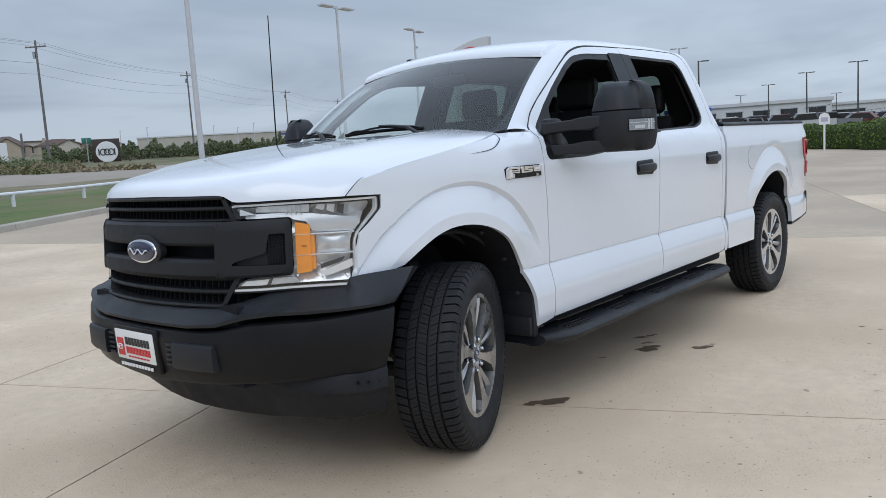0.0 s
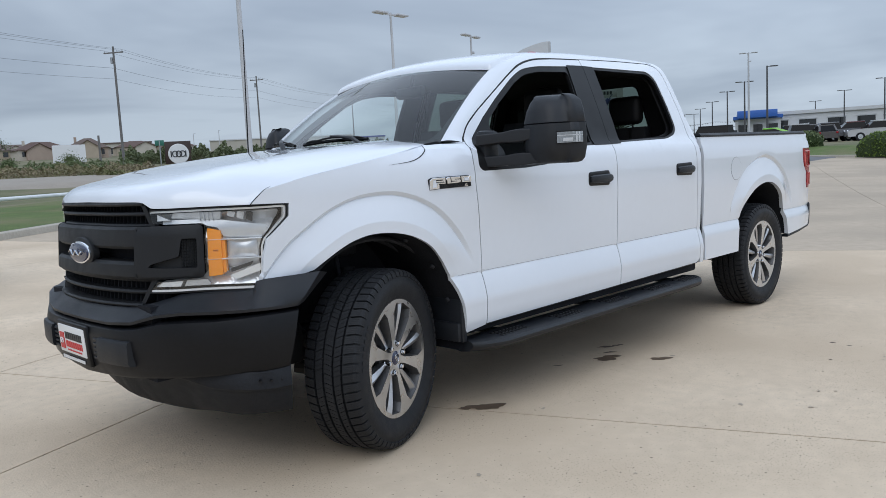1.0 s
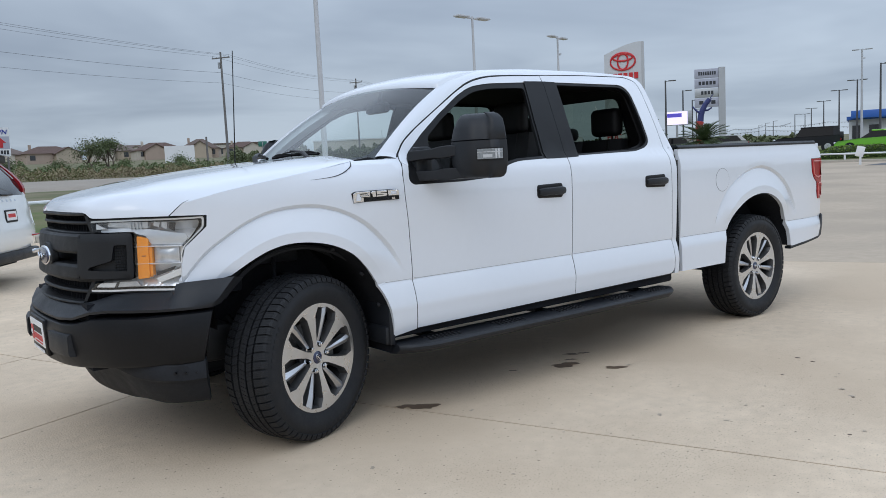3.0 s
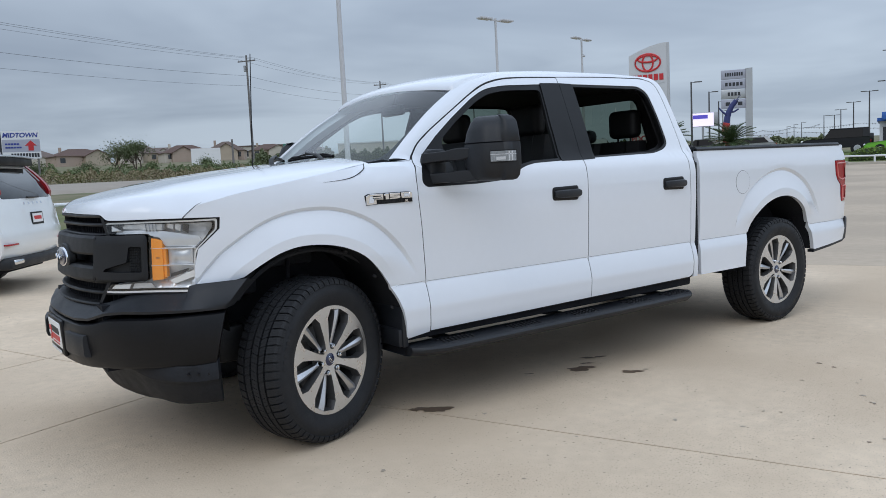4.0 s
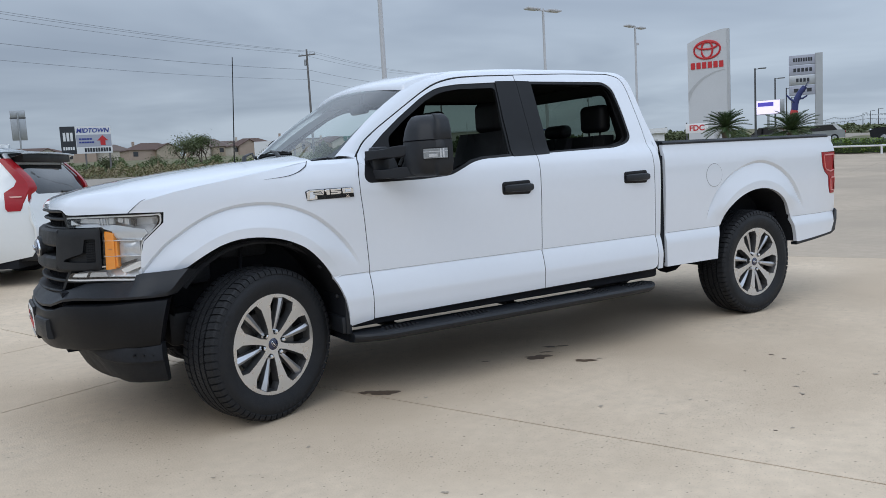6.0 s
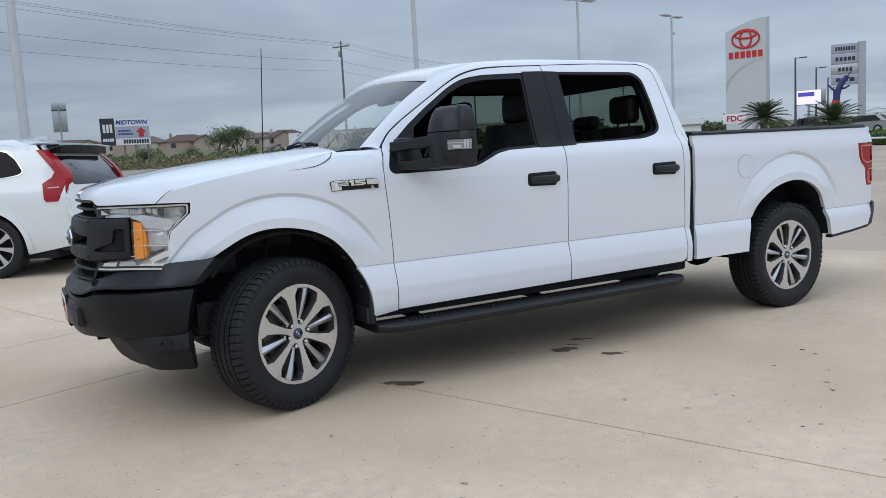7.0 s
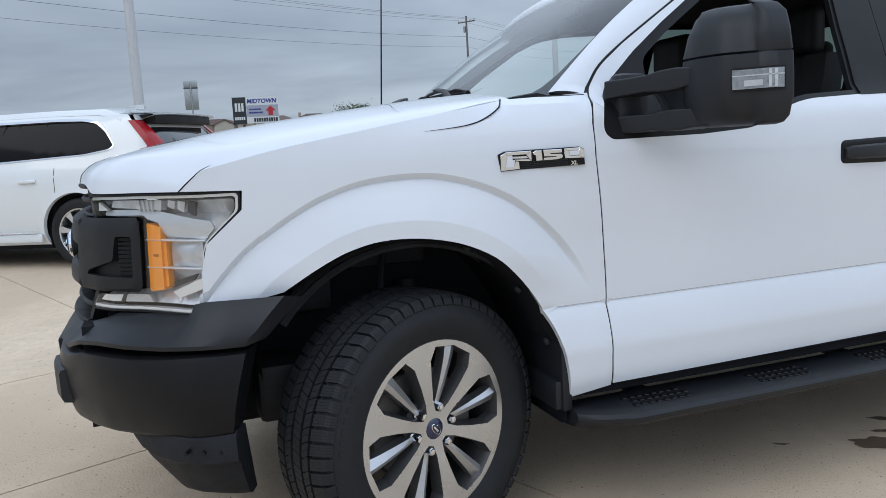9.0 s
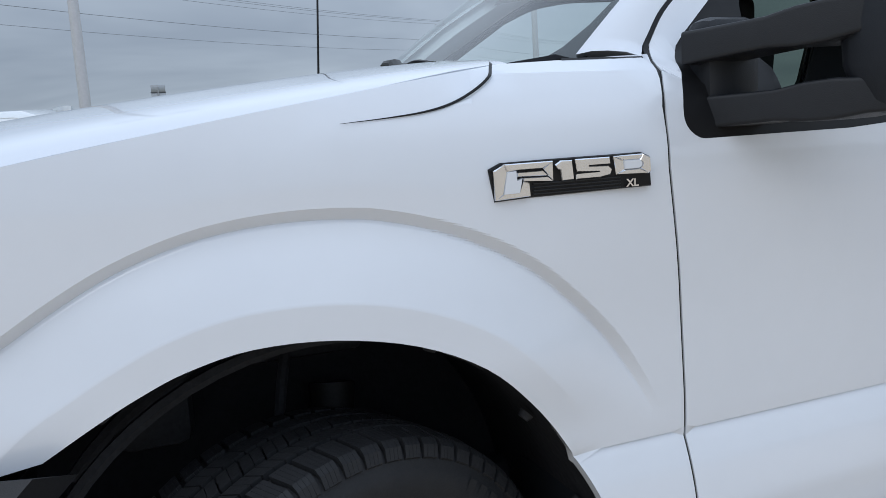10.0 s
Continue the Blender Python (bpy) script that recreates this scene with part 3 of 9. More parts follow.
def window_outline(front):
    if front:
        pts = [(0.601, 1.243), (0.94, 1.245), (1.146, 1.257), (1.223, 1.287), (1.316, 1.328), (1.407, 1.345), (1.818, 1.358), (1.818, 1.62), (1.826, 1.845), (1.688, 1.840), (1.355, 1.824), (1.202, 1.800), (1.085, 1.745), (0.902, 1.622), (0.768, 1.522), (0.666, 1.432), (0.597, 1.363), (0.577, 1.30), (0.576, 1.267)]
        return rounded(pts, 0, {0: 0.02, 2: 0.05, 3: 0.04, 4: 0.04, 5: 0.04, 10: 0.06, 11: 0.06, 12: 0.05, 16: 0.04, 17: 0.03, 18: 0.02})
    pts = [(1.832, 1.358), (1.929, 1.362), (2.538, 1.376), (2.655, 1.402), (2.710, 1.440), (2.700, 1.635), (2.680, 1.80), (2.610, 1.848), (1.838, 1.847), (1.832, 1.62)]
    return rounded(pts, 0, {2: 0.05, 3: 0.05, 4: 0.035, 5: 0.1, 6: 0.06, 7: 0.05})


DOOR_F = [(0.582, 0.470), (1.822, 0.485), (1.822, 0.75), (1.822, 1.25), (1.822, 1.37), (1.822, 1.62), (1.832, 1.886), (1.561, 1.877), (1.36, 1.862), (1.213, 1.827), (1.093, 1.770), (0.913, 1.660), (0.741, 1.552), (0.640, 1.478), (0.595, 1.418), (0.560, 1.366), (0.541, 1.30), (0.543, 1.20), (0.561, 1.0), (0.574, 0.80), (0.579, 0.64)]
DOOR_F = rounded(DOOR_F, 0, {7: 0.08, 8: 0.08, 9: 0.07, 10: 0.06, 13: 0.05, 14: 0.03, 15: 0.03, 16: 0.04})
DOOR_R = [(1.828, 0.485), (2.83, 0.495), (2.862, 0.52), (2.864, 0.75), (2.852, 1.10), (2.846, 1.385), (2.826, 1.613), (2.808, 1.80), (2.785, 1.875), (2.69, 1.905), (2.267, 1.902), (1.838, 1.889), (1.828, 1.62), (1.828, 1.37)]
DOOR_R = rounded(DOOR_R, 0, {1: 0.04, 2: 0.02, 4: 0.06, 5: 0.06, 6: 0.1, 7: 0.05, 8: 0.04, 9: 0.05})
for door_name, outline, front in (("front_door", DOOR_F, True), ("rear_door", DOOR_R, False)):
    hole = window_outline(front)
    doors = both(door_name, sheet(outline, side, 0.022, holes=[hole], extra=CREASE + SHOULDER_ROWS, step=0.055, skip=lambda x, z: 0.47 < z < 0.79), WHITE, truck, sharp=24)
    # black window surround and the dark pillar covers
    c = Vector((sum(p[0] for p in hole) / len(hole), sum(p[1] for p in hole) / len(hole)))

    def inset(p, d, c=c):
        v = Vector(p)
        return tuple(v + (c - v).normalized() * d)

    inner = [inset(p, 0.03) for p in hole]
    if front:
        inner = [(0.80, 1.268), (1.13, 1.272), (1.21, 1.301), (1.308, 1.344), (1.40, 1.360), (1.625, 1.369), (1.628, 1.58), (1.652, 1.802), (1.36, 1.792), (1.215, 1.768), (1.10, 1.715), (0.92, 1.595), (0.80, 1.50)]
        inner = rounded(inner, 0, {7: 0.03, 8: 0.05, 9: 0.05, 12: 0.03})
        cover = [(1.640, 1.352), (1.8236, 1.354), (1.8236, 1.62), (1.8336, 1.850), (1.668, 1.846), (1.645, 1.60)]
    else:
        inner = [(1.95, 1.374), (2.535, 1.388), (2.645, 1.414), (2.692, 1.452), (2.684, 1.63), (2.664, 1.785), (2.60, 1.829), (1.96, 1.829), (1.95, 1.60)]
        inner = rounded(inner, 0, {1: 0.03, 2: 0.03, 3: 0.03, 5: 0.05, 6: 0.04})
        cover = [(1.8264, 1.354), (1.935, 1.358), (1.935, 1.60), (1.945, 1.848), (1.8364, 1.850), (1.8264, 1.62)]
    covers = both("pillar_cover", sheet(cover, lambda x, z: side(x, z) + Vector((0, -0.003, 0)), 0.02, step=0.08), PILLAR, truck)
    for d, s in zip(doors, covers):
        s.parent = d
    trim = sheet(hole, lambda x, z: side(x, z) + Vector((0, 0.004, 0)), 0.02, holes=[inner], step=0.06)
    surround = both("window_surround", trim, SATIN, truck)
    for d, s in zip(doors, surround):
        s.parent = d
    if True:
        pane = sheet([inset(p, 0.02) for p in hole], lambda x, z: side(x, z) + Vector((0, 0.022, 0)), 0.004, step=0.1)
        # only the far side's windows are wound up
        far = mirrored(pane)
        pane.free()
        glass_ob = part("window_pane", far, CLEAR if front else TINT, doors[1])
        glass_ob.visible_shadow = False
    # inner door card
    card = sheet([p for p in outline], lambda x, z: Vector((x, -min(side_y(x, z), 0.955) + (0.11 if z < 1.30 else 0.05), z)), 0.01, holes=[[inset(p, 0.02) for p in hole]], step=0.12)
    cards = both("door_card", card, CLOTH, truck)
    for d, s in zip(doors, cards):
        s.parent = d

# dark seams between hood and fender: one at the headlight, one that dips behind the cowl
for pts in ([(-0.676, 1.170), (-0.655, 1.190), (-0.632, 1.210), (-0.612, 1.226), (-0.585, 1.238)], [(0.270, 1.384), (0.240, 1.356), (0.207, 1.335), (0.168, 1.318), (0.125, 1.308), (0.07, 1.302), (0.0, 1.297)]):
    path = spline(pts, 5)
    bm = bm_new()
    rings = []
    for k, (x, z) in enumerate(path):
        w = 0.0026 * (1 - (k / (len(path) - 1)) ** 2 * 0.9)
        rings.append([side(x, z - w) + Vector((0, -0.0012, 0)), side(x, z) + Vector((0, -0.0018, 0)), side(x, z + w) + Vector((0, -0.0012, 0))])
    add_rings(bm, rings, close=False)
    flip_out(bm)
    both("seam", bm, SATIN, truck)

# dark seals behind the gaps between doors and fenders
SEAMS = ([(0.578, 0.47), (0.572, 0.80), (0.559, 1.0), (0.541, 1.20), (0.539, 1.30), (0.556, 1.364), (0.58, 1.40)], [(1.825, 0.485), (1.825, 1.40), (1.825, 1.62), (1.835, 1.888)], [(2.866, 0.49), (2.868, 0.75), (2.855, 1.10), (2.849, 1.385), (2.829, 1.613), (2.811, 1.80), (2.788, 1.878), (2.70, 1.908)], [(0.64, 1.482), (0.741, 1.556), (0.913, 1.664), (1.093, 1.774), (1.213, 1.831), (1.36, 1.866), (1.561, 1.881), (1.832, 1.890), (2.267, 1.906), (2.70, 1.909)])
for pts in SEAMS:
    path = spline(pts, 6)
    bm = bm_new()
    rings = []
    for k, (x, z) in enumerate(path):
        a, c = path[max(0, k - 1)], path[min(len(path) - 1, k + 1)]
        t = Vector((c[0] - a[0], c[1] - a[1])).normalized() * 0.012
        rings.append([side(x + t.y, z - t.x) + Vector((0, 0.013, 0)), side(x - t.y, z + t.x) + Vector((0, 0.013, 0))])
    add_rings(bm, rings, close=False)
    both("door_seal", bm, BLACK, truck)

# cab quarter behind the rear door, up to the roof
QUARTER = [(2.868, 0.49), (2.914, 0.49), (2.914, 1.25), (2.905, 1.40), (2.890, 1.59), (2.868, 1.80), (2.845, 1.88), (2.79, 1.928), (2.70, 1.930), (2.70, 1.911), (2.79, 1.881), (2.814, 1.803), (2.832, 1.613), (2.852, 1.385), (2.858, 1.10), (2.870, 0.75)]
QUARTER = rounded(QUARTER, 0, {3: 0.06, 5: 0.06, 6: 0.04, 7: 0.04, 10: 0.04, 11: 0.04, 13: 0.06})
both("cab_quarter", sheet(QUARTER, side, 0.03, step=0.04), WHITE, truck, sharp=50)

# roof: rails beside the doors run forward into the windshield pillars
def roof_z(x, y):
    top = smooth_table([(0.90, 1.838), (0.925, 1.853), (0.95, 1.866), (1.0, 1.885), (1.1, 1.908), (1.25, 1.933), (1.5, 1.955), (1.9, 1.970), (2.4, 1.970), (2.7, 1.956), (2.82, 1.928), (2.87, 1.885)], x)
    a = abs(y)
    drop = 0.030 * (a / 0.62) ** 2 if a < 0.62 else 0.030 + 0.9 * (a - 0.62) ** 1.15
    return top - drop


def roof_point(x, y):
    return Vector((x, y, roof_z(x, y)))


bm = bm_new()
rows = []
FRONT_LIP = [(0.0, 1.836), (0.003, 1.848), (0.010, 1.860), (0.024, 1.872), (0.05, 1.886), (0.10, 1.903), (0.17, 1.920), (0.28, 1.938)]
for x in [0.93 + d for d, _ in FRONT_LIP] + [1.4, 1.65, 1.9, 2.15, 2.4, 2.55, 2.65, 2.73, 2.79, 2.83, 2.865]:
    half = smooth_table([(0.93, 0.690), (1.1, 0.682), (1.25, 0.655), (1.4, 0.625), (1.55, 0.610), (2.5, 0.610), (2.865, 0.59)], x)
    top = lerp_table([(0.93 + d, z) for d, z in FRONT_LIP] + [(1.4, roof_z(1.4, 0))], x) if x < 1.4 else roof_z(x, 0)
    back = min(1.0, max(0.0, (x - 0.93) / 0.47))
    row = []
    for u in (-1.022, -1, -0.97, -0.92, -0.85, -0.7, -0.5, -0.25, 0, 0.25, 0.5, 0.7, 0.85, 0.92, 0.97, 1, 1.022):
        y = u * half
        drop = (1 - back) * 0.047 * (abs(y) / 0.69) ** 2 + back * (roof_z(x, 0) - roof_z(x, y))
        bow = 0.060 * (abs(y) / 0.69) ** 2.2 * (1 - back) ** 2
        row.append(Vector((x + bow, y, top - drop - (0.05 if abs(u) > 1 else 0.0))))
    rows.append(row)
add_rings(bm, rows, close=False)
bmesh.ops.recalc_face_normals(bm, faces=bm.faces[:])
if sum(f.normal.z for f in bm.faces) < 0:
    bmesh.ops.reverse_faces(bm, faces=bm.faces[:])
bmesh.ops.solidify(bm, geom=bm.faces[:], thickness=0.006)
part("roof", bm, WHITE, truck, sharp=60)

# windshield, laid between the cowl and the roof's header
def shield_point(u, v):
    """u from -1 to 1 across, v from 0 at the cowl to 1 at the roof."""
    x = (0.30 + 0.175 * abs(u) ** 2.2) * (1 - v) + (0.99 + 0.085 * abs(u) ** 2.2) * v
    y = u * (0.815 * (1 - v) + 0.682 * v)
    z = (1.365 + 0.03 * u * u) * (1 - v) + (1.874 - 0.045 * u * u) * v + 0.032 * math.sin(math.pi * v)
    return Vector((x, y, z))


# black rubber seals behind the gaps round the doors
def grown(outline, d):
    """A closed outline moved out by d metres."""
    n, out = len(outline), []
    turn = sum(a[0] * b[1] - b[0] * a[1] for a, b in zip(outline, outline[1:] + outline[:1]))
    for k, p in enumerate(outline):
        a, b = outline[k - 1], outline[(k + 1) % n]
        t = Vector((b[0] - a[0], b[1] - a[1]))
        t = t.normalized() if t.length > 1e-9 else Vector((1, 0))
        w = d if turn > 0 else -d
        out.append((p[0] + t.y * w, p[1] - t.x * w))
    return out


for outline in (DOOR_F, DOOR_R):
    ring = densify(outline, 0.03)
    both("door_seal", sheet(grown(ring, 0.008), lambda x, z: side(x, z) + Vector((0, 0.0035, 0)), 0.012, holes=[grown(ring, -0.005)], step=0.3), SATIN, truck)

# A pillar: a white rail from the fender's corner up over the front door
def shield_v(z):
    """How far up the windshield's edge a height lies."""
    lo, hi = 0.0, 1.0
    for _ in range(30):
        mid_v = (lo + hi) / 2
        lo, hi = (mid_v, hi) if shield_point(0.985, mid_v).z < z else (lo, mid_v)
    return lo


def rail_path():
    door = [(0.556, 1.390), (0.572, 1.405), (0.592, 1.430), (0.640, 1.486), (0.741, 1.560), (0.913, 1.668), (1.093, 1.778), (1.213, 1.835), (1.36, 1.870), (1.561, 1.885), (1.832, 1.894), (2.267, 1.909), (2.70, 1.912)]
    return spline(door, 5)


bm = bm_new()
rings = []
for x, z in rail_path():
    o = side(x, z)
    f = min(1.0, max(0.0, (x - 1.10) / 0.30))
    f = f * f * (3 - 2 * f)
    edge = shield_point(0.985, shield_v(z + lerp_table([(0.55, 0.006), (0.75, 0.016), (1.1, 0.026)], x)))
    low_in = Vector((edge.x - 0.006, -edge.y, edge.z + 0.006))
    top_in = Vector((x, -0.595, roof_z(x, 0.595) + 0.001))
    inner = low_in.lerp(top_in, f)
    bow = Vector((-0.006 * (1 - f), -0.010, 0.007))
    mid_ = (o + inner) / 2 + bow
    ring = [o, o.lerp(mid_, 0.45) + bow * 0.35, mid_, mid_.lerp(inner, 0.5) + bow * 0.3, inner, inner + Vector((0.03, 0.03, -0.04)), o + Vector((0.02, 0.05, -0.03))]
    for p in ring:
        p.z = max(p.z, 1.389)
    rings.append(ring)
add_rings(bm, rings, close=True, caps=(True, True))
flip_out(bm)
both("roof_rail", bm, WHITE, truck, sharp=50)
# dark joint under the foot of the pillar
bm = bm_new()
add_rings(bm, [[side(x, 1.3855) + Vector((0, -0.001, 0)), side(x, 1.3895) + Vector((0, -0.003, 0)), side(x, 1.3895) + Vector((0, 0.05, 0))] for x in np.linspace(0.40, 0.556, 8)], close=False)
flip_out(bm)
both("seam", bm, SATIN, truck)

def shield_sheet(u0, u1, v0, v1, lift=0.0, n=16, m_=12):
    b = bm_new()
    add_rings(b, [[shield_point(u0 + (u1 - u0) * i / n, v0 + (v1 - v0) * j / m_) + Vector((-lift * 0.7, 0, lift)) for i in range(n + 1)] for j in range(m_ + 1)], close=False)
    return b


bm = shield_sheet(-1.0, 1.0, 0, 0.94)
bmesh.ops.reverse_faces(bm, faces=bm.faces[:])
shield = part("windshield", bm, WINDSHIELD, truck, "clear raked windshield")
shield.visible_shadow = False
for v0, v1 in ((0.885, 0.935), (-0.04, 0.045)):
    part("windshield_band", shield_sheet(-0.93, 0.93, v0, v1, -0.003), SATIN, shield)
# the black border broadens towards the lower corners
for sign in (-1, 1):
    b = bm_new()
    add_rings(b, [[shield_point(sign * (u0 + (1.0 - u0) * k / 5), v) + Vector((0.0021, 0, -0.003)) for k in range(6)] for v, u0 in ((-0.04, 0.80), (0.02, 0.84), (0.07, 0.90), (0.14, 0.928), (0.3, 0.945), (0.6, 0.95), (0.93, 0.945))], close=False)
    part("windshield_border", b, SATIN, shield)

# hood with a raised middle
def hood_edge_z(x):
    return smooth_table([(-0.99, 1.165), (-0.90, 1.165), (-0.70, 1.172), (-0.61, 1.225), (-0.45, 1.262), (-0.2, 1.305), (0.05, 1.345), (0.28, 1.381), (0.577, 1.394)], x)


def hood_edge(x):
    if x > -0.675:
        return side_y(x, hood_edge_z(x)) - 0.005
    return lerp_table([(-0.98, 0.50), (-0.93, 0.555), (-0.88, 0.61), (-0.80, 0.70), (-0.72, 0.80), (-0.675, side_y(-0.675, 1.172) - 0.005)], x)


HOOD_X = -0.675
HOOD_Y = hood_edge(HOOD_X)


def hood_z(x, y):
    mid_z = smooth_table([(-1.0, 1.236), (-0.97, 1.246), (-0.94, 1.256), (-0.90, 1.269), (-0.85, 1.283), (-0.75, 1.307), (-0.5, 1.346), (-0.2, 1.382), (0.1, 1.410), (0.35, 1.425), (0.6, 1.43)], x)
    edge_z = hood_edge_z(x)
    s = min(1.0, abs(y) / (hood_edge(x) if x > HOOD_X else HOOD_Y))
    w = 1 - 0.74 * s ** 3.1 - 0.26 * s ** 15
    bulge = 0.008 * math.cos(math.pi / 2 * min(1.0, abs(s - 0.62) / 0.24)) ** 2
    return edge_z + (mid_z - edge_z) * w + bulge * min(1, max(0, (x + 0.9) / 0.4))


# cargo bed
BED = [(2.972, 0.492), (3.522, 0.492)] + spline(ARCH_R[::-1], 4) + [(4.52, 0.525), (5.02, 0.565), (5.083, 0.661), (5.10, 0.75), (5.10, 0.885), (5.005, 0.893), (4.978, 0.96), (4.966, 1.045), (4.905, 1.085), (4.872, 1.135), (4.853, 1.252), (5.085, 1.256), (5.075, 1.33), (5.04, 1.385), (2.972, 1.390)]
bm = sheet(BED, side, 0.03, extra=arc_points(HUB_R, POLAR_R, FLARE_R, -0.3, 3.3) + CREASE, step=0.05, skip=lambda x, z: -0.1 < flare_at(x, z, HUB_R, POLAR_R, FLARE_R)[1] < 1.3 and z > 0.78 or 0.47 < z < 0.79)
both("bedside", bm, WHITE, truck, sharp=24)

# ---- truck: front end ----
PLAN = [(0.0, -1.010), (0.2, -1.004), (0.4, -0.972), (0.5, -0.930), (0.58, -0.880), (0.66, -0.795), (0.73, -0.735), (0.80, -0.680), (0.84, -0.635), (0.868, -0.580), (0.882, -0.520), (0.893, -0.455)]
PLAN = spline(PLAN, 4)
PLAN_S = [0.0]
for a, b in zip(PLAN, PLAN[1:]):
    PLAN_S.append(PLAN_S[-1] + math.dist(a, b))
PLAN_Y = [p[0] for p in PLAN]


def s_of(y):
    return float(np.interp(y, PLAN_Y, PLAN_S))


def fascia(s, z, inset=0.0):
    """A place on the nose: s metres round it from the middle (driver's side positive), leaning back with height."""
    k = abs(s)
    y, x = float(np.interp(k, PLAN_S, PLAN_Y)), float(np.interp(k, PLAN_S, [p[1] for p in PLAN]))
    e = 0.02
    y2, x2 = float(np.interp(k + e, PLAN_S, PLAN_Y)), float(np.interp(k + e, PLAN_S, [p[1] for p in PLAN]))
    y1, x1 = float(np.interp(max(0, k - e), PLAN_S, PLAN_Y)), float(np.interp(max(0, k - e), PLAN_S, [p[1] for p in PLAN]))
    n = Vector((-(y2 - y1), x2 - x1)).normalized()  # outward in (x, y half)
    x += 0.16 * (z - 0.98) * max(0.0, 1 - k / 1.0) - n.x * inset
    y -= n.y * inset
    return Vector((x, -y if s >= 0 else y, z))


# the hood starts at a blunt front edge that follows the grille and the lamps
def hood_front(y):
    k = s_of(y)
    x = float(np.interp(y, PLAN_Y, [p[1] for p in PLAN])) + 0.16 * 0.2 * max(0.0, 1 - k)
    return x + lerp_table([(0.0, 0.006), (0.44, 0.006), (0.50, -0.001), (1.0, -0.001)], y), lerp_table([(0.0, 1.203), (0.43, 1.200), (0.46, 1.195), (0.50, 1.171), (0.56, 1.1695), (1.0, 1.1695)], y)


bm = bm_new()
rows = []
STEPS = [0.0, 0.006, 0.014, 0.026, 0.045, 0.07, 0.105, 0.15, 0.20, 0.27, 0.34, 0.42, 0.50, 0.58, 0.66, 0.74, 0.82, 0.89, 0.95, 1.0]
us = [0, 0.12, 0.24, 0.34, 0.42, 0.48, 0.515, 0.54, 0.56, 0.58, 0.60, 0.62, 0.66, 0.70, 0.75, 0.80, 0.85, 0.90, 0.94, 0.97, 0.988, 1.0]
us = [-u for u in us[:0:-1]] + us
for f in STEPS:
    row = []
    for u in us:
        xf, zf = hood_front(abs(u) * HOOD_Y)
        x = xf + (0.30 - xf) * f
        y = u * (HOOD_Y if x <= HOOD_X else hood_edge(x))
        q = min(1.0, (x - xf) / (0.055 + 0.10 * abs(u) ** 2))
        top = hood_z(x, y)
        row.append(Vector((x, y, zf + (top - zf) * math.sqrt(1 - (1 - q) ** 2))))
    rows.append(row)
add_rings(bm, rows, close=False)
bmesh.ops.recalc_face_normals(bm, faces=bm.faces[:])
if sum(f.normal.z for f in bm.faces) < 0:
    bmesh.ops.reverse_faces(bm, faces=bm.faces[:])
bmesh.ops.solidify(bm, geom=bm.faces[:], thickness=0.02)
part("hood", bm, WHITE, truck, sharp=45)


def strip(pts_s, z0, z1, depth=0.05, inset=0.0, bevel=0.006, steps=20):
    """A bar round the nose between two heights, with rounded front edges."""
    s0, s1 = pts_s
    b = bm_new()
    rings = []
    n = max(2, int(abs(s1 - s0) / 0.04))
    for k in range(n + 1):
        s = s0 + (s1 - s0) * k / n
        prof = [(z0, inset + depth), (z0, inset + bevel), (z0 + bevel, inset), ((z0 + z1) / 2, inset - 0.002), (z1 - bevel, inset), (z1, inset + bevel), (z1, inset + depth)]
        rings.append([fascia(s, z, i) for z, i in prof])
    add_rings(b, rings, close=True, caps=(True, True))
    flip_out(b)
    return b


S_IN, S_END = s_of(0.50), s_of(0.668)
GRILLE_BLACK = material("grille_plastic", (0.0125, 0.0135, 0.0155), 0.52, vary=0.15, scale=8, bump=0.12, bump_scale=260, rough_vary=0.06, spec=0.3)
grille = part("grille", strip((-s_of(0.50), s_of(0.50)), 0.775, 1.20, depth=0.02, inset=0.085), BLACK, truck, "black plastic grille with one broad bar")
# frame edges and slats above and below the broad bar
for z0, z1, w, i, d in ((1.184, 1.200, 0.455, 0.004, 0.07), (1.142, 1.157, 0.485, 0.014, 0.05), (1.096, 1.108, 0.515, 0.022, 0.05), (0.872, 0.886, 0.50, 0.02, 0.05), (0.822, 0.838, 0.485, 0.014, 0.05), (0.770, 0.784, 0.455, 0.0, 0.07)):
    part("slat", strip((-s_of(w), s_of(w)), z0, z1, d, i, 0.004), GRILLE_BLACK, grille)
# fine upright fins in the openings
for z0, z1 in ((1.10, 1.19), (0.784, 0.872)):
    fins = bm_new()
    for k in range(-16, 17):
        s = k * 0.033
        p0, p1, p2, p3 = fascia(s - 0.003, z0, 0.05), fascia(s + 0.003, z0, 0.05), fascia(s + 0.003, z1, 0.05), fascia(s - 0.003, z1, 0.05)
        back = Vector((0.03, 0, 0))
        add_rings(fins, [[p0, p1, p2, p3], [p0 + back, p1 + back, p2 + back, p3 + back]], close=True, caps=(True, True))
    flip_out(fins)
    part("grille_mesh", fins, BLACK, grille)
# slanting frame pieces at the four corners of the openings
for sign in (-1, 1):
    for pts in ([(0.437, 1.197), (0.457, 1.197), (0.507, 1.098), (0.487, 1.098)], [(0.515, 0.888), (0.495, 0.888), (0.440, 0.782), (0.460, 0.782)]):
        out = rounded([(s_of(y), z) for y, z in pts], 0.004)
        fr = sheet(out, lambda s, z: fascia(s, z, 0.012), 0.05, step=0.2)
        part("corner_frame", fr if sign > 0 else mirrored(fr), GRILLE_BLACK, grille)
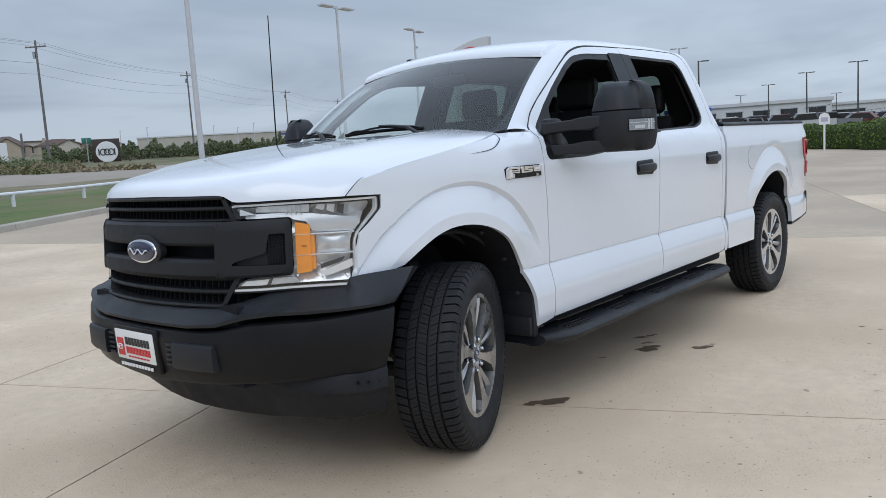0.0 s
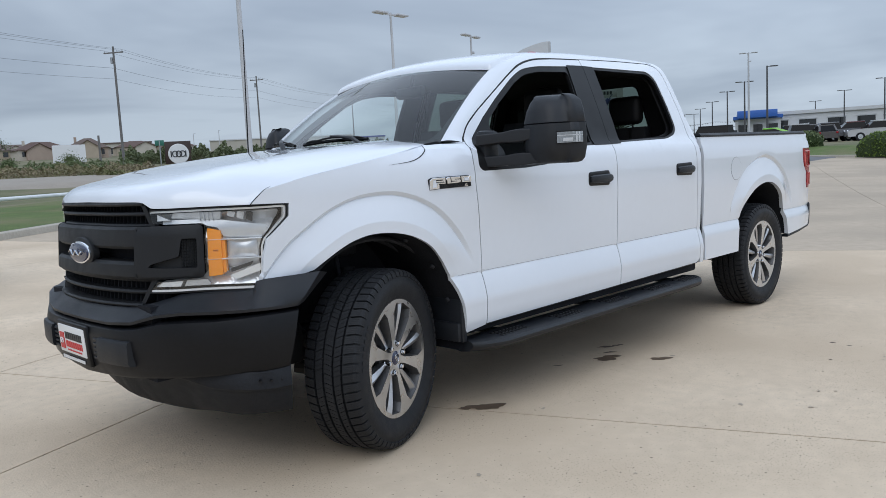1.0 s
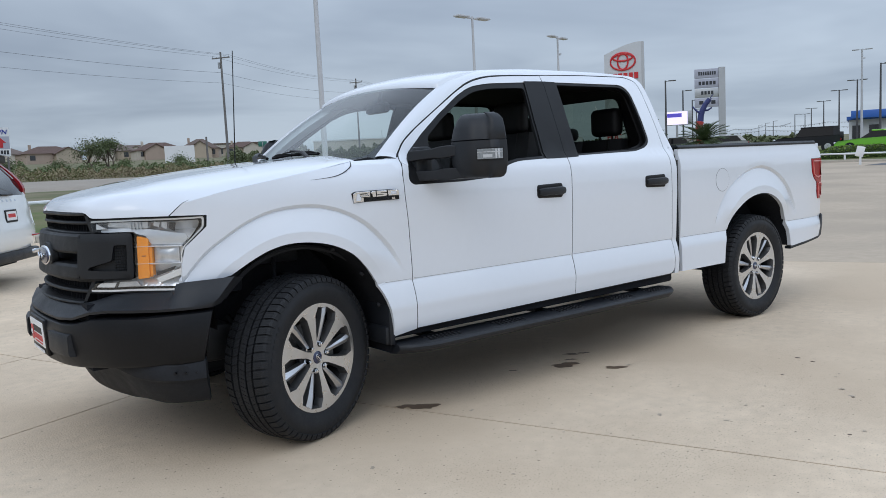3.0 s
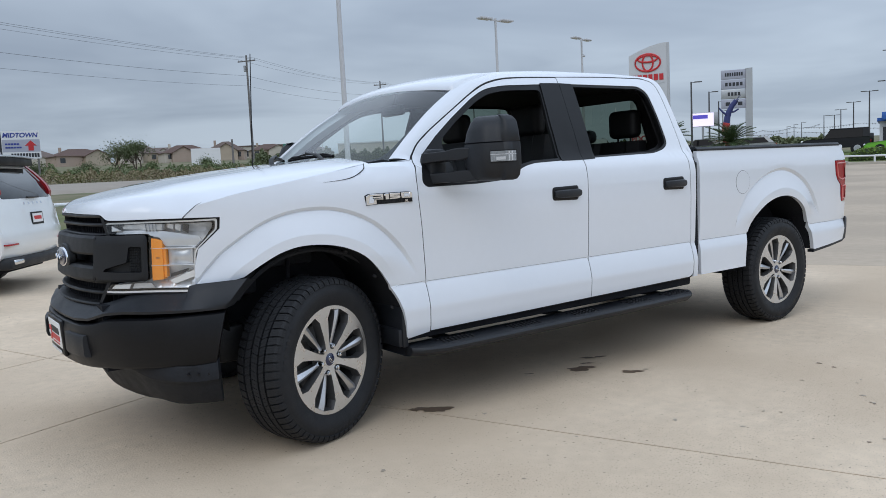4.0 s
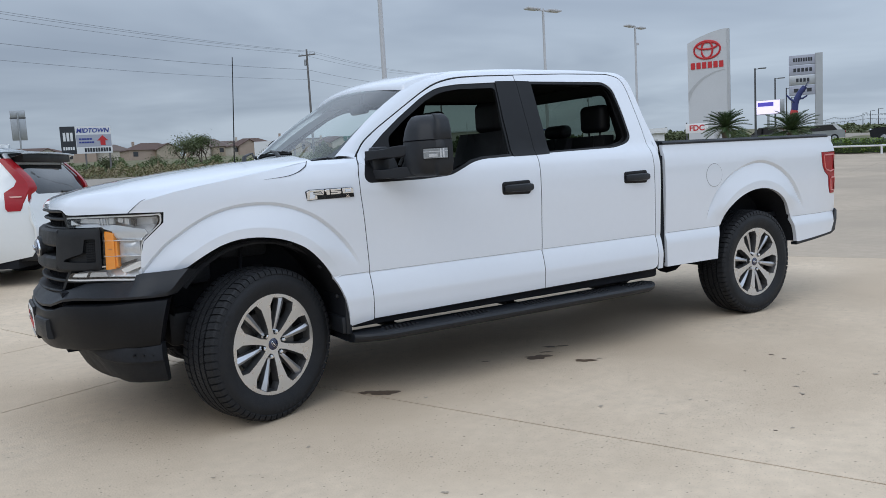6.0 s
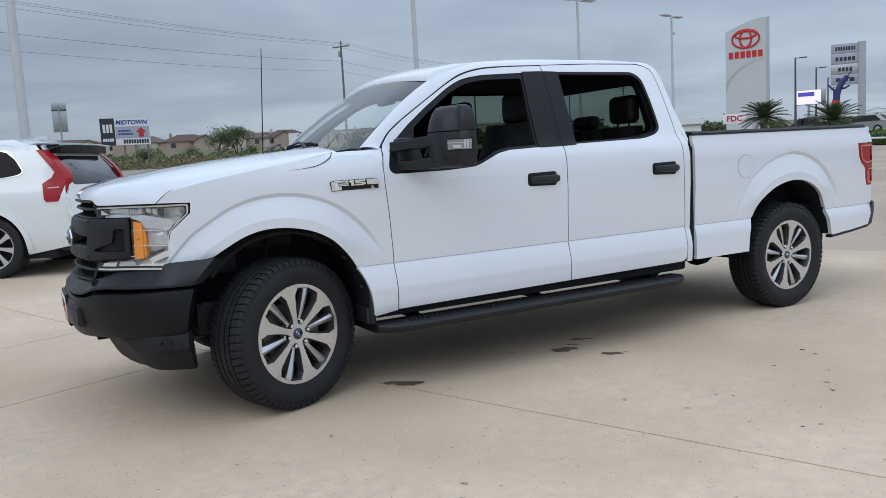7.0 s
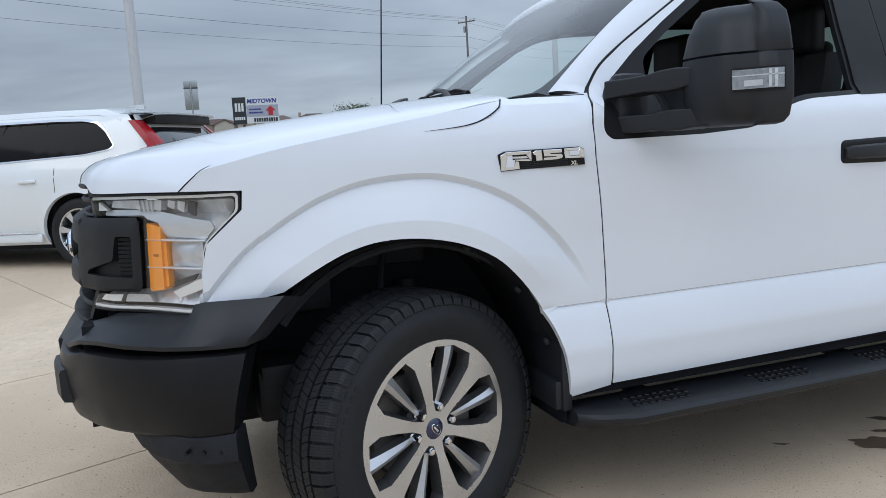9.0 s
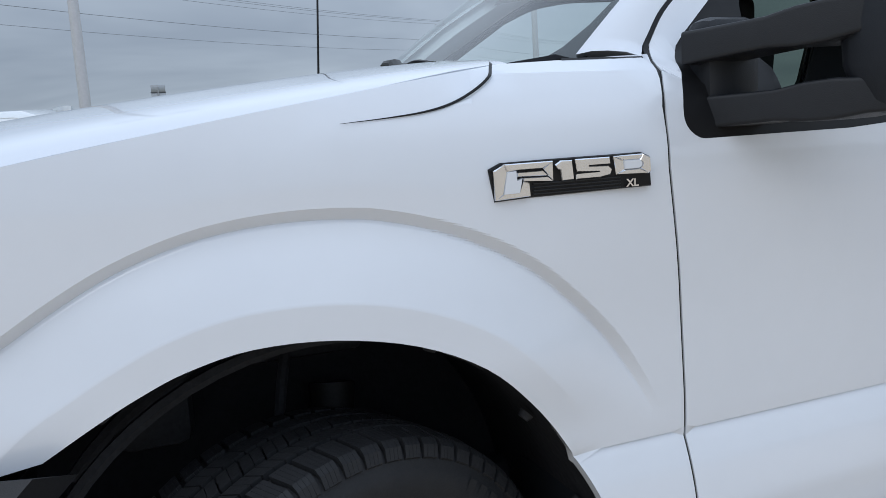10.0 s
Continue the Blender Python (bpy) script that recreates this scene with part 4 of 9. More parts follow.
# broad bar: two rails joined by end blocks, with the slot left open between them
for sign in (-1, 1):
    # end block with a pocket that deepens towards its outer end
    pocket = rounded([(s_of(0.490), 0.932), (S_END - 0.026, 0.926), (S_END - 0.026, 1.046), (S_END - 0.088, 1.046), (S_END - 0.100, 0.975), (s_of(0.50), 0.945)], 0.010)
    block = sheet(rounded([(s_of(0.43), 0.884), (S_END, 0.884), (S_END, 1.100), (s_of(0.43), 1.100)], 0.018), lambda a, z: fascia(a, z, -0.014 + 0.010 * max(0.0, 1 - min(S_END - a, z - 0.884, 1.100 - z) / 0.014) ** 2), 0.09, holes=[pocket], step=0.02, edge_step=0.02)
    part("end_block", block if sign > 0 else mirrored(block), GRILLE_BLACK, grille, sharp=40)
    part("pocket_floor", strip((sign * s_of(0.475), sign * (S_END - 0.02)), 0.920, 1.052, 0.01, 0.010, 0.002), GRILLE_BLACK, grille)
    vent = bm_new()
    for k in range(9):
        for j in range(6):
            a = fascia(sign * (S_END - 0.090 + 0.011 * j), 0.936 + 0.0125 * k, 0.006)
            add_box(vent, a.x - 0.004, a.x + 0.006, a.y - 0.0035, a.y + 0.0035, a.z - 0.0042, a.z + 0.0042)
    part("vent_mesh", vent, GRILLE_BLACK, grille)
part("upper_rail", strip((-s_of(0.44), s_of(0.44)), 1.008, 1.100, 0.08, -0.012, 0.012), GRILLE_BLACK, grille)
part("lower_rail", strip((-s_of(0.44), s_of(0.44)), 0.884, 0.957, 0.08, -0.012, 0.012), GRILLE_BLACK, grille)


def ellipse_disc(rx, rz, depth, dome=0.004, sides=40):
    b = bm_new()
    rings = []
    for f, d in ((1.0, depth), (1.0, 0.003), (0.97, 0.0), (0.8, -dome * 0.5), (0.5, -dome), (0.02, -dome * 1.2)):
        rings.append([Vector((d, f * rx * math.cos(a), f * rz * math.sin(a))) for a in [2 * math.pi * k / sides for k in range(sides)]])
    add_rings(b, rings, close=True, caps=(True, True))
    flip_out(b)
    return b


EM = Matrix.Translation((-1.026, 0, 0.985))
mount = part("emblem_mount", ellipse_disc(0.130, 0.066, 0.03), GRILLE_BLACK, grille, m=EM)
emblem = part("emblem", ellipse_disc(0.116, 0.050, 0.02), CHROME, grille, "chrome-rimmed blue oval emblem", m=EM @ Matrix.Translation((-0.010, 0, 0)))
part("enamel", ellipse_disc(0.106, 0.042, 0.012), BLUE, emblem, m=Matrix.Translation((-0.006, 0, 0)))
b = bm_new()
add_tube(b, [Vector((-0.0155, 0.075 - 0.15 * t, 0.013 * math.sin(t * 15.0) * (1 - 0.5 * t))) for t in np.linspace(0, 1, 40)], 0.0036, 6)
part("emblem_stroke", b, CHROME, emblem)

# headlights: a clear lens over a bright reflector that wraps the bar's end
S_L = [s_of(0.505), s_of(0.674), s_of(0.872)]
S_MAX = s_of(0.882)
on_top = strip((s_of(0.49), S_MAX - 0.004), 1.1645, 1.1735, 0.05, 0.005, 0.002)
both("lamp_seal", on_top, SATIN, truck)


def lamp_outline(g=0.0):
    sr = S_MAX
    return rounded([(S_L[0] - 0.02, 0.828 + g), (S_MAX - 0.145, 0.828 + g), (S_MAX - 0.118 - g, 0.86), (S_MAX - 0.108 - g, 1.0), (S_MAX - 0.095 - g, 1.03), (S_MAX - 0.003 - g, 1.112), (S_MAX - g, 1.163 - g), (S_L[0] - 0.02, 1.163 - g), (S_L[0] - 0.02 + 0.02, 1.108), (S_L[1] - 0.03, 1.102), (S_L[1] - 0.012, 1.085), (S_L[1] - 0.012, 0.91), (S_L[1] - 0.03, 0.884), (S_L[0] + 0.02, 0.872)], 0.012)


def lamp_surf(inset):
    return lambda s, z: fascia(s, z, inset)


def reflector(s, z):
    """Dim bowls above and below, cut into upright facets; a plain band at mid height."""
    if z > 1.035:
        u = (z - 1.035) / 0.125
        return fascia(s, z, 0.030 + 0.045 * max(0.0, min(u / 0.55, (1 - u) / 0.45)) + 0.003 * abs(((s + 0.05 * u) / 0.034) % 1.0 - 0.5))
    if z < 0.955:
        u = (0.955 - z) / 0.120
        return fascia(s, z, 0.026 + 0.045 * max(0.0, min(u / 0.35, (1 - u) / 0.65)) + 0.004 * abs(((s - 0.10 * u) / 0.020) % 1.0 - 0.5))
    return fascia(s, z, 0.045)


LAMP_BOWL = material("lamp_bowl", (0.84, 0.85, 0.87), 0.18, 0.40, vary=0.08, scale=25, rough_vary=0.06)
LAMP_GREY = material("lamp_recess", (0.58, 0.59, 0.61), 0.24, 0.5, vary=0.3, scale=30)
# colour of the inserts that draw dark reflections into the bright bowls
LAMP_DARK = material("lamp_dark_reflection", (0.035, 0.036, 0.040), 0.22, 0.3, vary=0.2, scale=30)
LAMP_MILK = material("lamp_milky_guide", (0.58, 0.60, 0.63), 0.26, 0.35, vary=0.06, scale=20, coat=0.3)
lamps = both("headlight", sheet(lamp_outline(0.020), reflector, 0.004, step=0.009, edge_step=0.012), LAMP_BOWL, truck, "clear wraparound headlight with an amber strip", sharp=12)


def on_lamps(name, bm, mat_, label="", shadow=True, sharp=35):
    for ob, l in zip(both(name, bm, mat_, truck, label, sharp), lamps):
        ob.parent = l
        ob.visible_shadow = shadow


def lamp_patch(pts, inset, depth=0.02, r=0.004, step=0.05):
    """A small flat piece inside the lamp, given as (s, z) corners."""
    return sheet(rounded(pts, r), lambda s, z: fascia(s, z, inset), depth, step=step)


on_lamps("gasket", sheet(lamp_outline(-0.003), lamp_surf(0.0), 0.07, holes=[lamp_outline(0.003)], step=0.2), SATIN)
on_lamps("chrome_edge", sheet(lamp_outline(0.003), lamp_surf(0.008), 0.022, holes=[lamp_outline(0.011)], step=0.2), LAMP_BOWL)
on_lamps("lens", sheet(lamp_outline(0.002), lamp_surf(0.003), 0.003, step=0.06), CLEAR, shadow=False)
S_A, S_R = S_L[1], S_MAX - 0.112
# amber reflector: a tall plate and a narrower one beside it
on_lamps("amber_strip", lamp_patch([(S_A + 0.002, 0.884), (S_A + 0.060, 0.890), (S_A + 0.058, 1.070), (S_A + 0.002, 1.082)], 0.014, 0.03, 0.006), AMBER, "amber side reflector", sharp=25)
on_lamps("amber_edge", lamp_patch([(S_A + 0.058, 0.896), (S_A + 0.074, 0.900), (S_A + 0.072, 1.030), (S_A + 0.056, 1.034)], 0.020, 0.02), AMBER)
on_lamps("amber_mark", lamp_patch([(S_A + 0.024, 0.986), (S_A + 0.044, 0.986), (S_A + 0.044, 0.993), (S_A + 0.024, 0.993)], 0.0125, 0.002, 0.001), material("amber_moulding", (0.45, 0.12, 0.004), 0.4))
# milky guide that bends over the amber plate and runs back under the upper bowl
def guide(s, z):
    """A swelling milky guide."""
    return fascia(s, z, 0.030 - 0.010 * math.sin(math.pi * min(1.0, max(0.0, (z - 1.035) / 0.08))))


on_lamps("light_guide", sheet(rounded([(S_L[0] + 0.03, 1.104), (S_A - 0.02, 1.103), (S_A - 0.003, 1.092), (S_A + 0.045, 1.082), (S_A + 0.066, 1.044), (S_R - 0.004, 1.036), (S_R + 0.030, 1.066), (S_R + 0.02, 1.086), (S_A + 0.06, 1.112), (S_A - 0.01, 1.120), (S_L[0] + 0.03, 1.120)], 0.006), guide, 0.012, step=0.012, edge_step=0.015), LAMP_MILK)
# upper bowl: dark slot, slanting bars, bright corner; dark pieces imitate reflections
on_lamps("bezel_slot", lamp_patch([(S_L[0] + 0.075, 1.128), (S_A + 0.055, 1.116), (S_A + 0.060, 1.146), (S_L[0] + 0.085, 1.148)], 0.024, 0.02), LAMP_GREY)
for k in range(4):
    s0 = S_A - 0.030 + 0.017 * k
    on_lamps("louvre", lamp_patch([(s0, 1.114), (s0 + 0.006, 1.114), (s0 + 0.002, 1.147), (s0 - 0.004, 1.147)], 0.019, 0.01, 0.001), LAMP_GREY)
on_lamps("corner_reflector", lamp_patch([(S_L[0] + 0.012, 1.118), (S_L[0] + 0.075, 1.120), (S_L[0] + 0.012, 1.144)], 0.015, 0.012, 0.002), LAMP_SILVER)
for k in range(3):
    s0 = S_A + 0.085 + 0.040 * k
    on_lamps("facet", lamp_patch([(s0, 1.128 - 0.008 * k), (s0 + 0.028, 1.120 - 0.010 * k), (s0 + 0.036, 1.142 - 0.002 * k), (s0 + 0.004, 1.147 - 0.002 * k)], 0.024 + 0.003 * k, 0.01, 0.002), LAMP_DARK if k == 2 else LAMP_GREY)
for z0 in (0.951, 1.030):
    on_lamps("divider", strip((S_A - 0.004, S_R), z0, z0 + 0.006, 0.035, 0.014, 0.002), LAMP_BOWL)
# middle lamp: a fluted lens
s_a, s_b = S_A + 0.078, S_MAX - 0.135


def mid_lens(s, z):
    """The lens of the middle lamp: a swell with fine level flutes."""
    u, v = (s - s_a) / (s_b - s_a), (z - 0.958) / 0.072
    swell = math.sin(math.pi * min(1.0, max(0.0, u))) * math.sin(math.pi * min(1.0, max(0.0, v)))
    return fascia(s, z, 0.034 - 0.014 * swell - 0.0022 * abs((v * 9.0) % 1.0 - 0.5))


on_lamps("lens_bowl", sheet(rounded([(s_a, 0.958), (s_b, 0.958), (s_b, 1.030), (s_a, 1.030)], 0.004), mid_lens, 0.004, step=0.004, edge_step=0.008), LAMP_GREY, sharp=12)
# lower bowl: a bright tray, with dark inserts in place of dark reflections
on_lamps("lower_tray", lamp_patch([(S_L[0] + 0.005, 0.850), (S_L[0] + 0.12, 0.850), (S_L[0] + 0.135, 0.872), (S_L[0] + 0.03, 0.868)], 0.018, 0.01), LAMP_SILVER)
on_lamps("tray_insert", lamp_patch([(S_L[0] + 0.125, 0.851), (S_A + 0.01, 0.851), (S_A - 0.005, 0.874), (S_L[0] + 0.135, 0.874)], 0.016, 0.012), LAMP_GREY)
on_lamps("tray_insert", lamp_patch([(S_L[0] + 0.112, 0.848), (S_L[0] + 0.127, 0.848), (S_L[0] + 0.140, 0.876), (S_L[0] + 0.127, 0.876)], 0.014, 0.012), LAMP_DARK)
on_lamps("facet", lamp_patch([(S_A + 0.085, 0.885), (S_R - 0.035, 0.925), (S_R - 0.015, 0.93), (S_R - 0.015, 0.90), (S_A + 0.11, 0.868)], 0.022, 0.01), LAMP_SILVER)
on_lamps("facet", lamp_patch([(S_A + 0.09, 0.915), (S_R - 0.045, 0.94), (S_R - 0.06, 0.922), (S_A + 0.09, 0.897)], 0.024, 0.01), LAMP_DARK)

# front bumper: textured cover above, painted bar below, soft valance under it
def bar_top(y):
    """Height of the joint between cover and bar: lower across the middle."""
    return lerp_table([(0.0, 0.688), (0.42, 0.690), (0.50, 0.705), (0.62, 0.738), (0.70, 0.744), (1.0, 0.744)], y)


COVER = [((0.0, -1.074), (0.0, -1.030, 0.766)), ((0.16, -1.072), (0.15, -1.027, 0.766)), ((0.32, -1.062), (0.30, -1.012, 0.766)), ((0.47, -1.032), (0.43, -0.978, 0.770)), ((0.60, -0.985), (0.51, -0.932, 0.790)), ((0.70, -0.930), (0.60, -0.868, 0.820)),
         ((0.80, -0.852), (0.69, -0.775, 0.824)), ((0.88, -0.760), (0.79, -0.690, 0.826)), ((0.898, -0.728), (0.818, -0.666, 0.828)), ((0.908, -0.710), (0.832, -0.660, 0.860)), ((0.928, -0.670), (0.862, -0.635, 0.868)), ((0.946, -0.608), (0.912, -0.53, 0.873)), ((0.952, -0.545), (0.956, -0.432, 0.878))]
b = bm_new()
rings = []
for (by, bx), (ty, tx, tz) in COVER[:0:-1] + COVER:
    lo, hi = Vector((bx, by, bar_top(by) + 0.008)), Vector((tx, ty, tz))
    out = Vector((-0.6, 0.8 * min(1, by / 0.9), 0)) * 0.010
    rings.append([lo + Vector((0.06, -0.05 * min(1, by), 0.004)), lo, lo + Vector((0, 0, 0.012)) + out * 0.3, lo.lerp(hi, 0.3) + out * 0.9, lo.lerp(hi, 0.62) + out, lo.lerp(hi, 0.9) + out * 0.3, hi, hi + Vector((0.05, -0.02, -0.012))])
n_left = len(COVER) - 1
for k, ring in enumerate(rings):
    if k < n_left:
        pass
    else:
        for v in ring:
            v.y = -v.y
add_rings(b, rings, close=True, caps=(True, True))
flip_out(b)
bumper_cover = part("bumper_cover", b, PLASTIC, truck, "grey-black textured bumper cover", sharp=40)

BAR = [(0.0, -1.086), (0.16, -1.084), (0.32, -1.074), (0.42, -1.058), (0.50, -1.036), (0.62, -0.985), (0.72, -0.925), (0.81, -0.850), (0.885, -0.765), (0.93, -0.675), (0.948, -0.605), (0.953, -0.545)]
b = bm_new()
rings = []
for k, (y, x) in enumerate(BAR[:0:-1] + BAR):
    f = min(1.0, y / 0.9)
    inn = Vector((1 - 0.55 * f, -f, 0)).normalized()
    low = 0.455 + 0.05 * f
    slant = 0.26 * max(0.0, (y - 0.90) / 0.053)
    zt = bar_top(y) - lerp_table([(0.42, 0.003), (0.56, 0.016), (0.80, 0.016), (0.93, 0.006)], y)
    prof = [(zt, 0.10), (zt, 0.016), (zt - 0.006, 0.004), (zt - 0.02, 0.0), (0.64, -0.004 - 0.004 * f), (0.58, 0.0), (low + 0.05, 0.010), (low + 0.012, 0.022), (low, 0.034), (low + 0.005, 0.10)]
    ring = []
    for z, d in prof:
        p = Vector((x, y, z)) + inn * d
        p.x -= slant * (0.742 - z)
        if k >= len(BAR) - 1:
            p.y = -p.y
        ring.append(p)
    rings.append(ring)
add_rings(b, rings, close=True, caps=(True, True))
flip_out(b)
bumper = part("front_bumper", b, material("bumper_paint", (0.0075, 0.0078, 0.0092), 0.40, vary=0.2, scale=4, bump=0.05, bump_scale=300, rough_vary=0.08, spec=0.22), truck, "black front bumper with a dealer plate", sharp=40)

b = bm_new()
rings = []
VAL_TOP = [(0.0, -0.930), (0.15, -0.925), (0.35, -0.905), (0.50, -0.885), (0.60, -0.865), (0.66, -0.850), (0.72, -0.832), (0.79, -0.795), (0.85, -0.750), (0.893, -0.692), (0.914, -0.645), (0.922, -0.585)]
VAL_LOW = [(0.0, -0.835), (0.14, -0.828), (0.30, -0.806), (0.43, -0.776), (0.53, -0.758), (0.60, -0.752), (0.68, -0.746), (0.75, -0.728), (0.80, -0.690), (0.84, -0.635), (0.862, -0.600), (0.875, -0.560)]
pairs = list(zip(VAL_TOP, VAL_LOW))
for k, ((y, x), (yl, xl)) in enumerate(pairs[:0:-1] + pairs):
    f = min(1.0, y / 0.9)
    low = lerp_table([(0.0, 0.272), (0.53, 0.276), (0.70, 0.300), (0.92, 0.306)], y)
    step_z = lerp_table([(0, 0.47), (0.55, 0.465), (0.75, 0.435), (0.92, 0.425)], y)
    inn = Vector((1 - 0.5 * f, -f, 0)).normalized()
    ring = []
    for z, d in ((0.515, 0.06), (0.515, 0.0), (0.50, -0.012), (step_z + 0.006, -0.010), (step_z, -0.004), (step_z - 0.006, 0.004), (step_z - 0.03, 0.003), (low + 0.02, 0.0), (low + 0.004, 0.004), (low, 0.012), (low + 0.004, 0.05)):
        t = 0.0 if z >= step_z else ((step_z - z) / (step_z - low)) ** 1.3
        ring.append(Vector((x + (xl - x) * t, y + (yl - y) * t, z)) + inn * d)
    if k >= len(pairs) - 1:
        for p in ring:
            p.y = -p.y
    rings.append(ring)
add_rings(b, rings, close=True, caps=(True, True))
flip_out(b)
valance = part("valance", b, material("scuffed_soft_plastic", (0.013, 0.0145, 0.018), 0.62, vary=0.35, scale=5, bump=0.15, bump_scale=200, rough_vary=0.1, spec=0.25), bumper, "soft black air dam", sharp=40)
for k in range(3):
    b = bm_new()
    p = Vector((-0.72 + 0.045 * k, -0.905 - 0.006 * k, 0.47 - 0.004 * k))
    add_cyl(b, p + Vector((0.01, 0.02, 0)), p + Vector((-0.004, -0.010, 0)), 0.006, 0.005, 8)
    flip_out(b)
    part("push_pin", b, SATIN, valance)
b = bm_new()
add_box(b, -0.98, -0.56, -0.55, 0.55, 0.47, 0.78)
part("bumper_core", b, BLACK, bumper)

# dealer plate in its black frame
FRAME_M = Matrix.Translation((-1.092, 0.02, 0.585)) @ Euler((0, radians(-3), 0)).to_matrix().to_4x4()
b = bm_new()
add_box(b, -0.004, 0.02, -0.175, 0.175, -0.092, 0.092, 0.010)
plate_frame = part("plate_frame", b, SATIN, bumper, m=FRAME_M)
b = bm_new()
add_box(b, -0.008, 0.0, -0.152, 0.152, -0.052, 0.076, 0.004)
plate = part("plate", b, material("plate_white", (0.75, 0.75, 0.74), 0.35, vary=0.02, scale=9), bumper, "white dealer plate with red and black bars", m=FRAME_M)
SIGN_RED = material("sign_red", (0.55, 0.025, 0.03), 0.4, vary=0.05, scale=4)
SIGN_BLACK = material("sign_black", (0.02, 0.02, 0.022), 0.5, vary=0.05, scale=4)
SIGN_WHITE = material("sign_white", (0.78, 0.78, 0.78), 0.4, vary=0.03, scale=2)
for name, y0, y1, z0, z1, mt in (("logo_square", 0.085, 0.135, -0.035, 0.04, SIGN_RED), ("writing_bar", -0.125, 0.07, 0.015, 0.047, SIGN_BLACK), ("writing_bar", -0.125, 0.07, -0.022, 0.006, SIGN_RED), ("fine_bar", -0.11, 0.06, -0.038, -0.032, SIGN_RED), ("frame_writing_bar", -0.13, 0.13, -0.079, -0.066, SIGN_WHITE)):
    b = bm_new()
    n = max(1, int((y1 - y0) / 0.022)) if "bar" in name else 1
    w = (y1 - y0) / n
    for k in range(n):
        add_box(b, -0.0105, -0.007, y0 + w * k + (0.003 if n > 1 else 0), y0 + w * (k + 1) - (0.003 if n > 1 else 0), z0, z1)
    part(name, b, mt, bumper, m=FRAME_M)
b = bm_new()
rr = [(0.020, 0.012), (0.011, 0.012), (0.020, 0.005)]
for rx, rz in rr:
    add_tube(b, [Vector((-0.012, 0.11 + rx * math.cos(a), 0.003 + rz * math.sin(a) + (0.005 if rz < 0.01 else 0))) for a in [2 * math.pi * k / 20 for k in range(21)]], 0.0016, 5)
part("logo_rings", b, SIGN_WHITE, bumper, m=FRAME_M)
# raised pads beside the plate and ribbed slots between them
for sign in (-1, 1):
    b = bm_new()
    rings = []
    for k in range(7):
        y = 0.265 + 0.22 * k / 6
        x = float(np.interp(y, [p[0] for p in BAR], [p[1] for p in BAR]))
        rings.append([Vector((x + dx, -sign * y, z)) for dx, z in ((0.02, 0.535), (-0.018, 0.541), (-0.024, 0.555), (-0.024, 0.63), (-0.018, 0.642), (0.02, 0.648))])
    add_rings(b, rings, close=True, caps=(True, True))
    flip_out(b)
    part("bumper_pad", b, PLASTIC, bumper)
    for k in range(5):
        b = bm_new()
        add_box(b, -1.092, -1.07, min(sign * 0.205, sign * 0.255), max(sign * 0.205, sign * 0.255), 0.545 + 0.02 * k, 0.556 + 0.02 * k, 0.003)
        part("bumper_rib", b, PLASTIC, bumper)

# ---- truck: wheels, wells, steps, underside ----
def tyre_bm(R=0.402, rim=0.262, y0=-0.020, y1=0.235):
    b = bm_new()
    w, c = y1 - y0, (y0 + y1) / 2
    prof = [(rim - 0.006, y0 + 0.030), (rim + 0.004, y0 + 0.014), (rim + 0.020, y0 + 0.006), (rim + 0.035, y0 + 0.001), (rim + 0.060, y0 - 0.006), (rim + 0.085, y0 - 0.004), (rim + 0.088, y0 - 0.002), (R - 0.032, y0 + 0.004), (R - 0.022, y0 + 0.010), (R - 0.014, y0 + 0.024)]
    core = R - 0.013
    prof2 = [(core, y0 + 0.05), (core + 0.001, c), (core, y1 - 0.05)]
    mir = [(r, 2 * c - y) for r, y in prof[::-1]]
    revolve(b, prof + prof2 + mir, sides=72)
    flip_out(b)
    return b


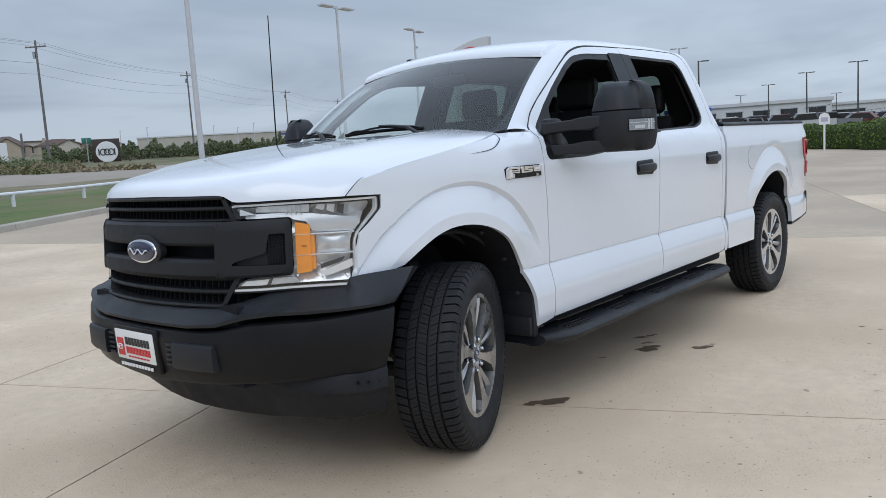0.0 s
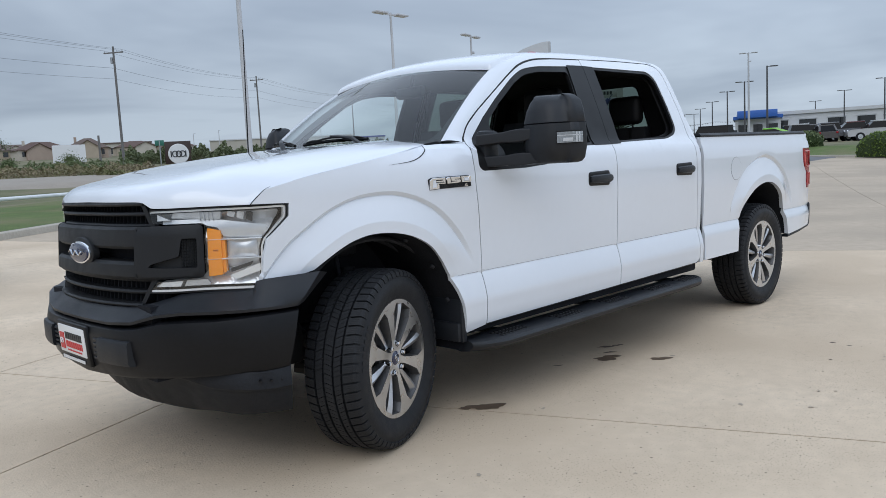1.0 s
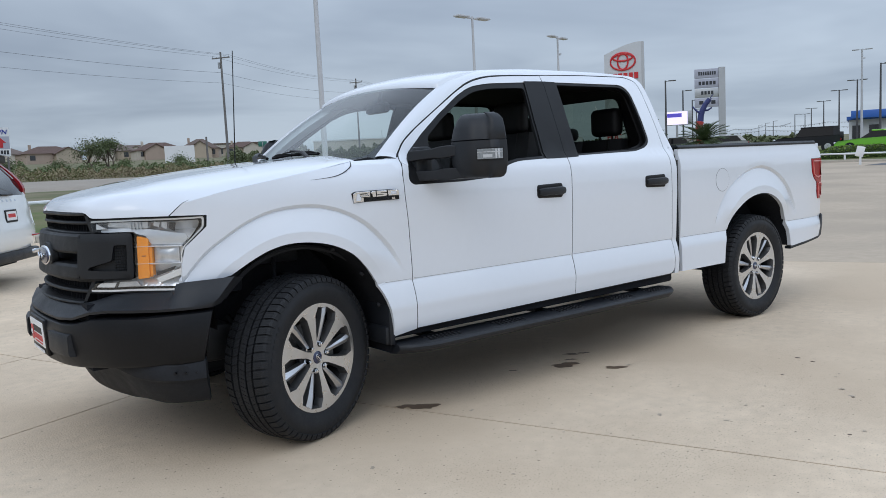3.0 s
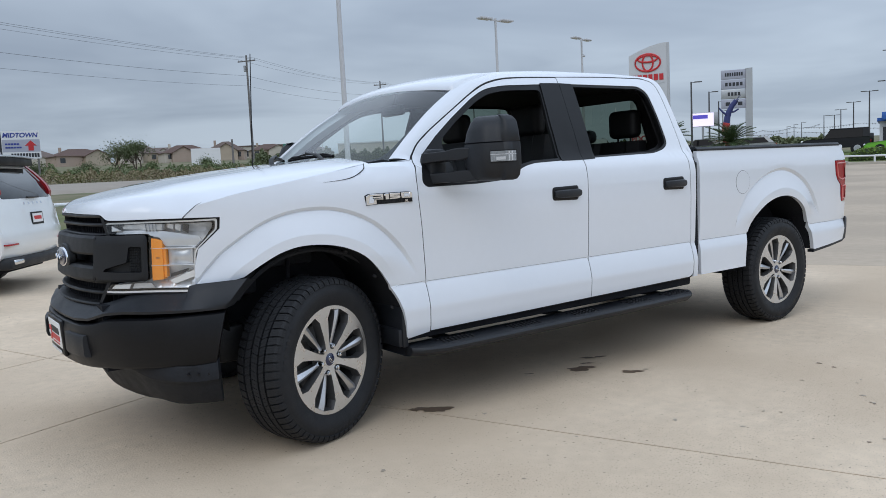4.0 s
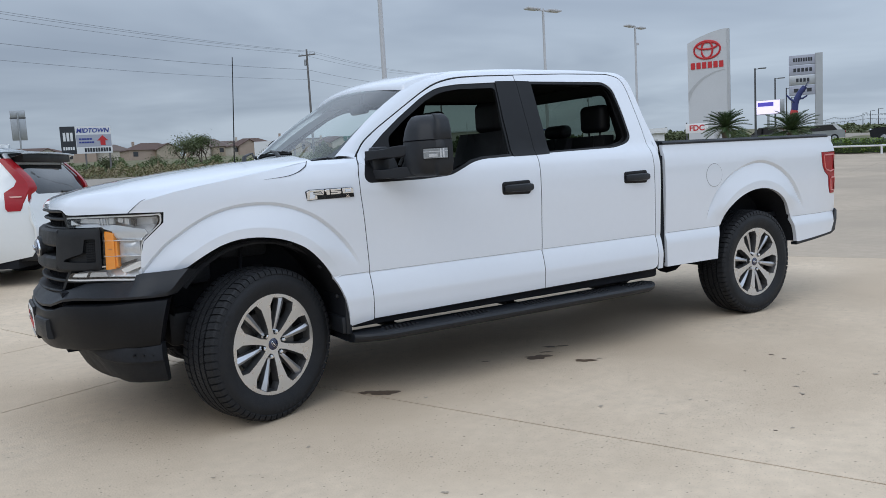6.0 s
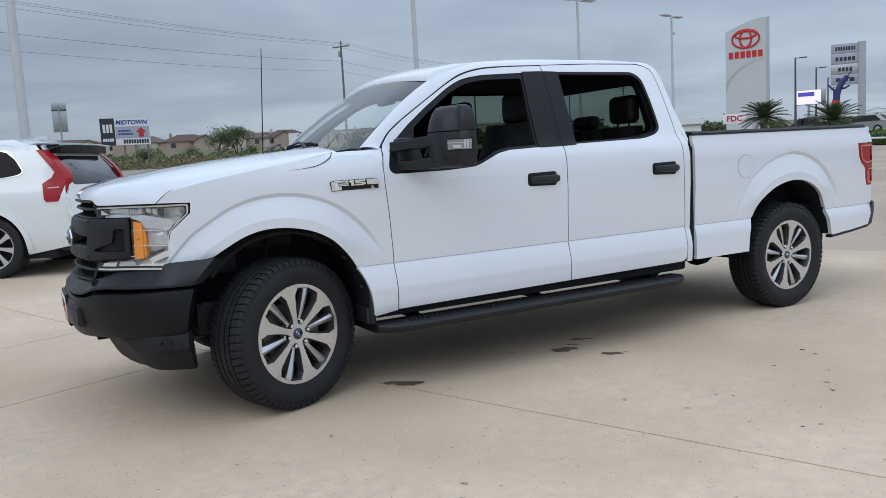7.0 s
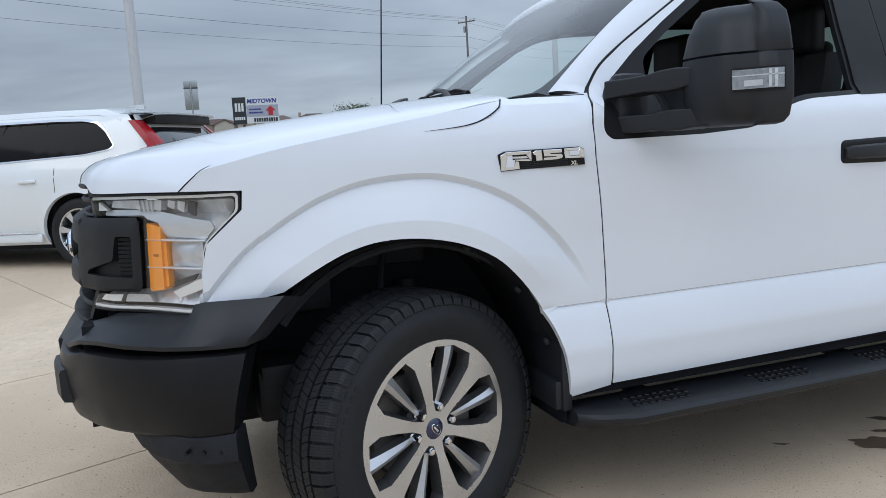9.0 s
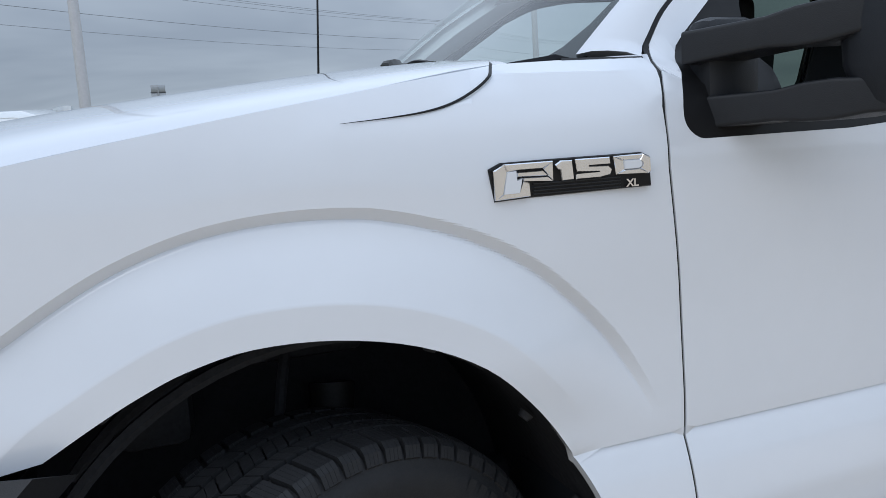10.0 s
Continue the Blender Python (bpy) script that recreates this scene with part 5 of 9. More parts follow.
def tread_bm(R=0.402, y0=-0.020, pitches=64):
    """Blocks of the tread, too many to lift one by one."""
    b = bm_new()
    core = R - 0.013

    def q(t, y, r):
        return Vector((r * math.cos(t), y, r * math.sin(t)))

    def block(t0, t1, a0, a1, sk, r0, r1):
        lo = [q(t0, a0, core - 0.004), q(t1, a0, core - 0.004), q(t1 + sk, a1, core - 0.004), q(t0 + sk, a1, core - 0.004)]
        hi = [q(t0, a0, r0), q(t1, a0, r0), q(t1 + sk, a1, r1), q(t0 + sk, a1, r1)]
        vs = [b.verts.new(p) for p in lo + hi]
        for f in ((4, 5, 6, 7), (0, 4, 7, 3), (1, 2, 6, 5), (0, 1, 5, 4), (3, 7, 6, 2)):
            b.faces.new([vs[i] for i in f])

    ribs = [(y0 + 0.014, y0 + 0.058, 1), (y0 + 0.069, y0 + 0.099, 0), (y0 + 0.110, y0 + 0.145, 2), (y0 + 0.156, y0 + 0.186, 0), (y0 + 0.197, y0 + 0.241, -1)]
    step = 2 * math.pi / pitches
    for ri, (a0, a1, kind) in enumerate(ribs):
        for k in range(pitches):
            base = (k + 0.22 * ri) * step
            if kind in (0, 2):
                sk = 0.035 if kind == 0 else -0.028
                for c0, c1 in ((0.05, 0.48), (0.51, 0.97)):
                    block(base + c0 * step, base + c1 * step, a0, a1, sk, R, R)
                continue
            # shoulder block: four leaves between fine cuts, a broad groove to the next one
            for j in range(4):
                t0 = base + (0.12 + 0.20 * j) * step
                t1 = t0 + 0.188 * step
                block(t0, t1, a0, a1, 0.020 * kind, R - (0.007 if kind == 1 else 0), R - (0.007 if kind == -1 else 0))
                ye, s1, d = (a0, 0.0, -1) if kind == 1 else (a1, -0.020, 1)
                c2 = [[q(t + s1, ye + d * dy, R - dr) for t in (t0, t1)] for dy, dr in ((0.0, 0.007), (0.010, 0.016), (0.0155, 0.034))]
                inner_ = [[p - Vector((0, d * 0.009, 0)) - Vector((p.x, 0, p.z)).normalized() * 0.008 for p in row] for row in c2]
                ov, iv = [[b.verts.new(p) for p in row] for row in c2], [[b.verts.new(p) for p in row] for row in inner_]
                for i in range(2):
                    b.faces.new((ov[i][0], ov[i][1], ov[i + 1][1], ov[i + 1][0]))
                    b.faces.new((ov[i][0], ov[i + 1][0], iv[i + 1][0], iv[i][0]))
                    b.faces.new((ov[i][1], iv[i][1], iv[i + 1][1], ov[i + 1][1]))
                b.faces.new((ov[2][0], ov[2][1], iv[2][1], iv[2][0]))
    if True:
        rim = 0.262
        # lettering band left as plain raised bars on the sidewall
        for k0 in (0.4, 2.5, 4.6):
            for j in range(7):
                a = k0 + j * 0.085
                r0, r1 = R - 0.075, R - 0.052
                pts = [(a, r0), (a + 0.05, r0), (a + 0.05, r1), (a, r1)]
                v1 = [b.verts.new((r * math.cos(t), y0 - 0.006, r * math.sin(t))) for t, r in pts]
                b.faces.new(v1)
    flip_out(b)
    return b


def rim_bm(R=0.262):
    """Barrel and outer lip."""
    b = bm_new()
    prof = [(R - 0.004, 0.235), (R - 0.02, 0.22), (R - 0.035, 0.12), (R - 0.030, 0.05), (R - 0.020, 0.030), (R - 0.004, 0.010), (R + 0.002, -0.007), (R + 0.007, -0.005), (R + 0.008, 0.002), (R + 0.004, 0.014)]
    revolve(b, prof, sides=72)
    flip_out(b)
    return b


WINDOW_POINTS = [(0.052, -10), (0.085, -20.5), (0.14, -22), (0.205, -21.5), (0.243, -16.5), (0.249, 0), (0.246, 16.5), (0.207, 21.5), (0.14, 21.5), (0.085, 20), (0.052, 10)]


def wheel_face_bm(R=0.264):
    """The machined face: six broad spokes that flare into the lip, with six openings between them."""
    def dish(x, z):
        r = math.hypot(x, z)
        return Vector((x, lerp_table([(0.0, 0.010), (0.06, 0.008), (0.12, 0.002), (0.22, -0.004), (0.264, -0.006)], r), z))

    rim_line = [(R * math.cos(a), R * math.sin(a)) for a in [2 * math.pi * k / 90 for k in range(90)]]
    holes = []
    for k in range(6):
        a0 = 2 * math.pi * k / 6
        pts = WINDOW_POINTS
        holes.append([(r * math.cos(a0 + radians(d)), r * math.sin(a0 + radians(d))) for r, d in pts])
    b = sheet(rim_line, dish, 0.052, holes=holes, step=0.03, edge_step=0.012)
    # the plane runs x by z, so its front already looks along -y
    return b


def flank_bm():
    """Sloping flanks round one opening along +x, from the face back to a narrower mouth; coloured dark for shade."""
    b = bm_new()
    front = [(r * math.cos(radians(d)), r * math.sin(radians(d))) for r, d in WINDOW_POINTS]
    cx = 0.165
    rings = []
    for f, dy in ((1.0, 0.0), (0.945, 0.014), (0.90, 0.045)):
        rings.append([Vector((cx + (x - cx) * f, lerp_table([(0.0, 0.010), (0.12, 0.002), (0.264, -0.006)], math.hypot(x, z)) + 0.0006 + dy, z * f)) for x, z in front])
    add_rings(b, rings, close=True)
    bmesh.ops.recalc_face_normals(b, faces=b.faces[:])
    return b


def spoke_bm(R=0.262):
    """A slim recessed spoke along +x, twisted, its face towards -y."""
    b = bm_new()
    rings = []
    for t in np.linspace(0, 1, 8):
        r = 0.060 + (R - 0.014 - 0.060) * t
        w = lerp_table([(0, 0.007), (0.3, 0.011), (0.8, 0.018), (1, 0.022)], t)
        face = lerp_table([(0, 0.024), (0.35, 0.014), (0.8, 0.006), (1, 0.008)], t)
        tw = lerp_table([(0, 0.0), (1, 0.010)], t)
        rings.append([Vector((r, face + 0.04, -w)), Vector((r, face + tw, -w)), Vector((r, face - tw * 0.6, w * 0.2)), Vector((r, face + tw * 0.4, w)), Vector((r, face + 0.04, w))])
    add_rings(b, rings, close=True, caps=(True, True))
    flip_out(b)
    return b


TREAD = mesh_from(tread_bm(), RUBBER, "tread", 30)
TYRE, RIM = mesh_from(tyre_bm(), RUBBER, "tyre", 30), mesh_from(rim_bm(), ALLOY_DARK, "rim", 40)
GREY_ALLOY = material("silver_painted_alloy", (0.52, 0.525, 0.54), 0.34, 0.9, vary=0.10, scale=12)
# flanks in a darker alloy, with the shade of the openings in its colour
FLANK_SHADE = material("shaded_cast_alloy", (0.13, 0.13, 0.132), 0.45, 0.8, vary=0.12, scale=12)
FACE, SPOKE_N = mesh_from(wheel_face_bm(), ALLOY, "wheel_face", 30), mesh_from(spoke_bm(), GREY_ALLOY, "spoke", 30)
FLANK = mesh_from(flank_bm(), FLANK_SHADE, "spoke_flank", 25)
b = bm_new()
revolve(b, [(0.0, 0.030), (0.050, 0.030), (0.078, 0.036), (0.088, 0.044), (0.088, 0.07)], sides=36)
flip_out(b)
HUB = mesh_from(b, ALLOY_DARK, "hub", 40)
b = bm_new()
revolve(b, [(0.0, -0.003), (0.026, -0.002), (0.031, 0.002), (0.033, 0.015)], sides=30)
flip_out(b)
CAP = mesh_from(b, BLUE, "centre_cap", 40)
b = bm_new()
rings = [[Vector((f * 0.022 * math.cos(a), d, f * 0.011 * math.sin(a))) for a in [2 * math.pi * k / 24 for k in range(24)]] for f, d in ((1.0, -0.001), (1.0, -0.005), (0.9, -0.006), (0.86, -0.004))]
add_rings(b, rings, close=True)
add_box(b, -0.012, 0.012, -0.0058, -0.003, -0.003, 0.003, 0.001)
flip_out(b)
CAP_RING = mesh_from(b, CHROME, "cap_ring", 40)
b = bm_new()
revolve(b, [(0.0, -0.020), (0.009, -0.018), (0.0115, -0.012), (0.012, 0.010), (0.017, 0.012)], sides=6)
flip_out(b)
NUT = mesh_from(b, CHROME, "lug_nut", 40)
b = bm_new()
revolve(b, [(0.05, 0.085), (0.165, 0.085), (0.170, 0.090), (0.170, 0.105), (0.05, 0.105)], sides=40)
add_box(b, 0.09, 0.19, 0.06, 0.13, -0.08, 0.08, 0.015)
flip_out(b)
DISC = mesh_from(b, material("brake_steel", (0.20, 0.19, 0.18), 0.5, 0.7, vary=0.2, scale=20), "brake_disc", 40)


def link(name, mesh, parent, m=None):
    ob = new(name, mesh)
    ob.parent = parent
    if m is not None:
        ob.matrix_basis = m
    return ob


def add_wheel(parent, m, turn=0.0):
    tyre = link("wheel", TYRE, parent, m @ Matrix.Scale(1.032, 4))
    tyre["label"] = "black road tyre on a machined alloy wheel"
    spin = pose(0, 0, 0, 0, turn, 0)
    tagged(link("tread", TREAD, tyre), "worn road tread blocks", kind="stuff")
    link("rim", RIM, tyre)
    link("hub", HUB, tyre)
    link("wheel_face", FACE, tyre, pose(0, 0, 0, 0, turn, 0))
    link("centre_cap", CAP, tyre, Matrix.Translation((0, 0.006, 0)))
    link("cap_ring", CAP_RING, tyre, Matrix.Translation((0, 0.006, 0)) @ spin)
    link("brake_disc", DISC, tyre)
    for k in range(6):
        link("spoke", SPOKE_N, tyre, pose(0, 0, 0, 0, turn + 60 * k, 0))
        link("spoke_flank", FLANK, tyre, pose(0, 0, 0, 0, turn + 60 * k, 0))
        link("lug_nut", NUT, tyre, pose(0, 0, 0, 0, turn + 60 * k, 0) @ Matrix.Translation((0.066, 0.013, 0)))


STEER = 21.0
add_wheel(truck, pose(-0.012, -0.922, 0.413, 0, 0, STEER), 49)
add_wheel(truck, pose(-0.012, 0.922, 0.413, 0, 0, STEER + 180), 10)
add_wheel(truck, pose(3.99, -0.930, 0.413), 12)
add_wheel(truck, pose(3.99, 0.930, 0.413, 0, 0, 180), 33)

# wheel wells: dark liners behind the arches
for hub, table, x_name in ((HUB_F, POLAR_F, "front"), (HUB_R, POLAR_R, "rear")):
    b = bm_new()
    rings = []
    for k in range(97):
        a = -0.35 + (math.pi + 0.75) * k / 96
        r = min(0.60, lerp_table(table, a) + 0.004)
        x, z = hub[0] + r * math.cos(a), max(0.36, hub[1] + r * math.sin(a))
        if x_name == "front":
            x = max(x, -0.50)
        if x_name == "front" and x < -0.2 and z < 0.62 or x_name == "rear" and z < 0.53:
            continue
        rings.append([Vector((x, -y, z)) for y in (min(side_y(x, max(z, 0.45)) - 0.018, 0.97), 0.80, 0.62, 0.45)])
    add_rings(b, rings, close=False)
    both("wheel_liner", b, BLACK, truck)
# ribs, clips and a brake hose in the front wells
LINER = material("moulded_liner", (0.024, 0.0255, 0.030), 0.7, vary=0.4, scale=9, bump=0.2, bump_scale=80, spec=0.3)
for y in (0.78, 0.66):
    b = bm_new()
    add_tube(b, [(HUB_F[0] + 0.50 * math.cos(a), -y, HUB_F[1] + 0.50 * math.sin(a)) for a in np.linspace(0.25, 2.5, 24)], 0.012, 6)
    both("liner_rib", b, LINER, truck)
for a in (0.35, 0.8, 1.25, 1.75, 2.2, 2.6):
    b = bm_new()
    r = min(0.60, lerp_table(POLAR_F, a)) - 0.004
    p = Vector((HUB_F[0] + r * math.cos(a), -0.86, HUB_F[1] + r * math.sin(a)))
    add_cyl(b, p, p - Vector((math.cos(a), 0, math.sin(a))) * 0.012, 0.014, 0.010, 10)
    both("liner_clip", b, LINER, truck)
b = bm_new()
add_tube(b, [(-0.02, -0.50, 0.95), (-0.06, -0.58, 0.84), (-0.10, -0.66, 0.70), (-0.05, -0.72, 0.55)], 0.011, 8)
add_box(b, -0.16, 0.12, -0.52, -0.45, 0.86, 0.98, 0.02)
add_box(b, -0.36, -0.22, -0.56, -0.45, 0.74, 0.90, 0.03)
both("brake_hose", b, LINER, truck)
b = bm_new()
add_box(b, -0.55, 0.45, -0.46, 0.46, 0.42, 1.12)
part("engine_bay", b, BLACK, truck)
b = bm_new()
add_box(b, 3.45, 4.55, -0.64, 0.64, 0.55, 1.05)
part("bed_well_box", b, BLACK, truck)
# splash flap behind the front arch
b = bm_new()
add_box(b, 0.405, 0.440, -0.945, -0.62, 0.40, 0.62, 0.008)
add_box(b, 0.385, 0.425, -0.935, -0.62, 0.405, 0.50, 0.008)
both("splash_flap", b, PLASTIC, truck)
# suspension pieces in the front well
b = bm_new()
add_cyl(b, (0.02, -0.58, 0.45), (0.05, -0.50, 0.80), 0.045)
add_tube(b, [(-0.25, -0.45, 0.36), (-0.02, -0.74, 0.30), (0.25, -0.45, 0.36)], 0.035)
add_tube(b, [(-0.30, -0.46, 0.60), (-0.20, -0.60, 0.42), (-0.15, -0.72, 0.40)], 0.03)
add_box(b, -0.50, -0.36, -0.70, -0.48, 0.44, 0.62, 0.02)
both("suspension_arm", b, material("chassis_iron", (0.018, 0.018, 0.019), 0.6, 0.4, vary=0.4, scale=12), truck)
# frame rails, axle, floor
b = bm_new()
add_box(b, -0.7, 5.0, -0.52, -0.42, 0.40, 0.56, 0.01)
both("frame_rail", b, BLACK, truck)
b = bm_new()
add_cyl(b, (3.984, -0.75, 0.40), (3.984, 0.75, 0.40), 0.06)
bmesh.ops.create_icosphere(b, subdivisions=2, radius=0.16, matrix=Matrix.Translation((3.984, 0, 0.40)))
part("rear_axle", b, BLACK, truck)
b = bm_new()
add_box(b, 0.47, 2.95, -0.88, 0.88, 0.49, 0.56)
part("floor_pan", b, BLACK, truck)
b = bm_new()
add_box(b, 1.3, 2.6, 0.1, 0.40, 0.33, 0.50, 0.05)
add_tube(b, [(2.6, 0.2, 0.40), (3.5, 0.3, 0.40), (4.9, 0.45, 0.45)], 0.035)
part("exhaust", b, BLACK, truck)
# rocker below the doors
b = bm_new()
add_box(b, 0.45, 2.90, -0.915, -0.80, 0.425, 0.53, 0.02)
both("sill", b, BLACK, truck)

# running boards
b = bm_new()
rings = []
for x in (0.435, 0.455, 0.50, 0.60, 0.9, 1.4, 2.0, 2.5, 2.68, 2.76, 2.80):
    t = min(1.0, (x - 0.425) / 0.16) if x < 1 else min(1.0, (2.81 - x) / 0.14)
    out = 0.955 + 0.115 * math.sqrt(max(0.0, t))
    rings.append([Vector((x, -y, z)) for y, z in ((0.86, 0.402), (out - 0.03, 0.406), (out - 0.008, 0.400), (out, 0.388), (out - 0.004, 0.372), (out - 0.03, 0.352), (0.90, 0.345), (0.86, 0.352))])
add_rings(b, rings, close=True, caps=(True, True))
flip_out(b)
boards = both("running_board", b, PLASTIC, truck, "black plastic running board")
for zone in (0.62, 1.12, 1.62, 2.12, 2.52):
    b = bm_new()
    for k in range(8):
        for j in range(3):
            x, y = zone + 0.028 * k + (0.014 if j % 2 else 0), 0.925 + 0.036 * j
            add_box(b, x, x + 0.018, -y - 0.024, -y, 0.398, 0.4105, 0.003, segments=1)
    for ob, l in zip(both("tread_pad", b, SATIN, truck), boards):
        ob.parent = l
for x in (0.75, 1.65, 2.62):
    b = bm_new()
    add_box(b, x - 0.03, x + 0.03, -0.93, -0.50, 0.375, 0.400, 0.006)
    add_box(b, x - 0.035, x + 0.035, -0.80, -0.76, 0.38, 0.50, 0.006)
    for ob, l in zip(both("bracket", b, BLACK, truck), boards):
        ob.parent = l

# ---- truck: bed, tail, mirrors, handles, cabin ----
b = bm_new()
add_box(b, 2.99, 5.07, -0.80, 0.80, 0.74, 0.78)
part("bed_floor", b, PLASTIC, truck)
b = bm_new()
add_box(b, 2.985, 3.02, -0.90, 0.90, 0.50, 1.385, 0.008)
part("bed_front_wall", b, SATIN, truck)
# black filler added for the shade in the open gap between cab and bed
b = bm_new()
add_box(b, 2.89, 2.985, -0.924, 0.924, 0.52, 1.30)
add_box(b, 2.89, 2.985, -0.895, 0.895, 1.30, 1.375)
part("gap_seal", b, BLACK, truck)
b = bm_new()
add_box(b, 3.02, 4.97, -0.90, -0.82, 1.05, 1.375, 0.01)
both("bed_inner_wall", b, SATIN, truck)
b = bm_new()
rings = []
for x in np.linspace(2.972, 5.0, 12):
    o = side_y(x, 1.385)
    rings.append([Vector((x, -y, z)) for y, z in ((o + 0.003, 1.378), (o + 0.004, 1.392), (o - 0.012, 1.407), (o - 0.08, 1.408), (o - 0.10, 1.38))])
add_rings(b, rings, close=True, caps=(True, True))
flip_out(b)
both("rail_cap", b, PLASTIC, truck)
b = bm_new()
add_box(b, 5.035, 5.085, -0.80, 0.80, 0.66, 1.385, 0.018)
part("tailgate", b, WHITE, truck)
for z0, z1 in ((1.258, 1.384), (0.60, 0.89)):
    b = bm_new()
    add_box(b, 4.98, 5.078, -0.893, -0.80, z0, z1, 0.008)
    both("bed_corner", b, WHITE, truck)

# tail lamps round the rear corner
b = bm_new()
rings = []
for z, x0 in ((0.897, 5.008), (0.96, 4.981), (1.045, 4.969), (1.085, 4.908), (1.135, 4.875), (1.20, 4.863), (1.250, 4.857)):
    xm, y0, ye = (x0 + 5.08) / 2, side_y(x0, z) + 0.005, side_y(5.08, z)
    rings.append([Vector((x0, -y0, z)), Vector((xm, -side_y(xm, z) - 0.007, z)), Vector((5.083, -ye - 0.002, z)), Vector((5.108, -ye + 0.03, z)), Vector((5.106, -ye + 0.14, z)), Vector((x0 + 0.02, -ye + 0.14, z))])
add_rings(b, rings, close=True, caps=(True, True))
flip_out(b)
tails = both("tail_lamp", b, RED, truck, "red tail lamp with two pale outlined cells")
PINK = material("lamp_pink", (0.62, 0.16, 0.15), 0.2, vary=0.05, scale=20)
for pts in ([(4.905, 1.118), (4.885, 1.215), (4.895, 1.228), (5.055, 1.228), (5.062, 1.215), (5.062, 1.10), (5.00, 1.085), (4.93, 1.10)], [(5.012, 0.925), (4.995, 1.02), (5.005, 1.032), (5.062, 1.032), (5.068, 1.02), (5.072, 0.925)]):
    b = bm_new()
    add_tube(b, [side(x, z) + Vector((0, -0.007, 0)) for x, z in pts + pts[:1]], 0.0065, 6)
    for ob, l in zip(both("lamp_guide", b, PINK, truck), tails):
        ob.parent = l
# rear bumper, with a thin lip that runs forward under the bedside
b = bm_new()
rings = []
for y, x in ((0.0, 5.20), (0.5, 5.20), (0.75, 5.185), (0.85, 5.165), (0.895, 5.13)):
    rings.append([Vector((x, -y, 0.755)), Vector((x + 0.012, -y - 0.004, 0.74)), Vector((x + 0.010, -y - 0.004, 0.66)), Vector((x - 0.03, -y, 0.575)), Vector((x - 0.10, -max(0, y - 0.06), 0.57)), Vector((x - 0.10, -max(0, y - 0.06), 0.755))])
for x, z0, z1 in ((5.095, 0.565, 0.745), (5.06, 0.555, 0.64), (5.02, 0.543, 0.563), (4.75, 0.521, 0.541), (4.50, 0.500, 0.522)):
    yy = side_y(x, 0.60) - 0.004
    rings.append([Vector((x, -yy, z1)), Vector((x, -yy - 0.004, z1 - 0.004)), Vector((x, -yy - 0.004, z0 + 0.004)), Vector((x, -yy, z0)), Vector((x, -yy + 0.05, z0)), Vector((x, -yy + 0.05, z1))])
add_rings(b, rings, close=True, caps=(True, True))
flip_out(b)
c = mirrored(b)
me_tmp = mesh_from(c, None, "tmp")
b.from_mesh(me_tmp)
bpy.data.meshes.remove(me_tmp)
part("rear_bumper", b, PLASTIC, truck, "black rear step bumper")

# fuel door and door handles
b = sheet([(3.497 + 0.086 * math.cos(a), 1.132 + 0.086 * math.sin(a)) for a in [2 * math.pi * k / 36 for k in range(36)]], lambda x, z: side(x, z) + Vector((0, -0.0015, 0)), 0.006, step=0.04)
part("fuel_door", b, WHITE, truck)
b = sheet([(3.497 + 0.0882 * math.cos(a), 1.132 + 0.0882 * math.sin(a)) for a in [2 * math.pi * k / 36 for k in range(36)]], lambda x, z: side(x, z) + Vector((0, -0.0006, 0)), 0.003, holes=[[(3.497 + 0.086 * math.cos(a), 1.132 + 0.086 * math.sin(a)) for a in [2 * math.pi * k / 36 for k in range(36)]]], step=0.2)
part("fuel_door_gap", b, SATIN, truck)
doors_by_side = {d.name.split(".")[0] + ("_far" if d.name.endswith(".001") else ""): d for d in truck.children if d.name.startswith(("front_door", "rear_door"))}
for name, x0, x1, z0, z1 in (("front_door", 1.515, 1.752, 1.108, 1.198), ("rear_door", 2.555, 2.792, 1.118, 1.208)):
    y = 0.957
    b = bm_new()
    add_rings(b, [[Vector((px, -y - d, pz)) for px, pz in grown(rounded([(x0, z0 + 0.006), (x1 - 0.015, z0), (x1 - 0.015, z1), (x0, z1 - 0.004)], 0.022), g)] for d, g in ((-0.03, 0.0), (0.002, 0.0), (0.005, -0.004), (0.006, -0.012))], close=True, caps=(True, True))
    flip_out(b)
    cup = both("handle_cup", b, SATIN, truck)
    b = bm_new()
    rings = []
    zc, h = (z0 + z1) / 2 - 0.002, 0.026
    for t in np.linspace(0, 1, 9):
        x = x0 + 0.012 + (x1 - x0 - 0.012) * t
        out = y + 0.008 + 0.024 * math.sin(math.pi * min(1, max(0, t * 0.9 + 0.05))) ** 0.6
        hh = h * (0.75 if t in (0.0, 1.0) else 1.0) * (0.9 + 0.15 * t)
        rings.append([Vector((x, -out + 0.012, zc - hh)), Vector((x, -out, zc - hh * 0.75)), Vector((x, -out - 0.004, zc)), Vector((x, -out, zc + hh * 0.75)), Vector((x, -out + 0.012, zc + hh))])
    add_rings(b, rings, close=True, caps=(True, True))
    flip_out(b)
    grip = both("handle", b, PLASTIC, truck)
    for key, obs in (("", (cup[0], grip[0])), ("_far", (cup[1], grip[1]))):
        for ob in obs:
            ob.parent = doors_by_side[name + key]

# model badge: chrome blocks on a black strip, no lettering
def badge_m(sign):
    o = side(0.37, 1.19)
    return Matrix.Translation((0.3555, o.y - 0.002, 1.198)) @ Euler((radians(3), 0, radians(-2.5))).to_matrix().to_4x4()


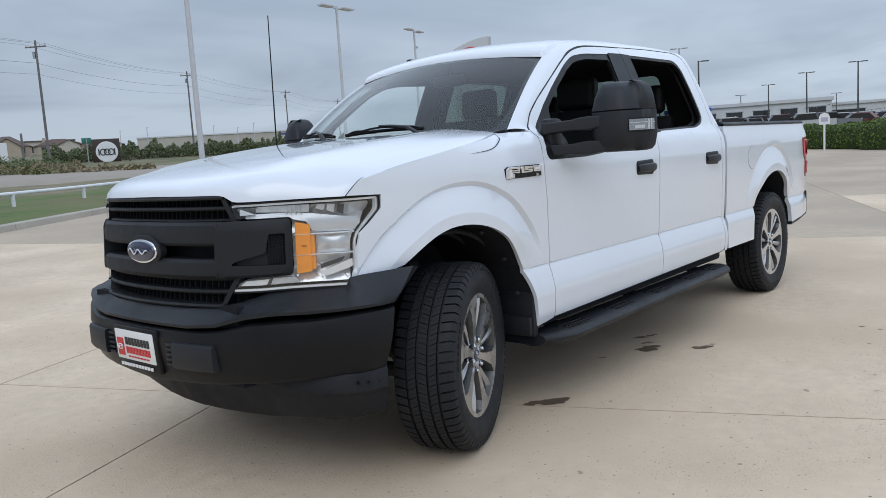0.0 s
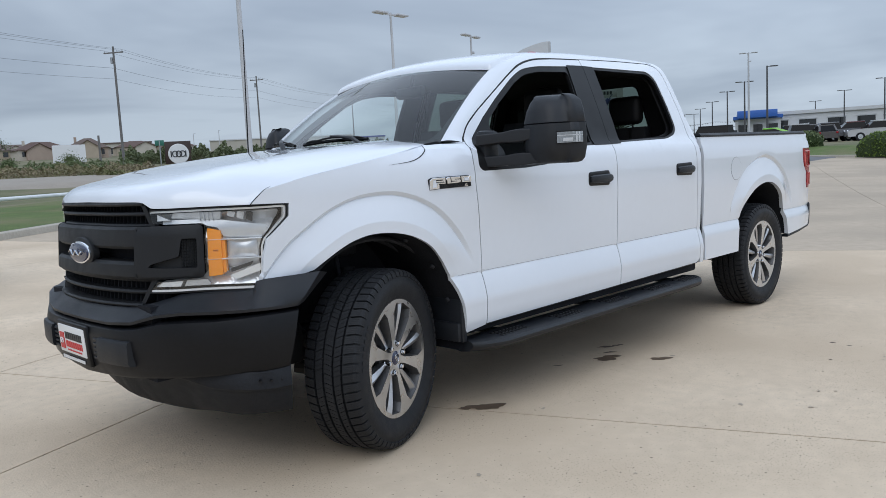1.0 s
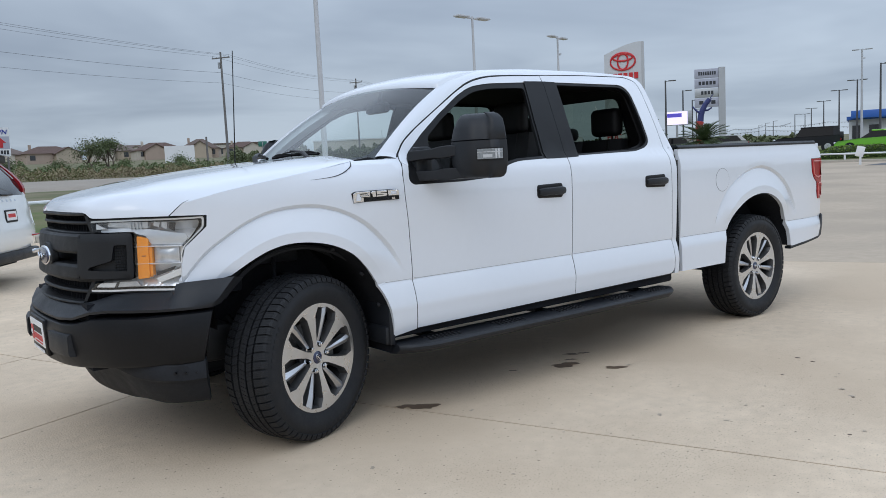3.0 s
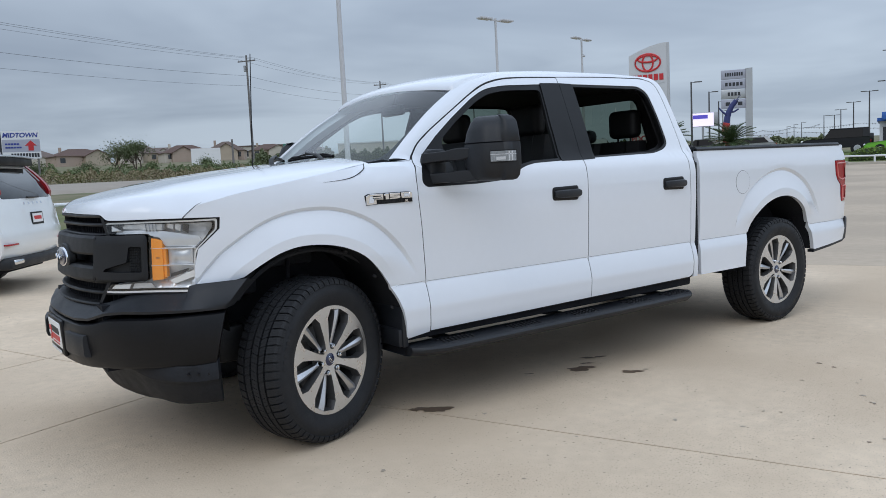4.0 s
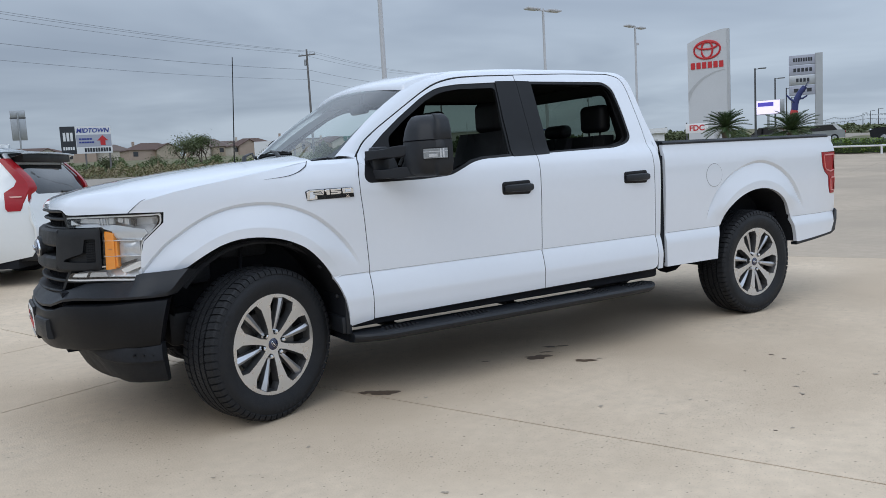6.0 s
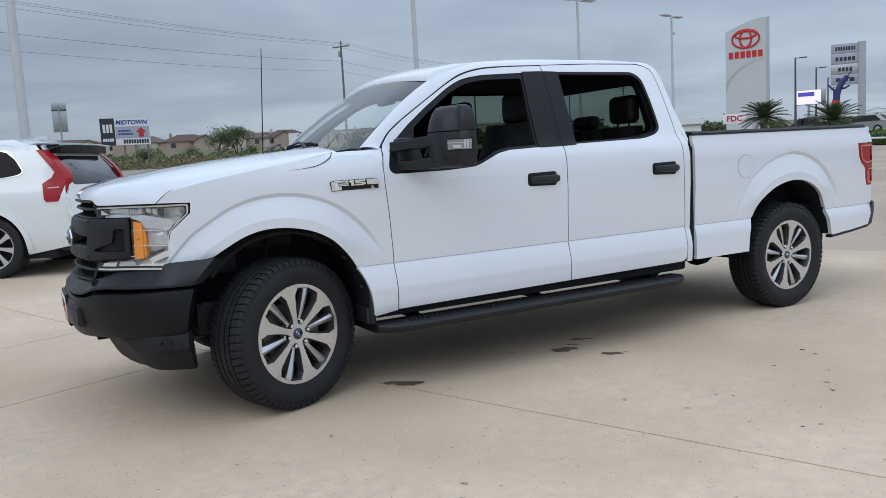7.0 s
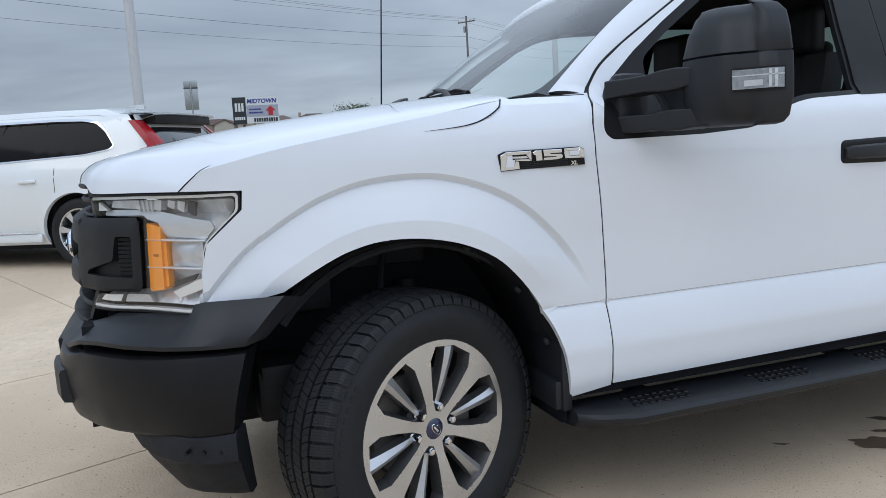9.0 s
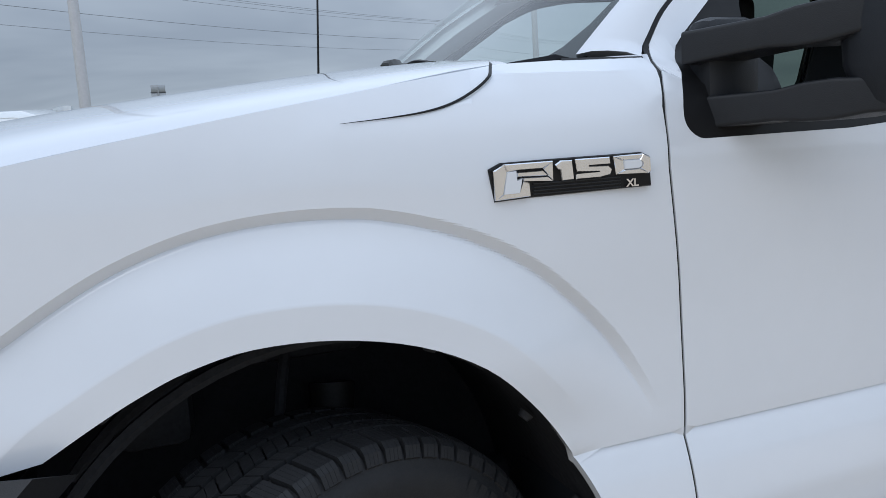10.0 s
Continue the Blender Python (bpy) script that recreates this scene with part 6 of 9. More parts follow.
BM = badge_m(1) @ Matrix.Diagonal((1.07, 1.0, 1.0, 1.0))
b = bm_new()
def plate_bm(pts, y0, y1):
    """An upright plate of the given outline between two depths."""
    q = bm_new()
    cx, cz = sum(p[0] for p in pts) / len(pts), sum(p[1] for p in pts) / len(pts)
    add_rings(q, [[Vector((x, y1, z)) for x, z in pts], [Vector((x, y0 + 0.002, z)) for x, z in pts], [Vector((x + min(0.0014, max(-0.0014, (cx - x) * 0.3)), y0, z + min(0.0014, max(-0.0014, (cz - z) * 0.3)))) for x, z in pts]], close=True, caps=(True, True))
    flip_out(q)
    return q


badge = part("badge", plate_bm([(-0.132, 0.0204), (-0.1136, 0.029), (-0.0353, 0.03), (0.0629, 0.0303), (0.1136, 0.0309), (0.128, 0.0241), (0.132, -0.0241), (-0.0706, -0.0268), (-0.1243, -0.0293)], -0.004, 0.002), SATIN, truck, "chrome model badge on a black strip", m=BM)
part("badge_window", plate_bm([(-0.1074, 0.0153), (-0.0921, 0.0164), (-0.0906, 0.0016), (-0.0829, 0.0052), (-0.0869, -0.0184), (-0.1127, -0.0187)], -0.0114, -0.003), WHITE, badge)
part("badge_window", plate_bm([(0.0798, 0.0205), (0.1074, 0.0206), (0.1121, 0.0166), (0.1121, 0.0089), (0.1078, 0.0059), (0.0814, 0.0057)], -0.0114, -0.003), WHITE, badge)
BADGE_CHROME = material("satin_chrome", (0.78, 0.79, 0.81), 0.20, 1.0, vary=0.04, scale=40)
BADGE_BLOCKS = [
    [(-0.1274, 0.0185), (-0.1105, 0.0272), (-0.1068, 0.0152), (-0.113, -0.0186), (-0.1243, -0.0263)],
    [(-0.1105, 0.0272), (-0.0353, 0.0276), (-0.0513, 0.0173), (-0.0921, 0.017), (-0.1068, 0.0152)],
    [(-0.0353, 0.0276), (-0.0347, -0.0032), (-0.043, 0.0049), (-0.0513, 0.0173)],
    [(-0.0921, 0.014), (-0.0513, 0.0142), (-0.0439, 0.0056), (-0.0912, 0.0071)],
    [(-0.0814, -0.0001), (-0.0353, -0.0038), (-0.043, 0.0043), (-0.0829, 0.0052)],
    [(-0.1243, -0.0263), (-0.0706, -0.0235), (-0.0721, -0.0031), (-0.0814, -0.0001), (-0.0869, -0.0184), (-0.113, -0.0186)],
    [(-0.0322, 0.0212), (-0.023, 0.0271), (-0.0046, 0.0265), (-0.0015, -0.0036), (-0.0215, -0.0043), (-0.0236, 0.0137), (-0.0292, 0.0148)],
    [(0.0, 0.0276), (0.0568, 0.0274), (0.0583, 0.0187), (0.02, 0.0186), (0.02, 0.0158), (0.0553, 0.0143), (0.0605, 0.0071), (0.0583, -0.0004), (0.0414, -0.0035), (0.0015, -0.0038), (0.0015, 0.0032), (0.0408, 0.0036), (0.0414, 0.0057), (0.0031, 0.0083)],
    [(0.0629, 0.0278), (0.1121, 0.0289), (0.1074, 0.0203), (0.0798, 0.0202)],
    [(0.1121, 0.0289), (0.1259, 0.0231), (0.1274, -0.0001), (0.1228, -0.0031), (0.1078, 0.0056), (0.1121, 0.0089), (0.1121, 0.0166), (0.1074, 0.0203)],
    [(0.1228, -0.0031), (0.0675, -0.0014), (0.0814, 0.0054), (0.1078, 0.0056)],
    [(0.0629, 0.0278), (0.0798, 0.0202), (0.0814, 0.0054), (0.0675, -0.0014)],
]
for pts in BADGE_BLOCKS:
    part("badge_block", plate_bm(pts, -0.011, -0.0035), BADGE_CHROME, badge, sharp=10)
for k in range(4):
    z = -0.0225 + 0.0052 * k
    part("badge_rib", plate_bm([(-0.066, z), (0.078, z), (0.078, z + 0.0024), (-0.066, z + 0.0024)], -0.0062, -0.0035), PLASTIC, badge)

LAMP_CLEAR = material("clear_lamp_plastic", (0.30, 0.31, 0.32), 0.16, 0.7, vary=0.45, scale=70, coat=0.8)
# towing mirrors on two arms
b = bm_new()
rings = []
def mirror_ring(z, x0, x1, y0, y1, r=0.03):
    pts = rounded([(x0 + 0.008, y0), (x1, y0), (x1, y1 - 0.025), (x1 - 0.07, y1 - 0.042), (x0 + 0.075, y1 - 0.085), (x0 + 0.02, y1 - 0.125), (x0, y1 - 0.20)], 0, {0: r, 1: 0.012, 2: 0.012, 3: 0.03, 4: 0.03, 5: 0.03, 6: 0.03}, 4)
    return [Vector((x, -y, z)) for x, y in pts]


for z, x0, x1, y0, y1 in ((1.262, 0.79, 0.895, 1.16, 1.35), (1.268, 0.77, 0.90, 1.13, 1.375), (1.285, 0.752, 0.905, 1.11, 1.39), (1.34, 0.735, 0.91, 1.10, 1.400), (1.40, 0.730, 0.91, 1.10, 1.400), (1.455, 0.735, 0.91, 1.10, 1.397), (1.458, 0.742, 0.906, 1.106, 1.391), (1.462, 0.735, 0.91, 1.10, 1.395), (1.52, 0.744, 0.91, 1.112, 1.386), (1.565, 0.760, 0.91, 1.132, 1.372), (1.59, 0.785, 0.905, 1.158, 1.345), (1.600, 0.82, 0.895, 1.185, 1.32)):
    rings.append(mirror_ring(z, x0, x1, y0, y1))
add_rings(b, rings, close=True, caps=(True, True))
flip_out(b)
mirrors = both("tow_mirror", b, PLASTIC, truck, "large black towing mirror with a clear marker lamp", sharp=48)


def on_mirrors(name, bm, mt, label="", m=None):
    for ob, l in zip(both(name, bm, mt, truck, label), mirrors):
        ob.parent = l


for za, zb, xa, xb in ((1.395, 1.415, 0.655, 0.80), (1.285, 1.295, 0.675, 0.815)):
    b = bm_new()
    rings = []
    for t in np.linspace(0, 1, 8):
        y = 0.915 + (1.19 - 0.915) * t
        x, zc = xa + (xb - xa) * t, za + (zb - za) * t
        w, hh = 0.052 - 0.006 * t, 0.028 - 0.003 * math.sin(math.pi * t) + (0.006 if 0.55 < t < 0.85 else 0.0)
        prof = rounded([(-w, -hh), (w, -hh), (w, hh), (-w, hh)], 0.007)
        rings.append([Vector((x + p[0], -y, zc + p[1])) for p in prof])
    add_rings(b, rings, close=True, caps=(True, True))
    flip_out(b)
    on_mirrors("arm", b, PLASTIC)
b = bm_new()
add_box(b, 0.635, 0.75, -0.945, -0.88, 1.262, 1.445, 0.02)
on_mirrors("mount", b, PLASTIC)
b = bm_new()
add_box(b, 0.880, 0.913, -1.34, -1.16, 1.31, 1.49, 0.001)
on_mirrors("mirror_glass", b, CHROME)
LAMP_LINE = [Vector(p) for p in spline([(0.772, 1.289), (0.790, 1.303), (0.806, 1.318), (0.823, 1.338), (0.838, 1.353), (0.856, 1.362), (0.880, 1.367)], 3)]


def lamp_strip(t0, t1, z0, z1, proud, back):
    """A strip laid along the outer corner of the mirror's housing."""
    q = bm_new()
    rings = []
    n = len(LAMP_LINE) - 1
    for k in range(int(t0 * n), int(t1 * n) + 1):
        d = (LAMP_LINE[min(n, k + 1)] - LAMP_LINE[max(0, k - 1)]).normalized()
        out = Vector((-d.y, d.x))
        p, r = LAMP_LINE[k] + out * proud, LAMP_LINE[k] - out * back
        rings.append([Vector((p.x, -p.y, z0)), Vector((p.x, -p.y, z1)), Vector((r.x, -r.y, z1)), Vector((r.x, -r.y, z0))])
    add_rings(q, rings, close=True, caps=(True, True))
    flip_out(q)
    return q


on_mirrors("lamp_frame", lamp_strip(0, 1, 1.355, 1.417, 0.005, 0.03), SATIN)
on_mirrors("marker_lamp", lamp_strip(0.04, 0.96, 1.360, 1.412, 0.008, 0.02), LAMP_CLEAR, "clear marker lamp")
on_mirrors("lamp_cell", lamp_strip(0.26, 0.60, 1.367, 1.383, 0.0095, 0.02), LAMP_GREY)
for t0 in (0.70, 0.80):
    on_mirrors("lamp_divider", lamp_strip(t0, t0 + 0.06, 1.362, 1.410, 0.0095, 0.02), LAMP_GREY)
on_mirrors("lamp_rib", lamp_strip(0.04, 0.96, 1.394, 1.397, 0.0095, 0.02), LAMP_GREY)

# wipers and cowl, antenna
b = bm_new()
rings = []
for k in range(13):
    u = -1 + 2 * k / 12
    p = shield_point(u, -0.01)
    rings.append([p + Vector((0.0, 0, 0.0)), p + Vector((-0.05, 0, 0.012)), p + Vector((-0.14, 0, 0.0)), p + Vector((-0.14, 0, -0.06)), p + Vector((0, 0, -0.06))])
add_rings(b, rings, close=True, caps=(True, True))
flip_out(b)
part("cowl", b, PLASTIC, truck)
for u0, u1, v1 in ((-0.50, 0.28, 0.10), (0.36, 0.92, 0.09)):
    b = bm_new()
    p0 = shield_point(u0, 0.0) + Vector((-0.045, 0, 0.028))
    blade = [shield_point(u0 + (u1 - u0) * t, 0.050 + 0.6 * v1 * math.sin(math.pi * (0.2 + 0.55 * t))) + Vector((-0.010, 0, 0.016)) for t in np.linspace(0.10, 1, 13)]
    add_tube(b, blade, 0.010, 6)
    flip_out(b)
    wiper = part("wiper", b, SATIN, truck, "black windshield wiper with a stamped arm")
    # bowed yokes that hold the blade
    b = bm_new()
    for i, j, lift in ((1, 11, 0.030), (0, 4, 0.018), (8, 12, 0.018)):
        add_tube(b, [blade[i].lerp(blade[j], t) + Vector((-0.5, 0, 0.8)) * lift * math.sin(math.pi * t) for t in np.linspace(0, 1, 7)], 0.006, 5)
    flip_out(b)
    part("yoke", b, SATIN, wiper)
    b = bm_new()
    mid_b = blade[6] + Vector((-0.016, 0, 0.026))
    add_tube(b, [p0, p0.lerp(mid_b, 0.3) + Vector((-0.012, 0, 0.030)), p0.lerp(mid_b, 0.7) + Vector((-0.008, 0, 0.016)), mid_b], 0.017, 8, flat=0.55, taper=0.6)
    add_cyl(b, p0 + Vector((0, 0, -0.05)), p0 + Vector((0, 0, 0.018)), 0.024)
    flip_out(b)
    part("arm", b, SATIN, wiper)
b = bm_new()
add_cyl(b, (0.38, 0.87, 1.34), (0.38, 0.87, 1.42), 0.016, 0.008)
add_cyl(b, (0.38, 0.87, 1.42), (0.45, 0.935, 2.215), 0.0045, 0.0032, 8)
part("antenna", b, SATIN, truck)
# small black marker on the roof
b = bm_new()
add_box(b, 1.29, 1.35, 0.54, 0.58, 1.885, 1.948, 0.012)
part("roof_marker", b, SATIN, truck)

# cabin
b = bm_new()
rings = [[Vector((x, y, roof_z(x, y) - 0.05)) for y in (-0.72, -0.4, 0, 0.4, 0.72)] for x in (1.02, 1.2, 1.6, 2.1, 2.5, 2.76, 2.87)]
add_rings(b, rings, close=False)
bmesh.ops.solidify(b, geom=b.faces[:], thickness=0.015)
flip_out(b)
part("headliner", b, material("grey_headliner", (0.10, 0.10, 0.10), 0.95, vary=0.1, scale=6), truck)
b = bm_new()
rings = []
for x, z in ((0.30, 1.30), (0.42, 1.345), (0.62, 1.36), (0.86, 1.34), (0.95, 1.30), (0.97, 1.20), (0.92, 0.95), (0.80, 0.80)):
    rings.append([Vector((x, y, z + 0.02 * (1 - abs(y)))) for y in (-0.80, -0.5, 0, 0.5, 0.80)])
add_rings(b, rings, close=False)
bmesh.ops.solidify(b, geom=b.faces[:], thickness=0.02)
flip_out(b)
dash = part("dashboard", b, CLOTH, truck)
b = bm_new()
wheel_c, tilt = Vector((1.06, -0.38, 1.24)), Euler((0, radians(-62), 0)).to_matrix()
add_tube(b, [wheel_c + tilt @ Vector((0.185 * math.cos(a), 0.185 * math.sin(a), 0)) for a in [2 * math.pi * k / 28 for k in range(29)]], 0.016, 8)
for a in (0.5, math.pi - 0.5, -math.pi / 2):
    add_tube(b, [wheel_c, wheel_c + tilt @ Vector((0.18 * math.sin(a) * -1, 0.18 * math.cos(a), 0))], 0.014, 6)
add_cyl(b, wheel_c, wheel_c + Vector((-0.16, 0, -0.09)), 0.05, 0.06)
part("steering_wheel", b, CLOTH, truck)


def seat_back(b, x, y, w, z0, z1, lean, d=0.13):
    rings = []
    for t in np.linspace(0, 1, 7):
        z = z0 + (z1 - z0) * t
        ww = w * (0.5 - 0.05 * t**3)
        xx = x + lean * t
        dd = d * (1 - 0.35 * t)
        rings.append([Vector((xx + px, y + py, z)) for px, py in ((0, -ww), (-0.03, -ww * 1.02), (-0.03, -ww * 0.6), (0.0, -ww * 0.45), (0.0, ww * 0.45), (-0.03, ww * 0.6), (-0.03, ww * 1.02), (0, ww), (dd, ww * 0.92), (dd, -ww * 0.92))])
    add_rings(b, rings, close=True, caps=(True, True))


def head_rest(b, x, y, z, w=0.26, h=0.20):
    add_box(b, x - 0.045, x + 0.065, y - w / 2, y + w / 2, z, z + h, 0.045, segments=4)
    for s in (-0.06, 0.06):
        add_cyl(b, (x, y + s, z - 0.10), (x, y + s, z + 0.04), 0.007, sides=8)


for y in (-0.40, 0.40):
    b = bm_new()
    add_box(b, 1.18, 1.68, y - 0.26, y + 0.26, 0.78, 0.95, 0.05, segments=3)
    seat_back(b, 1.60, y, 0.58, 0.90, 1.53, 0.18)
    flip_out(b)
    seat = part("front_seat", b, CLOTH, truck, "black vinyl front seat")
    b = bm_new()
    head_rest(b, 1.83, y, 1.53, 0.28, 0.21)
    flip_out(b)
    part("headrest", b, CLOTH, seat)
b = bm_new()
add_box(b, 2.20, 2.66, -0.72, 0.72, 0.80, 0.98, 0.05, segments=3)
for y, w in ((-0.40, 0.58), (0.0, 0.22), (0.44, 0.50)):
    seat_back(b, 2.58, y, w, 0.95, 1.475, 0.11)
flip_out(b)
bench = part("rear_bench", b, CLOTH, truck, "black vinyl rear bench")
for y, h in ((-0.44, 0.19), (0.0, 0.09), (0.44, 0.19)):
    b = bm_new()
    head_rest(b, 2.77, y, 1.50 if y else 1.48, 0.26, h + 0.015)
    flip_out(b)
    part("headrest", b, CLOTH, bench)
# back wall of the cab with its window
def cab_back(y, z):
    return Vector((2.945 - 0.17 * max(0.0, z - 1.36), y, z))


back_hole = rounded([(-0.60, 1.42), (0.60, 1.42), (0.53, 1.80), (-0.53, 1.80)], 0.05)
b = sheet([(-0.92, 0.50), (0.92, 0.50), (0.91, 1.36), (0.70, 1.84), (0.60, 1.89), (-0.60, 1.89), (-0.70, 1.84), (-0.91, 1.36)], cab_back, 0.03, holes=[back_hole], step=0.15)
part("cab_back", b, WHITE, truck)
b = sheet([(-0.92, 0.50), (0.92, 0.50), (0.91, 1.36), (0.68, 1.82), (0.58, 1.86), (-0.58, 1.86), (-0.68, 1.82), (-0.91, 1.36)], lambda y, z: cab_back(y, z) + Vector((-0.045, 0, 0)), 0.02, holes=[rounded([(-0.58, 1.44), (0.58, 1.44), (0.51, 1.78), (-0.51, 1.78)], 0.05)], step=0.2)
part("cab_back_lining", b, CLOTH, truck)
b = sheet(back_hole, lambda y, z: cab_back(y, z) + Vector((-0.01, 0, 0)), 0.004, step=0.2)
pane = part("rear_window", b, TINT, truck)
pane.visible_shadow = False
b = bm_new()
add_box(b, 1.0, 1.05, -0.12, 0.12, 1.70, 1.77, 0.02)
add_cyl(b, (1.03, 0, 1.75), (1.06, 0, 1.84), 0.012)
part("rear_view_mirror", b, SATIN, truck)

# ---- parked white estate car behind the truck ----
def shell(name, stations, mt, parent, label="", sharp=50):
    """A skin over cross-sections given as (x, [(y, z), ...]) for one half; mirrored to the other."""
    b = bm_new()
    rings = []
    for x, pts in stations:
        rings.append([Vector((x, -y, z)) for y, z in pts] + [Vector((x, y, z)) for y, z in pts[::-1]])
    add_rings(b, rings, close=True, caps=(True, True))
    flip_out(b)
    return part(name, b, mt, parent, label, sharp)


def car_side(x, z, prof, width):
    return width * smooth_table(prof, z)


SUV_WHITE = material("pearl_white_paint", (0.74, 0.77, 0.78), 0.2, coat=1.0, vary=0.015, scale=1.5)
SUV_GLASS = material("black_privacy_glass", (0.006, 0.006, 0.007), 0.08, vary=0.1, scale=2, spec=0.12)
SUV_M = pose(-1.62, 6.3, height(-1.7, 6.6), 0, 0, -31.0)
suv = thing("parked_estate_car", "white tall estate car with red upright tail lamps parked on concrete", "car", SUV_M)
# local frame: x grows towards its tail, origin under the rear left wheel, driver's side at y = 0
def sv(x, y, z):
    return Vector((x, y, z))


SV_PROF = [(0.28, 0.90), (0.40, 0.955), (0.60, 0.985), (0.80, 1.0), (1.00, 0.995), (1.08, 0.975), (1.15, 0.945), (1.40, 0.875), (1.58, 0.805), (1.66, 0.74), (1.72, 0.64)]
SV_C = 0.97


def sv_half(x, z):
    y = smooth_table(SV_PROF, z) * 0.96
    if x > 0.35:
        y -= 0.16 * ((x - 0.35) / 0.75) ** 2
    if x < -3.0:
        y -= 0.20 * ((-3.0 - x) / 0.9) ** 2
    r = math.dist((x, z), (0.0, 0.37))
    if r < 0.52:
        y += 0.02 * (1 - max(0, (r - 0.42)) / 0.1)
    return y


def sv_side(x, z):
    return Vector((x, SV_C - sv_half(x, z), z))


arch = [(0.450 * math.cos(a) - 0.02, 0.39 + 0.450 * math.sin(a)) for a in np.linspace(-0.25, math.pi + 0.25, 26)]
arch_f = [(x - 2.984, z) for x, z in arch]
tail_edge = [(0.92, 0.36), (1.02, 0.50), (1.03, 0.72), (0.98, 0.98), (0.95, 1.06), (0.94, 1.20), (0.88, 1.30), (0.76, 1.44), (0.62, 1.60), (0.56, 1.66)]
roofline = [(0.2, 1.690), (-0.4, 1.700), (-1.2, 1.700), (-1.9, 1.655), (-2.35, 1.48), (-2.75, 1.22), (-3.3, 1.13), (-3.75, 0.98), (-3.85, 0.70), (-3.80, 0.36)]
body_out = arch[::-1][-1:] + tail_edge + roofline + [(-3.40, 0.28)] + arch_f[::-1] + [(-2.52, 0.27), (-0.45, 0.27)] + arch[::-1][:-1]
SV_WIN = rounded([(-2.12, 1.15), (0.10, 1.235), (0.40, 1.28), (0.465, 1.32), (0.36, 1.49), (0.23, 1.60), (0.05, 1.638), (-0.3, 1.655), (-1.2, 1.66), (-1.62, 1.58)], 0.04)
b = sheet(body_out, sv_side, 0.03, holes=[SV_WIN], step=0.10, edge_step=0.04)
c = b.copy()
for v in c.verts:
    v.co.y = 2 * SV_C - v.co.y
bmesh.ops.reverse_faces(c, faces=c.faces[:])
part("body_side", b, SUV_WHITE, suv)
part("body_side", c, SUV_WHITE, suv)
for sgn in (0, 1):
    b = sheet(SV_WIN, lambda x, z: sv_side(x, z) + Vector((0, 0.012, 0)), 0.004, step=0.2)
    t_ = sheet(SV_WIN, lambda x, z: sv_side(x, z) + Vector((0, -0.006, 0)), 0.02, holes=[[(x * 0.985 - 0.012, (z - 1.38) * 0.90 + 1.38) for x, z in SV_WIN]], step=0.3)
    if sgn:
        for bb in (b, t_):
            for v in bb.verts:
                v.co.y = 2 * SV_C - v.co.y
            bmesh.ops.reverse_faces(bb, faces=bb.faces[:])
    part("side_window", b, SUV_GLASS, suv)
    part("chrome_strip", t_, CHROME, suv)
# roof, bonnet and the rounded tail, as one skin from side to side
def sv_skin(name, prof, mt, inset=0.0, label=""):
    b = bm_new()
    rings = []
    for x, z in prof:
        h = sv_half(x, min(z, 1.72)) - inset
        crown = 0.035 if z > 1.6 else 0.03
        ring = [Vector((x, SV_C + h * u, z + crown * (1 - abs(u) ** 2.5))) for u in (-1, -0.9, -0.7, -0.35, 0, 0.35, 0.7, 0.9, 1)]
        if name == "roof":
            low = sv_half(x, z - 0.06) + 0.006
            ring = [Vector((x, SV_C - low, z - 0.062))] + ring + [Vector((x, SV_C + low, z - 0.062))]
        rings.append(ring)
    add_rings(b, rings, close=False)
    bmesh.ops.recalc_face_normals(b, faces=b.faces[:])
    bmesh.ops.solidify(b, geom=b.faces[:], thickness=0.02)
    return part(name, b, mt, suv, label)


sv_skin("roof", [(0.50, 1.66), (0.2, 1.735), (-0.4, 1.752), (-1.2, 1.755), (-1.9, 1.70)], SUV_WHITE)
sv_skin("windscreen", [(-1.9, 1.70), (-2.35, 1.50), (-2.75, 1.22)], DARK_GLASS)
sv_skin("bonnet", [(-2.75, 1.22), (-3.3, 1.13), (-3.75, 0.98), (-3.85, 0.70), (-3.80, 0.36)], SUV_WHITE)


def tail_surf(y, z):
    """The tail, bowed from side to side."""
    x = smooth_table([(0.36, 0.95), (0.50, 1.07), (0.72, 1.09), (0.80, 1.06), (0.98, 1.045), (1.06, 1.02), (1.12, 1.01), (1.20, 0.99), (1.30, 0.94), (1.40, 0.86), (1.60, 0.68), (1.68, 0.62)], z)
    return Vector((x + 0.03 - 0.13 * abs(y / 0.95) ** 3, SV_C + y, z))


def tail_half(z):
    return sv_half(1.0, z) + 0.03 if z < 1.0 else smooth_table([(1.0, 0.80), (1.12, 0.77), (1.40, 0.72), (1.60, 0.69), (1.68, 0.66)], z)


